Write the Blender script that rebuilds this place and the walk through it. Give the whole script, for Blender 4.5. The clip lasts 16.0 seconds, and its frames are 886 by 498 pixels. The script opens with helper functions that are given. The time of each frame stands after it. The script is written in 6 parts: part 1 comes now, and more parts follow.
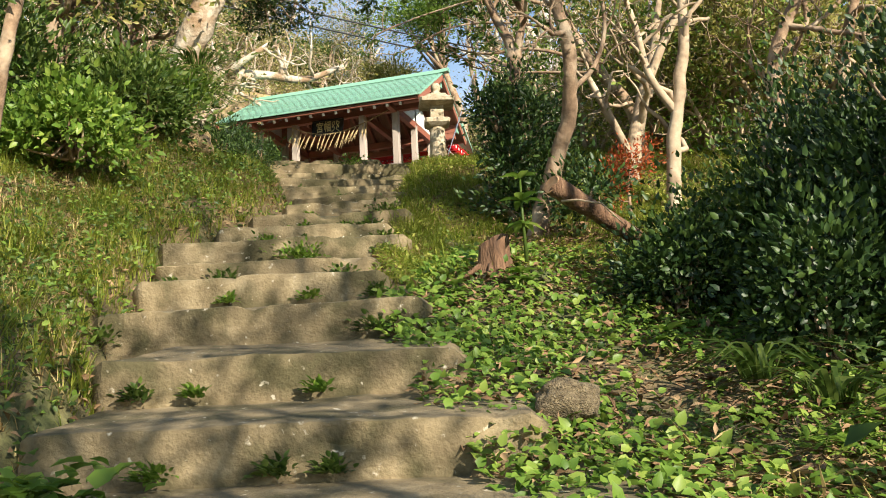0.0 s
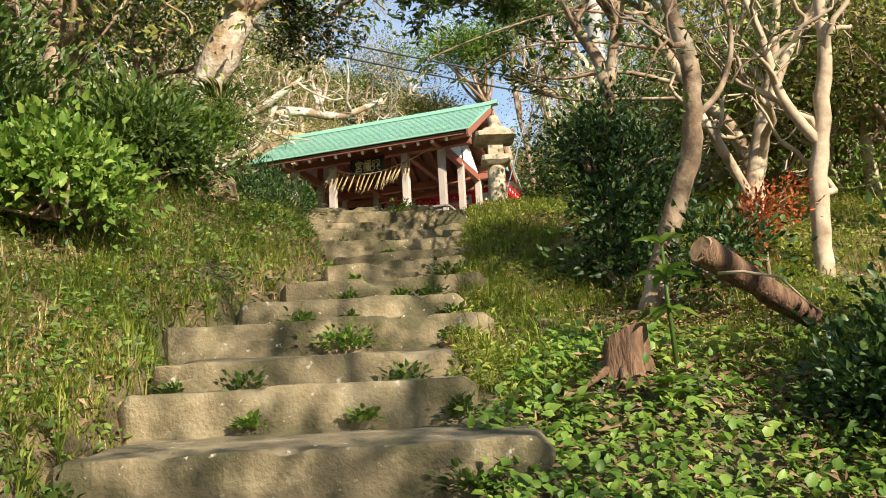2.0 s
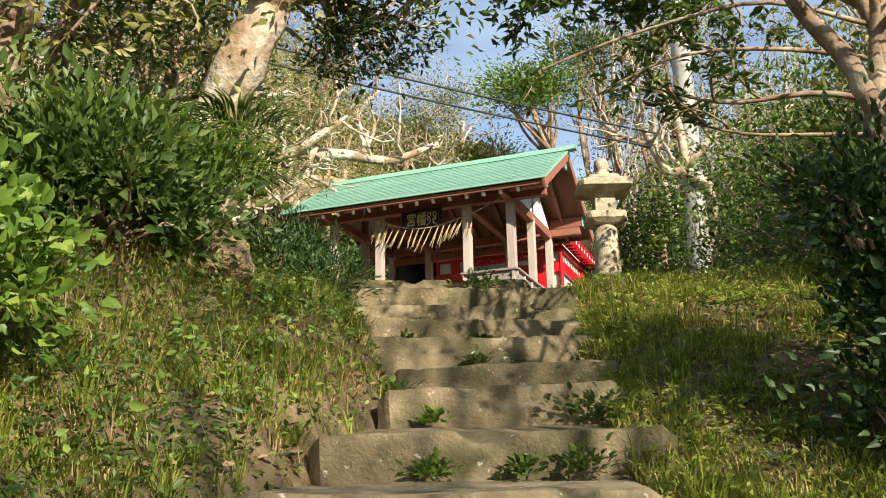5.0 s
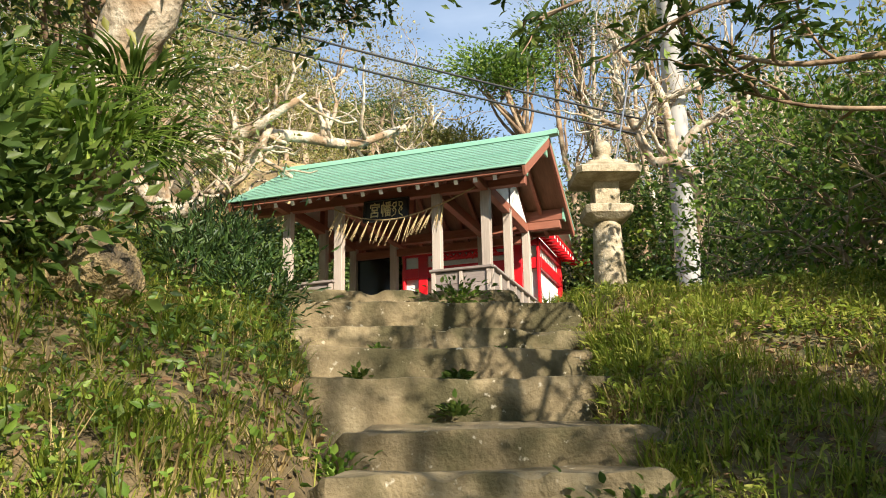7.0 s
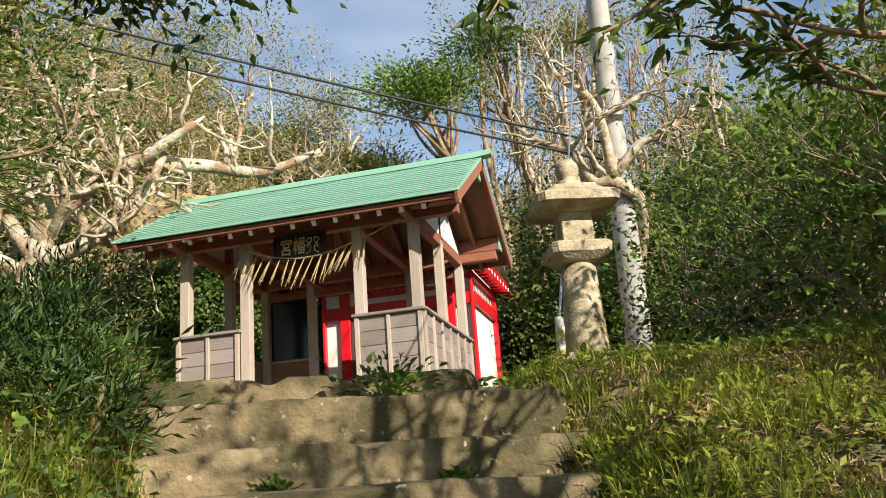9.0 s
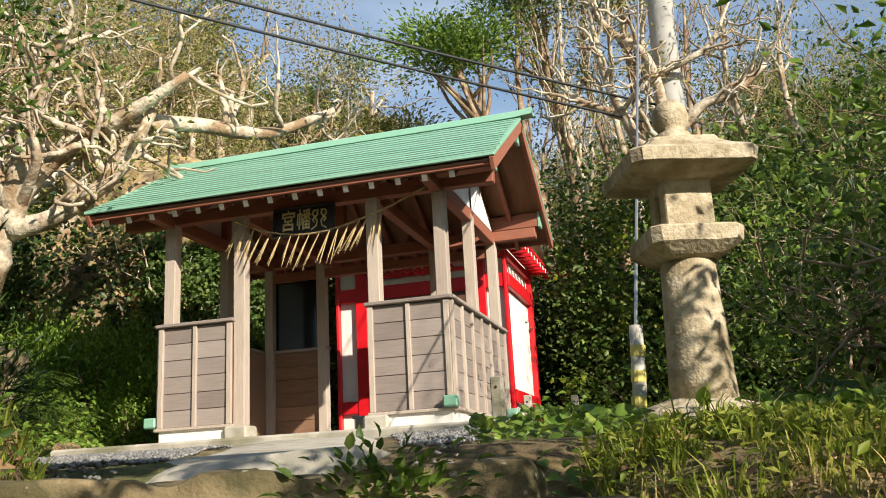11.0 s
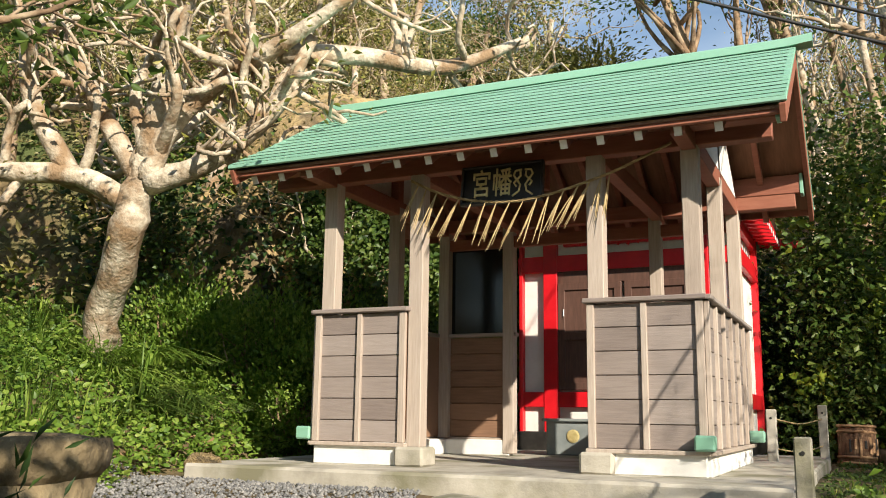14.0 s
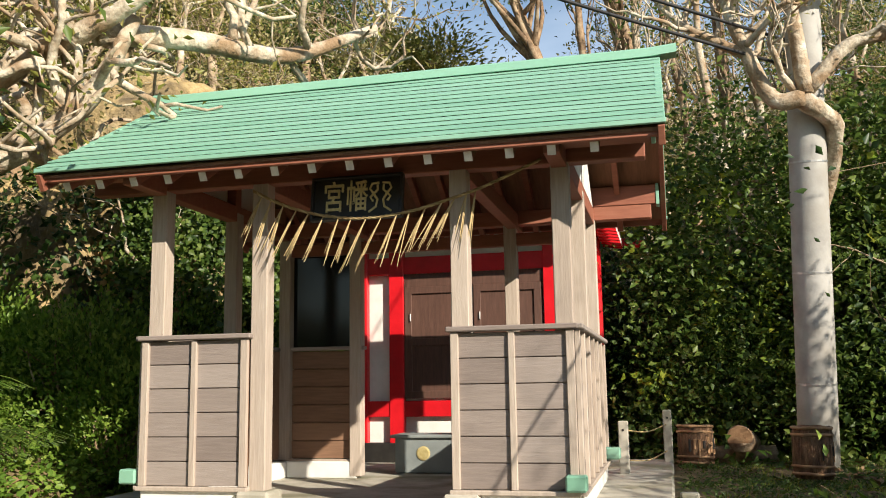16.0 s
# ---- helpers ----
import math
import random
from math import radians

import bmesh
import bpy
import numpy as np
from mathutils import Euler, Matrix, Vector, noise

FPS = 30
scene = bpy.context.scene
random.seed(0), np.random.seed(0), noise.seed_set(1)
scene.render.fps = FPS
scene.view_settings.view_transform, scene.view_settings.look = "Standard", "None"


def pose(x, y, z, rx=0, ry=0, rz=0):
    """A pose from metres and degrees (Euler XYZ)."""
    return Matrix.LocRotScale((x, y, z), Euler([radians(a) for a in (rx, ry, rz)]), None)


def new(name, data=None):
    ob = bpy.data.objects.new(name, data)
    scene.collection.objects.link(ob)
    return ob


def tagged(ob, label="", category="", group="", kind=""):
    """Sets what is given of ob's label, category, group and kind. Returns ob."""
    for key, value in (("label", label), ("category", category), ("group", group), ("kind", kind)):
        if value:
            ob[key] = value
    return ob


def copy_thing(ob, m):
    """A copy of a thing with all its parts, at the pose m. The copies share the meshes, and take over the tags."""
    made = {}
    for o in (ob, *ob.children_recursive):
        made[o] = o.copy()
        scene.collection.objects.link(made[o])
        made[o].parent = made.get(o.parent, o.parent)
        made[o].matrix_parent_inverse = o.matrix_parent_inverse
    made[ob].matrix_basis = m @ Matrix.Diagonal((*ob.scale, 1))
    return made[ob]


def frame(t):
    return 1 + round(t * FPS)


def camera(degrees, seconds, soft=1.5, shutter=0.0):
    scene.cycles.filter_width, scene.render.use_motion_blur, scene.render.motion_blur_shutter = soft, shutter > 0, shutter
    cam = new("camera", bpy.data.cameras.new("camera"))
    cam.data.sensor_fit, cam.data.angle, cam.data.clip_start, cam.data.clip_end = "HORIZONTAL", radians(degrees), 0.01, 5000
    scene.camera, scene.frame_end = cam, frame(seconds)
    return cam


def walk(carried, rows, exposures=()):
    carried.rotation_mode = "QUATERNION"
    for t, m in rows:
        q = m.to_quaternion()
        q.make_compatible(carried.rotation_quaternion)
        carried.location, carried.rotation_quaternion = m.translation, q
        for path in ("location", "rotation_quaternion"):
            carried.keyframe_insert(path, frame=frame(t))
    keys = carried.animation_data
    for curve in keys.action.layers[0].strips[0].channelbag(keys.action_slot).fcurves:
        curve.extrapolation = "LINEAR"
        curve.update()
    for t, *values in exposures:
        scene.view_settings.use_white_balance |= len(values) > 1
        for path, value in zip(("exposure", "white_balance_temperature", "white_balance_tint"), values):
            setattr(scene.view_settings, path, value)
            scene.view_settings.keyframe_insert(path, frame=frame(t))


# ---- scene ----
cam = camera(52.2, 16.0, soft=1.0)
METRES, EYE, TILT, LEAN, TURN = 12.0, 1.1, 0.0, 0.0, 16.4
ROWS = [
    (0.0, 0.0, 0.0, 0.0, 0.47, 9.92, 2.66),
    (0.5, -0.0066, 0.0281, 0.0081, 3.06, 12.29, 2.2),
    (1.0, -0.0148, 0.0597, 0.0272, 1.67, 13.09, 1.9),
    (1.5, -0.0194, 0.0905, 0.0322, 3.28, 14.16, 0.76),
    (2.0, -0.0246, 0.123, 0.0444, 2.73, 12.21, 2.99),
    (2.5, -0.0359, 0.1559, 0.0573, -0.14, 13.23, 0.29),
    (3.0, -0.0342, 0.1924, 0.0655, -2.25, 14.79, 1.81),
    (3.5, -0.0369, 0.2264, 0.0791, 1.45, 15.14, 2.98),
    (4.0, -0.0486, 0.2607, 0.092, 1.35, 14.52, 2.14),
    (4.5, -0.0539, 0.2906, 0.1028, 2.56, 16.04, 0.85),
    (5.0, -0.0682, 0.3248, 0.1151, 4.65, 15.45, 1.07),
    (7.5, -0.0733, 0.4592, 0.1605, 0.49, 14.63, 0.91),
    (8.0, -0.0726, 0.4867, 0.1696, -2.43, 16.47, 2.0),
    (8.5, -0.0746, 0.5179, 0.1809, -0.38, 16.7, 3.05),
    (9.0, -0.0813, 0.55, 0.1968, -1.78, 16.05, 4.23),
    (11.5, -0.0812, 0.7175, 0.2549, -0.13, 14.15, 2.8),
    (12.0, -0.0895, 0.7496, 0.2715, -0.64, 13.88, 1.88),
    (12.5, -0.0937, 0.7774, 0.2752, 4.96, 14.37, 1.54),
    (13.0, -0.1056, 0.8018, 0.2837, 7.83, 13.49, 0.77),
    (13.5, -0.1208, 0.8279, 0.2986, 4.65, 10.75, -0.38),
    (14.0, -0.131, 0.8508, 0.3088, 8.37, 10.43, -0.73),
    (14.5, -0.1465, 0.8673, 0.3165, 8.12, 9.32, -1.99),
    (15.0, -0.1515, 0.8802, 0.3281, 3.31, 7.61, -0.71),
    (15.5, -0.1498, 0.8947, 0.3419, 1.45, 7.34, 1.29),
    (16.0, -0.151, 0.8951, 0.3458, -2.51, 8.56, 0.89),
]
walk(cam, [(t, pose(0, 0, EYE, TILT, LEAN, TURN) @ pose(METRES * x, METRES * y, METRES * z, 90 + pitch, roll, yaw)) for t, x, y, z, yaw, pitch, roll in ROWS], exposures=[(0.0, 1.04), (2.0, 1.03), (4.0, 0.96), (7.5, 1.01), (9.0, 0.77), (12.0, 0.745), (16.0, 0.73)])

# ---- light ----
SUN_AZ, SUN_EL = radians(52.0), radians(27.0)   # azimuth from -y towards +x
to_sun = Vector((math.sin(SUN_AZ) * math.cos(SUN_EL), -math.cos(SUN_AZ) * math.cos(SUN_EL), math.sin(SUN_EL)))
world = bpy.data.worlds.new("sky")
scene.world = world
world.use_nodes = True
wn, wl = world.node_tree.nodes, world.node_tree.links
wn.clear()
sky = wn.new("ShaderNodeTexSky")
sky.sky_type, sky.sun_disc = "NISHITA", False
sky.sun_elevation, sky.sun_rotation = SUN_EL, math.pi - SUN_AZ
sky.air_density, sky.dust_density, sky.ozone_density = 1.25, 0.3, 2.4
w_coord, w_map, w_noise, w_ramp = (wn.new("ShaderNode" + k) for k in ("TexCoord", "Mapping", "TexNoise", "ValToRGB"))
w_map.inputs["Scale"].default_value = (1.0, 2.2, 4.0)
w_noise.inputs["Scale"].default_value, w_noise.inputs["Detail"].default_value = 2.2, 6.0
w_ramp.color_ramp.elements[0].position, w_ramp.color_ramp.elements[1].position = 0.44, 0.74
w_mix, w_bg, w_out = wn.new("ShaderNodeMix"), wn.new("ShaderNodeBackground"), wn.new("ShaderNodeOutputWorld")
w_mix.data_type = "RGBA"
w_mix.inputs["B"].default_value = (9.0, 9.6, 10.5, 1)
w_fac = wn.new("ShaderNodeMath")
w_fac.operation = "MULTIPLY"
w_fac.inputs[1].default_value = 0.3
wl.new(w_coord.outputs["Generated"], w_map.inputs["Vector"])
wl.new(w_map.outputs["Vector"], w_noise.inputs["Vector"])
wl.new(w_noise.outputs["Fac"], w_ramp.inputs["Fac"])
wl.new(w_ramp.outputs["Color"], w_fac.inputs[0])
wl.new(w_fac.outputs[0], w_mix.inputs["Factor"])
wl.new(sky.outputs["Color"], w_mix.inputs["A"])
wl.new(w_mix.outputs["Result"], w_bg.inputs["Color"])
w_bg.inputs["Strength"].default_value = 0.088
wl.new(w_bg.outputs["Background"], w_out.inputs["Surface"])
sun = new("sun", bpy.data.lights.new("sun", "SUN"))
sun.data.energy, sun.data.angle, sun.data.color = 5.0, radians(0.5), (1.0, 0.895, 0.755)
sun.rotation_mode = "QUATERNION"
sun.rotation_quaternion = to_sun.to_track_quat("Z", "Y")


# ---- materials ----
def material(name, stops, scale=6.0, detail=6.0, rough=0.7, metal=0.0, bump=0.3, bump_scale=40.0, stretch=(1, 1, 1), spots=None, spot_scale=2.5,
             spot_edges=(0.5, 0.65), island=0.0, objects=0.0, translucent=0.0, bump_dist=0.01, spec=0.5, flecks=None, fleck_scale=30.0, fleck_edges=(0.66, 0.72)):
    """A procedural surface: colour stops along a noise, larger spots of a second colour, and a fine relief."""
    m = bpy.data.materials.new(name)
    m.use_nodes = True
    n, l = m.node_tree.nodes, m.node_tree.links
    b = n["Principled BSDF"]
    b.inputs["Roughness"].default_value, b.inputs["Metallic"].default_value = rough, metal
    b.inputs["Specular IOR Level"].default_value = spec
    co, mp = n.new("ShaderNodeTexCoord"), n.new("ShaderNodeMapping")
    mp.inputs["Scale"].default_value = stretch
    l.new(co.outputs["Object"], mp.inputs["Vector"])
    nz = n.new("ShaderNodeTexNoise")
    nz.inputs["Scale"].default_value, nz.inputs["Detail"].default_value, nz.inputs["Roughness"].default_value = scale, detail, 0.62
    l.new(mp.outputs["Vector"], nz.inputs["Vector"])
    fac = nz.outputs["Fac"]
    if island or objects:
        rnd = n.new("ShaderNodeNewGeometry").outputs["Random Per Island"] if island else n.new("ShaderNodeObjectInfo").outputs["Random"]
        share = island or objects
        mx = n.new("ShaderNodeMix")
        mx.inputs["Factor"].default_value = share
        l.new(fac, mx.inputs["A"])
        l.new(rnd, mx.inputs["B"])
        fac = mx.outputs["Result"]
    ramp = n.new("ShaderNodeValToRGB")
    lo, hi = (0.12, 0.9) if island or objects else (0.3, 0.7)
    while len(ramp.color_ramp.elements) < len(stops):
        ramp.color_ramp.elements.new(0.5)
    for i, (e, c) in enumerate(zip(ramp.color_ramp.elements, stops)):
        e.position, e.color = lo + (hi - lo) * i / max(1, len(stops) - 1), (*c, 1)
    l.new(fac, ramp.inputs["Fac"])
    colour = ramp.outputs["Color"]
    if spots:
        n2, r2, mx2 = n.new("ShaderNodeTexNoise"), n.new("ShaderNodeValToRGB"), n.new("ShaderNodeMix")
        n2.inputs["Scale"].default_value, n2.inputs["Detail"].default_value = spot_scale, 7.0
        l.new(co.outputs["Object"], n2.inputs["Vector"])
        r2.color_ramp.elements[0].position, r2.color_ramp.elements[1].position = spot_edges
        l.new(n2.outputs["Fac"], r2.inputs["Fac"])
        mx2.data_type = "RGBA"
        mx2.inputs["B"].default_value = (*spots, 1)
        l.new(r2.outputs["Color"], mx2.inputs["Factor"])
        l.new(colour, mx2.inputs["A"])
        colour = mx2.outputs["Result"]
    if flecks:
        n3, r3, mx3 = n.new("ShaderNodeTexNoise"), n.new("ShaderNodeValToRGB"), n.new("ShaderNodeMix")
        n3.inputs["Scale"].default_value, n3.inputs["Detail"].default_value = fleck_scale, 4.0
        l.new(co.outputs["Object"], n3.inputs["Vector"])
        r3.color_ramp.elements[0].position, r3.color_ramp.elements[1].position = fleck_edges
        l.new(n3.outputs["Fac"], r3.inputs["Fac"])
        mx3.data_type = "RGBA"
        mx3.inputs["B"].default_value = (*flecks, 1)
        l.new(r3.outputs["Color"], mx3.inputs["Factor"])
        l.new(colour, mx3.inputs["A"])
        colour = mx3.outputs["Result"]
    l.new(colour, b.inputs["Base Color"])
    if bump:
        nb, bp = n.new("ShaderNodeTexNoise"), n.new("ShaderNodeBump")
        nb.inputs["Scale"].default_value, nb.inputs["Detail"].default_value = bump_scale, 8.0
        bp.inputs["Strength"].default_value, bp.inputs["Distance"].default_value = bump, bump_dist
        l.new(mp.outputs["Vector"], nb.inputs["Vector"])
        l.new(nb.outputs["Fac"], bp.inputs["Height"])
        l.new(bp.outputs["Normal"], b.inputs["Normal"])
    if translucent:
        tr, ms = n.new("ShaderNodeBsdfTranslucent"), n.new("ShaderNodeMixShader")
        ms.inputs["Fac"].default_value = translucent
        l.new(colour, tr.inputs["Color"])
        l.new(b.outputs["BSDF"], ms.inputs[1])
        l.new(tr.outputs["BSDF"], ms.inputs[2])
        l.new(ms.outputs["Shader"], n["Material Output"].inputs["Surface"])
    return m


def leafy(name, stops, rough=0.45, translucent=0.42):
    return material(name, stops, scale=1.3, detail=3, rough=rough, bump=0, island=0.62, translucent=translucent, spec=0.35)


M_SOIL = material("soil", [(0.06, 0.042, 0.02), (0.14, 0.1, 0.045), (0.24, 0.18, 0.085)], scale=5, bump=0.8, bump_scale=25, bump_dist=0.03, rough=0.95, spots=(0.07, 0.09, 0.025), spot_scale=1.1)
M_STEP = material("step_concrete", [(0.085, 0.063, 0.031), (0.21, 0.162, 0.085), (0.4, 0.33, 0.195)], scale=8, detail=14, rough=0.9, bump=0.8, bump_scale=60, bump_dist=0.01, spots=(0.075, 0.064, 0.026), spot_scale=3.6, spot_edges=(0.46, 0.6), objects=0.12, flecks=(0.52, 0.47, 0.35), fleck_scale=24, fleck_edges=(0.66, 0.74))
M_SLAB = material("slab_concrete", [(0.28, 0.26, 0.21), (0.42, 0.39, 0.32), (0.5, 0.47, 0.4)], scale=4, detail=10, rough=0.9, bump=0.3, bump_scale=60, spots=(0.2, 0.19, 0.12), spot_scale=1.6)
M_GRANITE = material("lantern_stone", [(0.26, 0.21, 0.13), (0.45, 0.38, 0.26), (0.56, 0.49, 0.36)], scale=24, detail=12, rough=0.9, bump=0.9, bump_scale=70, bump_dist=0.008, spots=(0.26, 0.21, 0.12), spot_scale=5)
M_ROCK = material("rock", [(0.09, 0.066, 0.035), (0.21, 0.16, 0.085), (0.32, 0.26, 0.15)], scale=5, detail=12, rough=0.95, bump=1.0, bump_scale=14, bump_dist=0.03)
M_CLIFF = material("cliff_stone", [(0.2, 0.14, 0.065), (0.4, 0.29, 0.13), (0.52, 0.4, 0.22)], scale=3, detail=12, rough=0.95, bump=1.0, bump_scale=9, bump_dist=0.06, spots=(0.12, 0.09, 0.05), spot_scale=1.3)
M_GRAVEL = material("gravel", [(0.1, 0.1, 0.1), (0.19, 0.19, 0.18), (0.3, 0.29, 0.27)], scale=3, rough=0.9, bump=0.3, bump_scale=80, island=0.8)
M_POST = material("weathered_post", [(0.26, 0.205, 0.165), (0.42, 0.35, 0.285), (0.55, 0.48, 0.41)], scale=7, detail=10, stretch=(9, 9, 0.6), rough=0.85, bump=0.5, bump_scale=26, bump_dist=0.004, objects=0.25)
M_BOARD = material("weathered_board", [(0.155, 0.122, 0.106), (0.258, 0.214, 0.186), (0.355, 0.305, 0.27)], scale=7, detail=10, stretch=(0.7, 9, 9), rough=0.85, bump=0.5, bump_scale=24, bump_dist=0.004, objects=0.45)
M_BOARD_Y = material("weathered_side_board", [(0.17, 0.138, 0.118), (0.27, 0.228, 0.195), (0.36, 0.312, 0.272)], scale=7, detail=10, stretch=(9, 0.7, 9), rough=0.85, bump=0.5, bump_scale=24, bump_dist=0.004, objects=0.45)
M_INNER = material("inner_board", [(0.13, 0.07, 0.04), (0.24, 0.135, 0.08), (0.31, 0.18, 0.11)], scale=6, detail=10, stretch=(0.7, 9, 9), rough=0.7, bump=0.3, bump_scale=24, bump_dist=0.003, objects=0.3)
M_BEAM = material("stained_beam", [(0.17, 0.055, 0.03), (0.27, 0.095, 0.055), (0.36, 0.15, 0.09)], scale=6, detail=8, stretch=(0.8, 5, 6), rough=0.65, bump=0.25, bump_scale=26, bump_dist=0.003, objects=0.2)
M_CEIL = material("roof_boarding", [(0.16, 0.075, 0.04), (0.25, 0.12, 0.065)], scale=5, detail=8, stretch=(8, 0.8, 1), rough=0.75, bump=0.2, bump_scale=26)
M_COPPER = material("green_sheet", [(0.16, 0.35, 0.24), (0.22, 0.43, 0.31), (0.28, 0.49, 0.37)], scale=3.0, detail=8, stretch=(0.5, 2, 2), rough=0.5, bump=0.06, bump_scale=12, objects=0.3, spots=(0.22, 0.4, 0.31), spot_scale=1.8, spot_edges=(0.55, 0.8))
M_WHITE = material("white_plaster", [(0.66, 0.65, 0.6), (0.8, 0.79, 0.75)], scale=4, detail=8, rough=0.8, bump=0.1, bump_scale=60, spots=(0.6, 0.57, 0.5), spot_scale=2.2, spot_edges=(0.6, 0.8))
M_TIPS = material("white_rafter_end", [(0.6, 0.56, 0.5), (0.8, 0.76, 0.7)], scale=20, rough=0.7, bump=0.1)
M_RED = material("red_lacquer", [(0.52, 0.006, 0.012), (0.66, 0.012, 0.02)], scale=5, rough=0.38, bump=0.05, bump_scale=30)
M_DOOR = material("brown_door", [(0.07, 0.034, 0.024), (0.12, 0.06, 0.042)], scale=6, detail=8, stretch=(6, 6, 0.8), rough=0.55, bump=0.15, bump_scale=30)
M_DARK = material("dark_board", [(0.012, 0.011, 0.01), (0.03, 0.027, 0.024)], scale=10, rough=0.45, bump=0.1)
M_GOLD = material("gold_leaf", [(0.62, 0.5, 0.2), (0.8, 0.68, 0.34)], scale=30, rough=0.4, metal=0.35, bump=0.1)
M_STRAW = material("rice_straw", [(0.24, 0.16, 0.07), (0.4, 0.29, 0.13), (0.54, 0.42, 0.22)], scale=30, rough=0.8, bump=0.3, bump_scale=90, island=0.5)
M_BOXGREY = material("grey_painted_box", [(0.2, 0.23, 0.23), (0.27, 0.3, 0.29)], scale=5, rough=0.6, bump=0.08)
M_POLE = material("pole_concrete", [(0.26, 0.25, 0.23), (0.36, 0.35, 0.32), (0.44, 0.43, 0.4)], scale=2.5, detail=10, rough=0.8, bump=0.15, bump_scale=40, spots=(0.3, 0.28, 0.24), spot_scale=1.5, spot_edges=(0.55, 0.75))
M_WIRE = material("black_cable", [(0.012, 0.012, 0.013), (0.02, 0.02, 0.02)], scale=10, rough=0.6, bump=0)
M_STEEL = material("galvanised_steel", [(0.42, 0.42, 0.42), (0.55, 0.55, 0.54)], scale=20, rough=0.4, metal=0.8, bump=0.05)
M_GUARD = material("guy_guard", [(0.42, 0.4, 0.33), (0.56, 0.53, 0.45)], scale=12, rough=0.55, bump=0.1)
M_YELLOW = material("yellow_band", [(0.62, 0.52, 0.12), (0.74, 0.64, 0.2)], scale=12, rough=0.5, bump=0.05)
M_BARK_PALE = material("pale_bark", [(0.27, 0.22, 0.15), (0.52, 0.45, 0.34), (0.7, 0.64, 0.51)], scale=12, detail=12, rough=0.9, bump=1.0, bump_scale=22, bump_dist=0.02, spots=(0.27, 0.18, 0.1), spot_scale=3.5, spot_edges=(0.42, 0.62))
M_BARK = material("brown_bark", [(0.085, 0.053, 0.03), (0.23, 0.15, 0.088), (0.4, 0.285, 0.175)], scale=8, detail=10, rough=0.92, bump=0.9, bump_scale=22, bump_dist=0.014, spots=(0.4, 0.315, 0.21), spot_scale=4.2)
M_BARK_GREY = material("grey_scrub_bark", [(0.17, 0.12, 0.07), (0.37, 0.28, 0.18), (0.54, 0.44, 0.3)], scale=6, detail=8, rough=0.9, bump=0.4, bump_scale=26)
M_CUT = material("cut_wood", [(0.22, 0.12, 0.055), (0.34, 0.2, 0.1), (0.42, 0.27, 0.14)], scale=9, detail=8, rough=0.85, bump=0.5, bump_scale=30)
M_STUMP = material("reddish_dead_wood", [(0.05, 0.027, 0.014), (0.14, 0.075, 0.038), (0.25, 0.15, 0.08)], scale=9, detail=10, rough=0.9, bump=1.0, bump_scale=24, bump_dist=0.015, stretch=(3, 3, 0.7))
# M_LEAF_LIT is a brighter M_LEAF, with sunlight put into the leaf colour
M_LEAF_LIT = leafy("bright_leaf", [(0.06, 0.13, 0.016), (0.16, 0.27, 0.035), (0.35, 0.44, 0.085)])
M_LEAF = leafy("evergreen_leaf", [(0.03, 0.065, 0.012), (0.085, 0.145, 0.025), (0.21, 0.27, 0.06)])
M_LEAF_DARK = leafy("dark_glossy_leaf", [(0.012, 0.03, 0.009), (0.034, 0.072, 0.016), (0.095, 0.15, 0.03)], rough=0.46, translucent=0.2)
M_LEAF_OLIVE = leafy("olive_leaf", [(0.13, 0.15, 0.026), (0.28, 0.27, 0.06), (0.48, 0.42, 0.15)])
M_LEAF_TAN = leafy("tan_scrub_leaf", [(0.14, 0.12, 0.045), (0.3, 0.27, 0.1), (0.5, 0.44, 0.22)], translucent=0.3)
M_LEAF_YELLOW = leafy("yellow_green_leaf", [(0.12, 0.2, 0.02), (0.26, 0.36, 0.04), (0.46, 0.46, 0.06)])
M_LEAF_RED = leafy("autumn_leaf", [(0.3, 0.05, 0.015), (0.46, 0.1, 0.03), (0.5, 0.2, 0.05)])
M_GRASS = leafy("grass_blade", [(0.09, 0.145, 0.016), (0.24, 0.3, 0.034), (0.5, 0.48, 0.11)], rough=0.45, translucent=0.5)
M_DRY = leafy("dry_straw", [(0.22, 0.145, 0.055), (0.4, 0.3, 0.125), (0.56, 0.46, 0.21)], rough=0.8, translucent=0.15)
M_LITTER = leafy("leaf_litter", [(0.1, 0.055, 0.025), (0.23, 0.14, 0.07), (0.38, 0.26, 0.14)], rough=0.85, translucent=0.1)

M_PANE = bpy.data.materials.new("dark_glass")
M_PANE.use_nodes = True
M_PANE.node_tree.nodes["Principled BSDF"].inputs["Base Color"].default_value = (0.008, 0.01, 0.011, 1)
M_PANE.node_tree.nodes["Principled BSDF"].inputs["Roughness"].default_value = 0.12


# ---- mesh tools ----
def thing(name, at, label, category, group="", kind="", rz=0.0):
    ob = new(name)
    ob.matrix_basis = pose(*at, 0, 0, rz)
    ob.empty_display_size = 0.1
    return tagged(ob, label, category, group, kind)


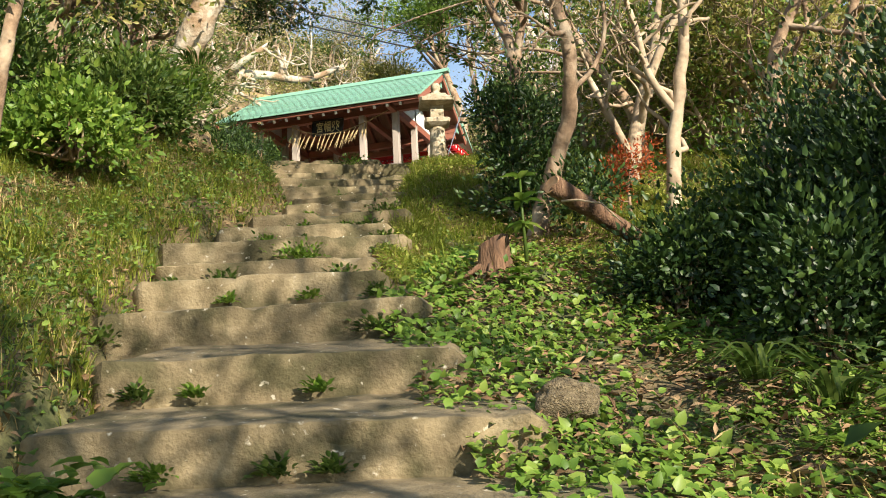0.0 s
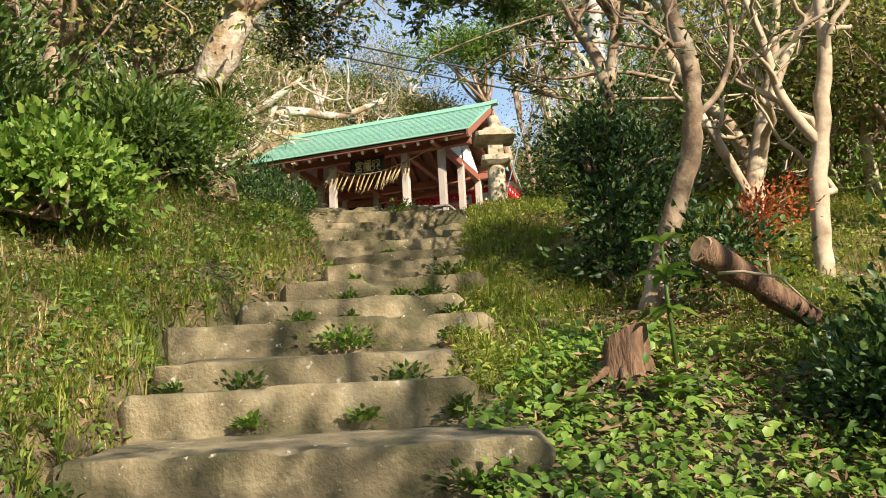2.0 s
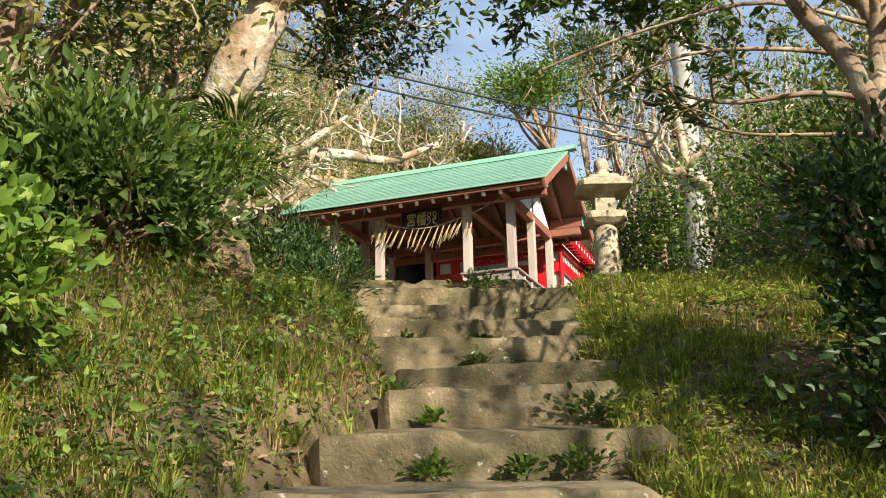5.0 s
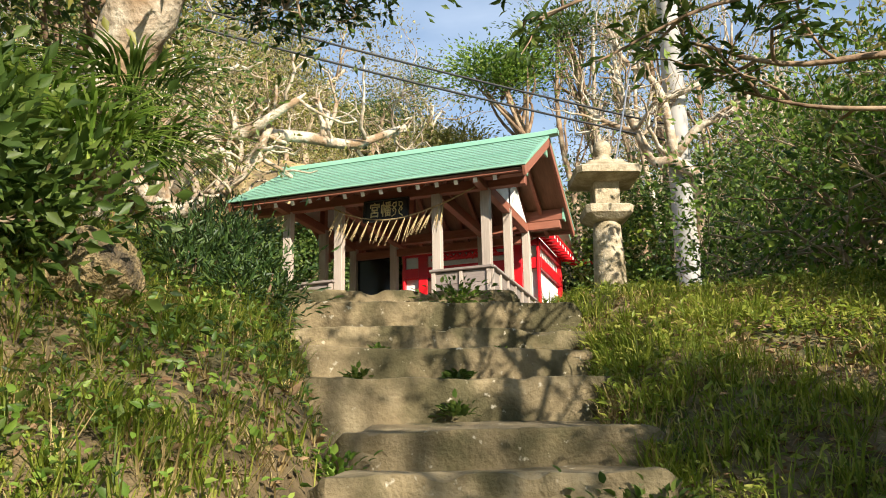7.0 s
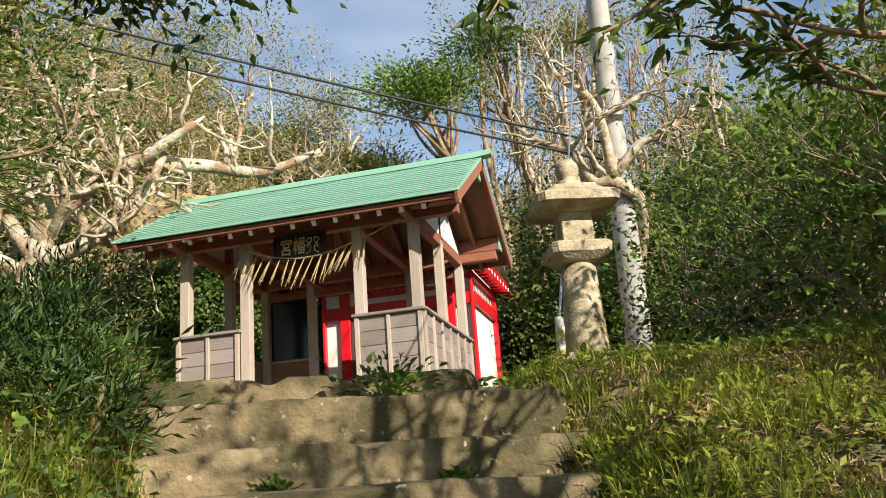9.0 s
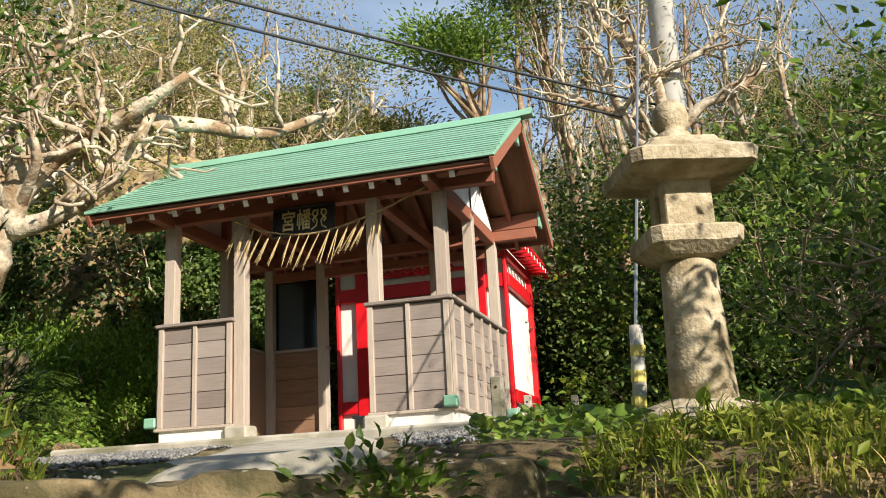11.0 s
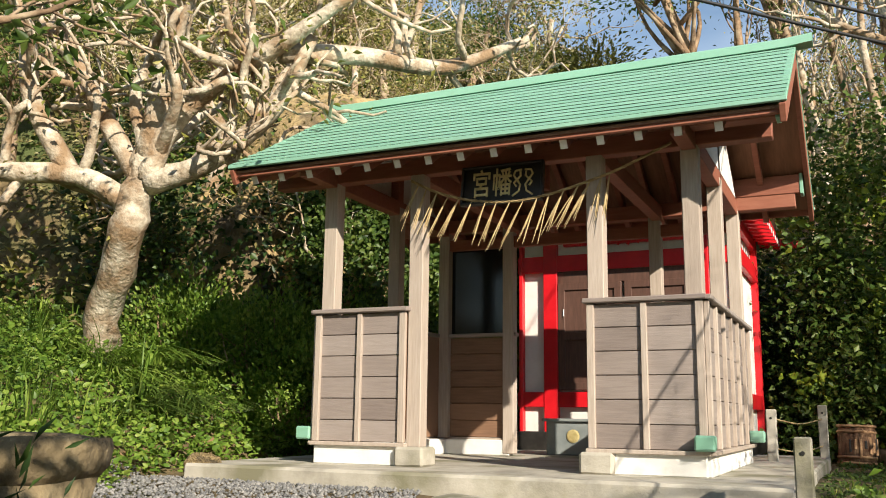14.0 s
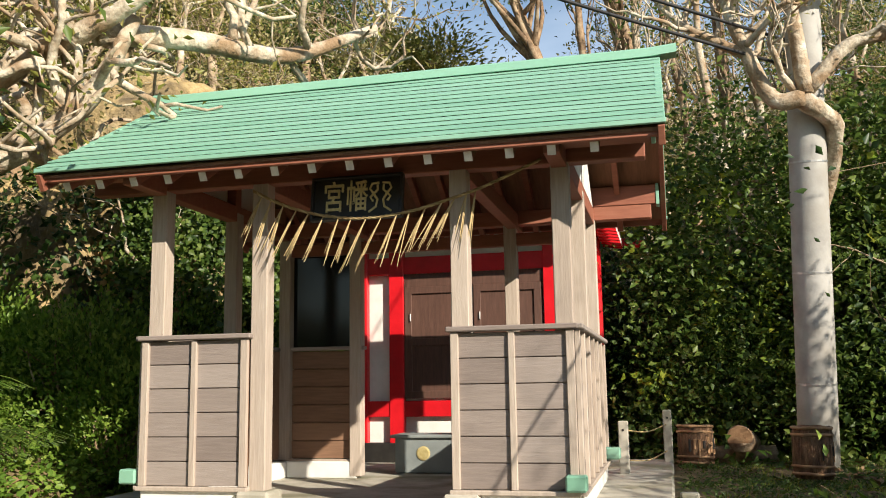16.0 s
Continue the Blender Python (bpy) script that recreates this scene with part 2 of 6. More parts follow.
class Shape:
    """Collects faces of one mesh."""

    def __init__(self):
        self.v, self.f = [], []

    def add(self, verts, faces, m=None):
        k = len(self.v)
        self.v.extend(tuple(m @ Vector(p)) if m is not None else tuple(p) for p in verts)
        self.f.extend(tuple(k + i for i in f) for f in faces)
        return self

    def box(self, c, s, b=0.004, m=None):
        """A box with chamfered edges: centre, size, chamfer."""
        hx, hy, hz = s[0] / 2, s[1] / 2, s[2] / 2
        b = min(b, hx * 0.45, hy * 0.45, hz * 0.45)
        v, idx = [], {}
        for sx in (-1, 1):
            for sy in (-1, 1):
                for sz in (-1, 1):
                    for ax in range(3):
                        p = [sx * (hx - b), sy * (hy - b), sz * (hz - b)]
                        p[ax] += (sx, sy, sz)[ax] * b
                        idx[sx, sy, sz, ax] = len(v)
                        v.append((c[0] + p[0], c[1] + p[1], c[2] + p[2]))
        f = []
        for ax in range(3):
            u, w = (ax + 1) % 3, (ax + 2) % 3
            for s0 in (-1, 1):
                q = []
                for a, d in ((-1, -1), (1, -1), (1, 1), (-1, 1)):
                    key = [0, 0, 0]
                    key[ax], key[u], key[w] = s0, a, d
                    q.append(idx[(*key, ax)])
                f.append(tuple(q if s0 > 0 else q[::-1]))
            for a in (-1, 1):
                for d in (-1, 1):
                    k0, k1 = [0, 0, 0], [0, 0, 0]
                    k0[ax], k0[u], k0[w] = -1, a, d
                    k1[ax], k1[u], k1[w] = 1, a, d
                    q = (idx[(*k0, u)], idx[(*k1, u)], idx[(*k1, w)], idx[(*k0, w)])
                    f.append(q if a * d > 0 else q[::-1])
        for key in ((x, y, z) for x in (-1, 1) for y in (-1, 1) for z in (-1, 1)):
            q = tuple(idx[(*key, ax)] for ax in range(3))
            f.append(q if key[0] * key[1] * key[2] > 0 else q[::-1])
        return self.add(v, f, m)

    def beam(self, a, b, w, hgt, ch=0.004):
        """A squared timber from a to b, w wide and hgt high."""
        a, b = Vector(a), Vector(b)
        d = (b - a).normalized()
        s = d.cross(Vector((0, 0, 1)))
        s = s.normalized() if s.length > 0.01 else Vector((1, 0, 0))
        u = s.cross(d)
        m = Matrix((( d.x, -s.x, u.x, 0), (d.y, -s.y, u.y, 0), (d.z, -s.z, u.z, 0), (0, 0, 0, 1)))
        m.translation = (a + b) / 2
        return self.box((0, 0, 0), ((b - a).length, w, hgt), ch, m)

    def tube(self, pts, radii, sides=6, cap=True):
        pts = np.asarray(pts, float)
        n = len(pts)
        tan = np.gradient(pts, axis=0)
        tan /= np.maximum(np.linalg.norm(tan, axis=1, keepdims=True), 1e-9)
        ref = np.array((0.0, 0.0, 1.0)) if abs(tan[0, 2]) < 0.85 else np.array((1.0, 0.0, 0.0))
        k, ang = len(self.v), np.arange(sides) * 2 * math.pi / sides
        for i in range(n):
            s = np.cross(tan[i], ref)
            s /= max(np.linalg.norm(s), 1e-9)
            u = np.cross(s, tan[i])
            ref = u
            for a in ang:
                self.v.append(tuple(pts[i] + radii[i] * (math.cos(a) * s + math.sin(a) * u)))
        for i in range(n - 1):
            for j in range(sides):
                j2 = (j + 1) % sides
                self.f.append((k + i * sides + j, k + (i + 1) * sides + j, k + (i + 1) * sides + j2, k + i * sides + j2))
        if cap:
            self.f.append(tuple(k + j for j in range(sides)))
            self.f.append(tuple(k + (n - 1) * sides + j for j in range(sides - 1, -1, -1)))
        return self

    def rings(self, rows, sides=24, square=0.0, m=None):
        """A turned or squared body from rows of (radius, height)."""
        v, f = [], []
        for r, z in rows:
            for j in range(sides):
                a = 2 * math.pi * (j + 0.5) / sides
                q = 1.0 / max(abs(math.cos(a)), abs(math.sin(a)))
                rr = r * (1 + square * (q - 1))
                v.append((rr * math.cos(a), rr * math.sin(a), z))
        for i in range(len(rows) - 1):
            for j in range(sides):
                j2 = (j + 1) % sides
                f.append((i * sides + j, i * sides + j2, (i + 1) * sides + j2, (i + 1) * sides + j))
        f.append(tuple(range(sides - 1, -1, -1)))
        f.append(tuple((len(rows) - 1) * sides + j for j in range(sides)))
        return self.add(v, f, m)

    def rough(self, amount, scale, seed=0.0):
        self.v = [tuple(Vector(p) + amount * noise.noise_vector(Vector(p) * scale + Vector((seed, 0, 0)))) for p in self.v]
        return self

    def made(self, name, mat, parent=None, label="", smooth=False, at=None, sharp=0):
        me = bpy.data.meshes.new(name)
        me.from_pydata(self.v, [], self.f)
        me.materials.append(mat)
        if smooth:
            me.polygons.foreach_set("use_smooth", [True] * len(me.polygons))
        me.update()
        ob = new(name, me)
        if parent is not None:
            ob.parent = parent
            if at is None:
                ob.matrix_parent_inverse = parent.matrix_basis.inverted() if parent.parent is None else (parent.parent.matrix_basis @ parent.matrix_parent_inverse @ parent.matrix_basis).inverted()
        if at is not None:
            ob.location = at
        if sharp:
            me.set_sharp_from_angle(angle=radians(sharp))
        return tagged(ob, label) if label else ob


def share(ob, at, parent, label=""):
    """Another object on the same mesh, moved by at."""
    o = new(ob.name.split(".")[0], ob.data)
    o.parent, o.matrix_parent_inverse = parent, ob.matrix_parent_inverse
    o.location = Vector(ob.location) + Vector(at)
    return tagged(o, label) if label else o


def tri_mesh(name, verts, tris, mat, parent=None, smooth=False):
    """A big triangle mesh from arrays."""
    verts, tris = np.ascontiguousarray(verts, np.float32), np.ascontiguousarray(tris, np.int32)
    me = bpy.data.meshes.new(name)
    me.vertices.add(len(verts))
    me.vertices.foreach_set("co", verts.ravel())
    me.loops.add(tris.size)
    me.loops.foreach_set("vertex_index", tris.ravel())
    me.polygons.add(len(tris))
    me.polygons.foreach_set("loop_start", np.arange(0, tris.size, 3, dtype=np.int32))
    me.polygons.foreach_set("loop_total", np.full(len(tris), 3, np.int32))
    if smooth:
        me.polygons.foreach_set("use_smooth", np.ones(len(tris), bool))
    me.materials.append(mat)
    me.update(calc_edges=True)
    ob = new(name, me)
    if parent is not None:
        ob.parent = parent
        ob.matrix_parent_inverse = parent.matrix_basis.inverted()
    return ob


def unit(a):
    return a / np.maximum(np.linalg.norm(a, axis=-1, keepdims=True), 1e-9)


def leaf_mesh(rng, pos, way, length, width, flat=0.8, fold=0.25, broad=0.42, face=None):
    """Folded pointed leaves: places, directions, lengths; width as a share of length. flat: how far they turn face up."""
    n = len(pos)
    d = unit(way)
    up = unit((np.array((0.0, 0.0, 1.0)) if face is None else unit(face)) * flat + rng.normal(0, 1, (n, 3)) * (1 - flat) + 1e-6)
    s = unit(np.cross(d, up))
    nr = np.cross(s, d)
    L, W = length[:, None], (length * width)[:, None]
    a = pos
    t = pos + d * L - nr * L * 0.12
    lft = pos + d * L * broad + s * W * 0.5 + nr * W * fold
    rgt = pos + d * L * broad - s * W * 0.5 + nr * W * fold
    v = np.stack((a, rgt, t, lft), 1).reshape(-1, 3)
    k = np.arange(n)[:, None] * 4
    return v, np.concatenate((k + (0, 1, 2), k + (0, 2, 3)), 1).reshape(-1, 3)


def broad_leaf_mesh(rng, pos, way, length, width, flat=0.8, face=None):
    """Larger leaves with six sides and a midrib fold."""
    n = len(pos)
    d = unit(way)
    up = unit((np.array((0.0, 0.0, 1.0)) if face is None else unit(face)) * flat + rng.normal(0, 1, (n, 3)) * (1 - flat) + 1e-6)
    s = unit(np.cross(d, up))
    nr = np.cross(s, d)
    L, W = length[:, None], (length * width)[:, None]
    pts = [pos, pos + d * L * 0.25 - s * W * 0.46 + nr * W * 0.16, pos + d * L * 0.62 - s * W * 0.38 + nr * W * 0.1, pos + d * L - nr * L * 0.18,
           pos + d * L * 0.62 + s * W * 0.38 + nr * W * 0.1, pos + d * L * 0.25 + s * W * 0.46 + nr * W * 0.16, pos + d * L * 0.45]
    v = np.stack(pts, 1).reshape(-1, 3)
    k = np.arange(n)[:, None] * 7
    tri = [(0, 1, 6), (1, 2, 6), (2, 3, 6), (3, 4, 6), (4, 5, 6), (5, 0, 6)]
    return v, np.concatenate([k + t for t in tri], 1).reshape(-1, 3)


def blade_mesh(rng, pos, height, width, lean=0.5, way=None, droop=0.3):
    """Bent grass blades of five points."""
    n = len(pos)
    ang = rng.uniform(0, 2 * math.pi, n)
    out = np.stack((np.cos(ang), np.sin(ang), np.zeros(n)), 1) if way is None else unit(way)
    s = np.stack((-out[:, 1], out[:, 0], np.zeros(n)), 1)
    H, W = height[:, None], width[:, None]
    ln = (rng.uniform(0.15, 1, n) * lean)[:, None]
    up = np.array((0.0, 0.0, 1.0))
    mid = pos + up * H * 0.6 + out * H * ln * 0.4
    tip = pos + up * H * (1.0 - droop * ln) + out * H * ln * 1.1
    v = np.stack((pos - s * W / 2, pos + s * W / 2, mid - s * W * 0.4, mid + s * W * 0.4, tip), 1).reshape(-1, 3)
    k = np.arange(n)[:, None] * 5
    return v, np.concatenate((k + (0, 1, 3), k + (0, 3, 2), k + (2, 3, 4)), 1).reshape(-1, 3)


def joined(parts):
    vs, ts, k = [], [], 0
    for v, t in parts:
        vs.append(v)
        ts.append(t + k)
        k += len(v)
    return np.concatenate(vs), np.concatenate(ts)


# ---- terrain ----
def smooth(a, b, x):
    t = np.clip((np.asarray(x, float) - a) / (b - a), 0, 1)
    return t * t * (3 - 2 * t)


STAIR_Y = (-3, 2.5, 3.1, 3.8, 4.45, 4.85, 5.4, 5.9, 6.55, 7.2, 7.6, 8.15, 9.1, 9.7, 10.3, 11.2, 13, 15, 40)
STAIR_L = (-1.7, -2.25, -2.45, -3.0, -3.25, -3.4, -3.7, -3.6, -3.65, -3.7, -3.8, -4.1, -4.72, -5.0, -5.45, -6.6, -8.7, -9.5, -9.8)
STAIR_R = (0.2, -0.5, -0.95, -1.3, -1.75, -1.95, -2.0, -2.25, -2.3, -2.55, -2.6, -2.85, -3.05, -3.25, -3.55, -3.3, -3, -3, -3)
HILL_X = (-30, -16, -12, -10.5, -9.2, -8.3, -7, -3, -1, 1, 4, 12, 40)
HILL_Y = (13, 15.5, 17.3, 18.3, 19.2, 21.0, 22.6, 22.4, 21.5, 21.5, 22.5, 24, 26)


def waves(x, y):
    return (np.sin(1.7 * x + 0.6 * y) + np.sin(0.9 * x - 1.9 * y + 1.3) + np.sin(2.9 * x + 2.3 * y + 0.4) * 0.5 + np.sin(4.7 * x - 3.9 * y) * 0.3) / 2.8


def ground_z(x, y):
    x, y = np.asarray(x, float), np.asarray(y, float)
    p = np.maximum(-0.17 - 0.109 * np.clip(x, -9, 6) + 0.368 * y, -1.6)
    beside = x - np.interp(y, STAIR_Y, STAIR_R)
    p = p - 0.16 * smooth(-0.5, 1.0, beside) * smooth(1, 4, y) * (1 - smooth(6.2, 8.2, y)) + 0.16 * smooth(0.0, 0.35, beside) * smooth(6.8, 8.4, y)
    flat = 4.09 + 0.21 * smooth(10.6, 14.6, y) - 0.04 * smooth(-4.6, -3.4, x) + 0.13 * np.clip(x + 2.6, 0, 4)
    k = 0.12
    hh = np.clip(0.5 + 0.5 * (flat - p) / k, 0, 1)
    z = flat * (1 - hh) + p * hh - k * hh * (1 - hh)
    left = np.interp(y, STAIR_Y, STAIR_L) - x
    z = z - 0.3 * smooth(-0.02, 0.16, -left) * smooth(-0.02, 0.16, np.interp(y, STAIR_Y, STAIR_R) - x) * smooth(1.6, 1.9, y) * (1 - smooth(10.5, 10.9, y))
    z = z + (0.6 * np.clip(left - 0.03, 0, 1.2) + 0.33 * np.clip(left - 1.2, 0, 7)) * smooth(-1, 2.5, y)
    z = z + 0.13 * smooth(-0.06, 0.08, left) * (1 - smooth(0.25, 0.8, left)) * smooth(1.5, 2.5, y) * (1 - smooth(9.6, 10.6, y))
    back = y - np.interp(x, HILL_X, HILL_Y)
    z = z + 2.6 * smooth(0, 1.7, back) + 0.5 * np.clip(back - 1.5, 0, 13)
    rough = np.clip(np.abs(left + 1.0) - 1.05, 0, 1) * 0.5 + smooth(0, 2, back) * 2.0
    z = z + 0.19 * np.exp(-((x + 1.1) ** 2 + (y - 5.2) ** 2) / 0.16)
    return z + waves(x, y) * (0.015 + 0.09 * rough)
axis_x = np.concatenate((-np.geomspace(17, 600, 16)[::-1], np.arange(-16.5, 6.6, 0.15), np.geomspace(7, 600, 16)))
axis_y = np.concatenate((-np.geomspace(5, 600, 16)[::-1], np.arange(-4.5, 28.1, 0.15), np.geomspace(29, 900, 16)))
gx, gy = np.meshgrid(axis_x, axis_y, indexing="ij")
gz = ground_z(gx, gy)
gz += np.array([noise.fractal(Vector((a * 2.2, b * 2.2, 0)), 0.8, 2.1, 4) for a, b in zip(gx.ravel(), gy.ravel())]).reshape(gx.shape) * 0.02 * (1 + 3 * smooth(0, 2, gy - np.interp(gx, HILL_X, HILL_Y)))
ny = len(axis_y)
ii = (np.arange(len(axis_x) - 1)[:, None] * ny + np.arange(ny - 1)[None]).ravel()[:, None]
ground = tri_mesh("ground", np.stack((gx, gy, gz), -1).reshape(-1, 3), np.concatenate((ii + (0, ny, ny + 1), ii + (0, ny + 1, 1)), 1).reshape(-1, 3), M_SOIL, smooth=True)
tagged(ground, "brown earth slope with leaf litter under the grass", "ground", kind="structure")

# ---- stairs ----
# left end, right end and height of every nosing, from the bottom
STEPS = [
    ((-2.1, 1.55), (-0.05, 1.95), 0.78), ((-2.26, 2.46), (-0.53, 2.9), 1.07), ((-2.44, 3.11), (-0.96, 3.54), 1.34), ((-3.0, 3.82), (-1.33, 4.25), 1.645),
    ((-3.22, 4.45), (-1.76, 4.85), 1.90), ((-3.37, 4.85), (-1.96, 5.23), 2.06), ((-3.68, 5.38), (-1.98, 5.94), 2.32), ((-3.55, 5.90), (-2.24, 6.34), 2.50),
    ((-3.6, 6.54), (-2.27, 6.89), 2.72), ((-3.63, 7.19), (-2.55, 7.46), 2.96), ((-3.75, 7.60), (-2.6, 7.83), 3.11), ((-4.1, 7.98), (-2.84, 8.52), 3.35),
    ((-4.32, 8.24), (-3.02, 9.06), 3.54), ((-4.6, 8.53), (-3.06, 9.43), 3.698), ((-4.85, 8.84), (-3.18, 9.6), 3.89), ((-4.95, 9.11), (-3.56, 9.75), 4.018)]
stairs = thing("stairs", (-2.5, 5.0, 0.0), "worn mossy concrete steps climbing through the grass", "stairs", kind="structure")
for si, (pl, pr, zt) in enumerate(STEPS):
    pl, pr = Vector((*pl, 0)), Vector((*pr, 0))
    along = (pr - pl)
    back = Vector((-along.y, along.x, 0)).normalized()
    if si + 1 < len(STEPS):
        nl, nr, nz_ = STEPS[si + 1]
        run_l, run_r, rise = (Vector((*nl, 0)) - pl).dot(back) + 0.12, (Vector((*nr, 0)) - pr).dot(back) + 0.12, max(0.02, nz_ - 0.175 - zt)
    else:
        run_l = run_r = 1.35
        rise = -0.05
    prof = [(0.03, -0.42), (0.016, -0.2), (0.012, -0.15), (0.006, -0.1), (0.002, -0.05), (0.0, -0.012), (0.003, -0.003), (0.012, 0.0), (0.07, 0.003)]
    prof = [(a, b, 0.0) for a, b in prof] + [(0.07, 0.0, q) for q in (0.15, 0.3, 0.45, 0.6, 0.75, 0.9, 1.0)]
    cols = 64
    v, f = [], []
    for c in range(cols + 1):
        u = c / cols
        end = min(u, 1 - u) * along.length
        base = pl + along * u
        bow = 0.02 * math.sin(u * 5 + si * 2.1)
        for a, b, q in prof:
            run = run_l + (run_r - run_l) * u
            dz = b + (q * rise if q else 0.0)
            round_end = max(0.0, 0.06 - end) * 1.2
            p = base + back * (a + q * (run - 0.07) + bow + round_end) + Vector((0, 0, zt + dz - round_end * (0.6 if b > -0.1 else 0)))
            w = noise.noise_vector(p * 3.1 + Vector((0, si * 7.3, 0))) * 0.014 + noise.noise_vector(p * 13.0) * 0.005 + noise.noise_vector(p * 31.0) * 0.0025
            chip = max(0.0, noise.noise(p * 5.3 + Vector((si * 3.1, 0, 0))) - 0.28) * 0.1 if -0.06 < b < 0.01 and q == 0 else 0.0
            v.append(tuple(p + w + back * chip - Vector((0, 0, chip))))
        if c:
            k = len(prof)
            f += [((c - 1) * k + i, c * k + i, c * k + i + 1, (c - 1) * k + i + 1) for i in range(k - 1)]
    k = len(prof)
    f += [tuple(range(k)), tuple(cols * k + i for i in range(k - 1, -1, -1))]
    Shape().add(v, f).made("step", M_STEP, stairs, smooth=True, sharp=32)

# ---- forecourt ----
PX0, PX1, PY0, PY1 = -8.33, -5.33, 15.46, 17.80      # pavilion outline
slab = Shape().box((-6.92, 17.4, 4.30), (4.3, 5.1, 0.26), 0.02).rough(0.006, 3.0).made("floor_slab", M_SLAB)
tagged(slab, "pale concrete slab under the pavilion and shrine", "slab", kind="structure")
path_v = [(-7.1, 14.9), (-5.75, 14.9), (-4.15, 10.6), (-5.3, 10.35)]
pv, pf = [], []
for i in range(13):
    for j in range(7):
        a = Vector(path_v[0]).lerp(Vector(path_v[3]), i / 12)
        b = Vector(path_v[1]).lerp(Vector(path_v[2]), i / 12)
        q = a.lerp(b, j / 6)
        pv.append((q.x, q.y, float(ground_z(q.x, q.y)) + 0.03 + (0.0 if 0 < j < 6 else -0.06)))
for i in range(12):
    for j in range(6):
        pf.append((i * 7 + j, (i + 1) * 7 + j, (i + 1) * 7 + j + 1, i * 7 + j + 1))
tagged(Shape().add(pv, pf).made("path", M_SLAB, smooth=True), "pale concrete path from the steps to the pavilion", "path", kind="structure")
rng = np.random.default_rng(5)
n = 26000
sx, sy = rng.uniform(-10.0, -3.6, n), rng.uniform(10.6, 14.9, n)
inpath = (sx > np.interp(sy, (10.35, 14.9), (-5.3, -7.1))) & (sx < np.interp(sy, (10.6, 14.9), (-4.15, -5.75)))
ok = ~inpath & (sx > np.interp(sy, STAIR_Y, STAIR_L) - 0.25) & (sx < np.interp(sy, (10.6, 12, 14.9), (-4.0, -4.4, -4.6)))
sx, sy = sx[ok], sy[ok]
n = len(sx)
rad = rng.uniform(0.008, 0.02, n)[:, None, None]
octa = np.array(((1, 0, 0), (-1, 0, 0), (0, 1, 0), (0, -1, 0), (0, 0, 0.75), (0, 0, -0.6)), float)[None] * rng.uniform(0.7, 1.3, (n, 6, 1))
ang = rng.uniform(0, 6.28, n)
ca, sa = np.cos(ang)[:, None], np.sin(ang)[:, None]
ox, oy = octa[..., 0] * ca - octa[..., 1] * sa, octa[..., 0] * sa + octa[..., 1] * ca
octa = np.stack((ox, oy, octa[..., 2]), -1) * rad + np.stack((sx, sy, ground_z(sx, sy) + 0.022), 1)[:, None]
k = np.arange(n)[:, None] * 6
gt = np.concatenate([k + t for t in ((0, 2, 4), (2, 1, 4), (1, 3, 4), (3, 0, 4), (2, 0, 5), (1, 2, 5), (3, 1, 5), (0, 3, 5))], 1).reshape(-1, 3)
tagged(tri_mesh("gravel", octa.reshape(-1, 3), gt, M_GRAVEL), "grey crushed gravel spread before the pavilion", "gravel", kind="stuff")

# ---- prayer pavilion ----
pav = thing("prayer_pavilion", (-6.83, 16.6, 4.43), "open wooden prayer pavilion with a green sheet roof", "pavilion")
FLOOR = 4.43
FX = (-8.25, -7.47, -6.06, -5.39)      # front posts
for i, x in enumerate(FX):
    foot = FLOOR + (0.14 if i in (1, 2) else 0.16)
    Shape().box((x, 15.55, (foot + 6.66) / 2), (0.118, 0.118, 6.66 - foot), 0.006).made("post", M_POST, pav, smooth=False)
    if i in (1, 2):
        Shape().box((x, 15.53, FLOOR + 0.07), (0.24, 0.24, 0.15), 0.02).rough(0.006, 8).made("footing", M_SLAB, pav, "grey concrete post footing")
for x in (-8.25, -5.39):
    for y in (16.65, 17.75):
        Shape().box((x, y, (FLOOR + 0.16 + 6.7) / 2), (0.112, 0.112, 6.7 - FLOOR - 0.16), 0.006).made("post", M_POST, pav)
for x in (-7.55, -6.09):
    Shape().box((x, 17.75, (FLOOR + 0.02 + 6.7) / 2), (0.112, 0.112, 6.7 - FLOOR - 0.02), 0.006).made("post", M_POST, pav)


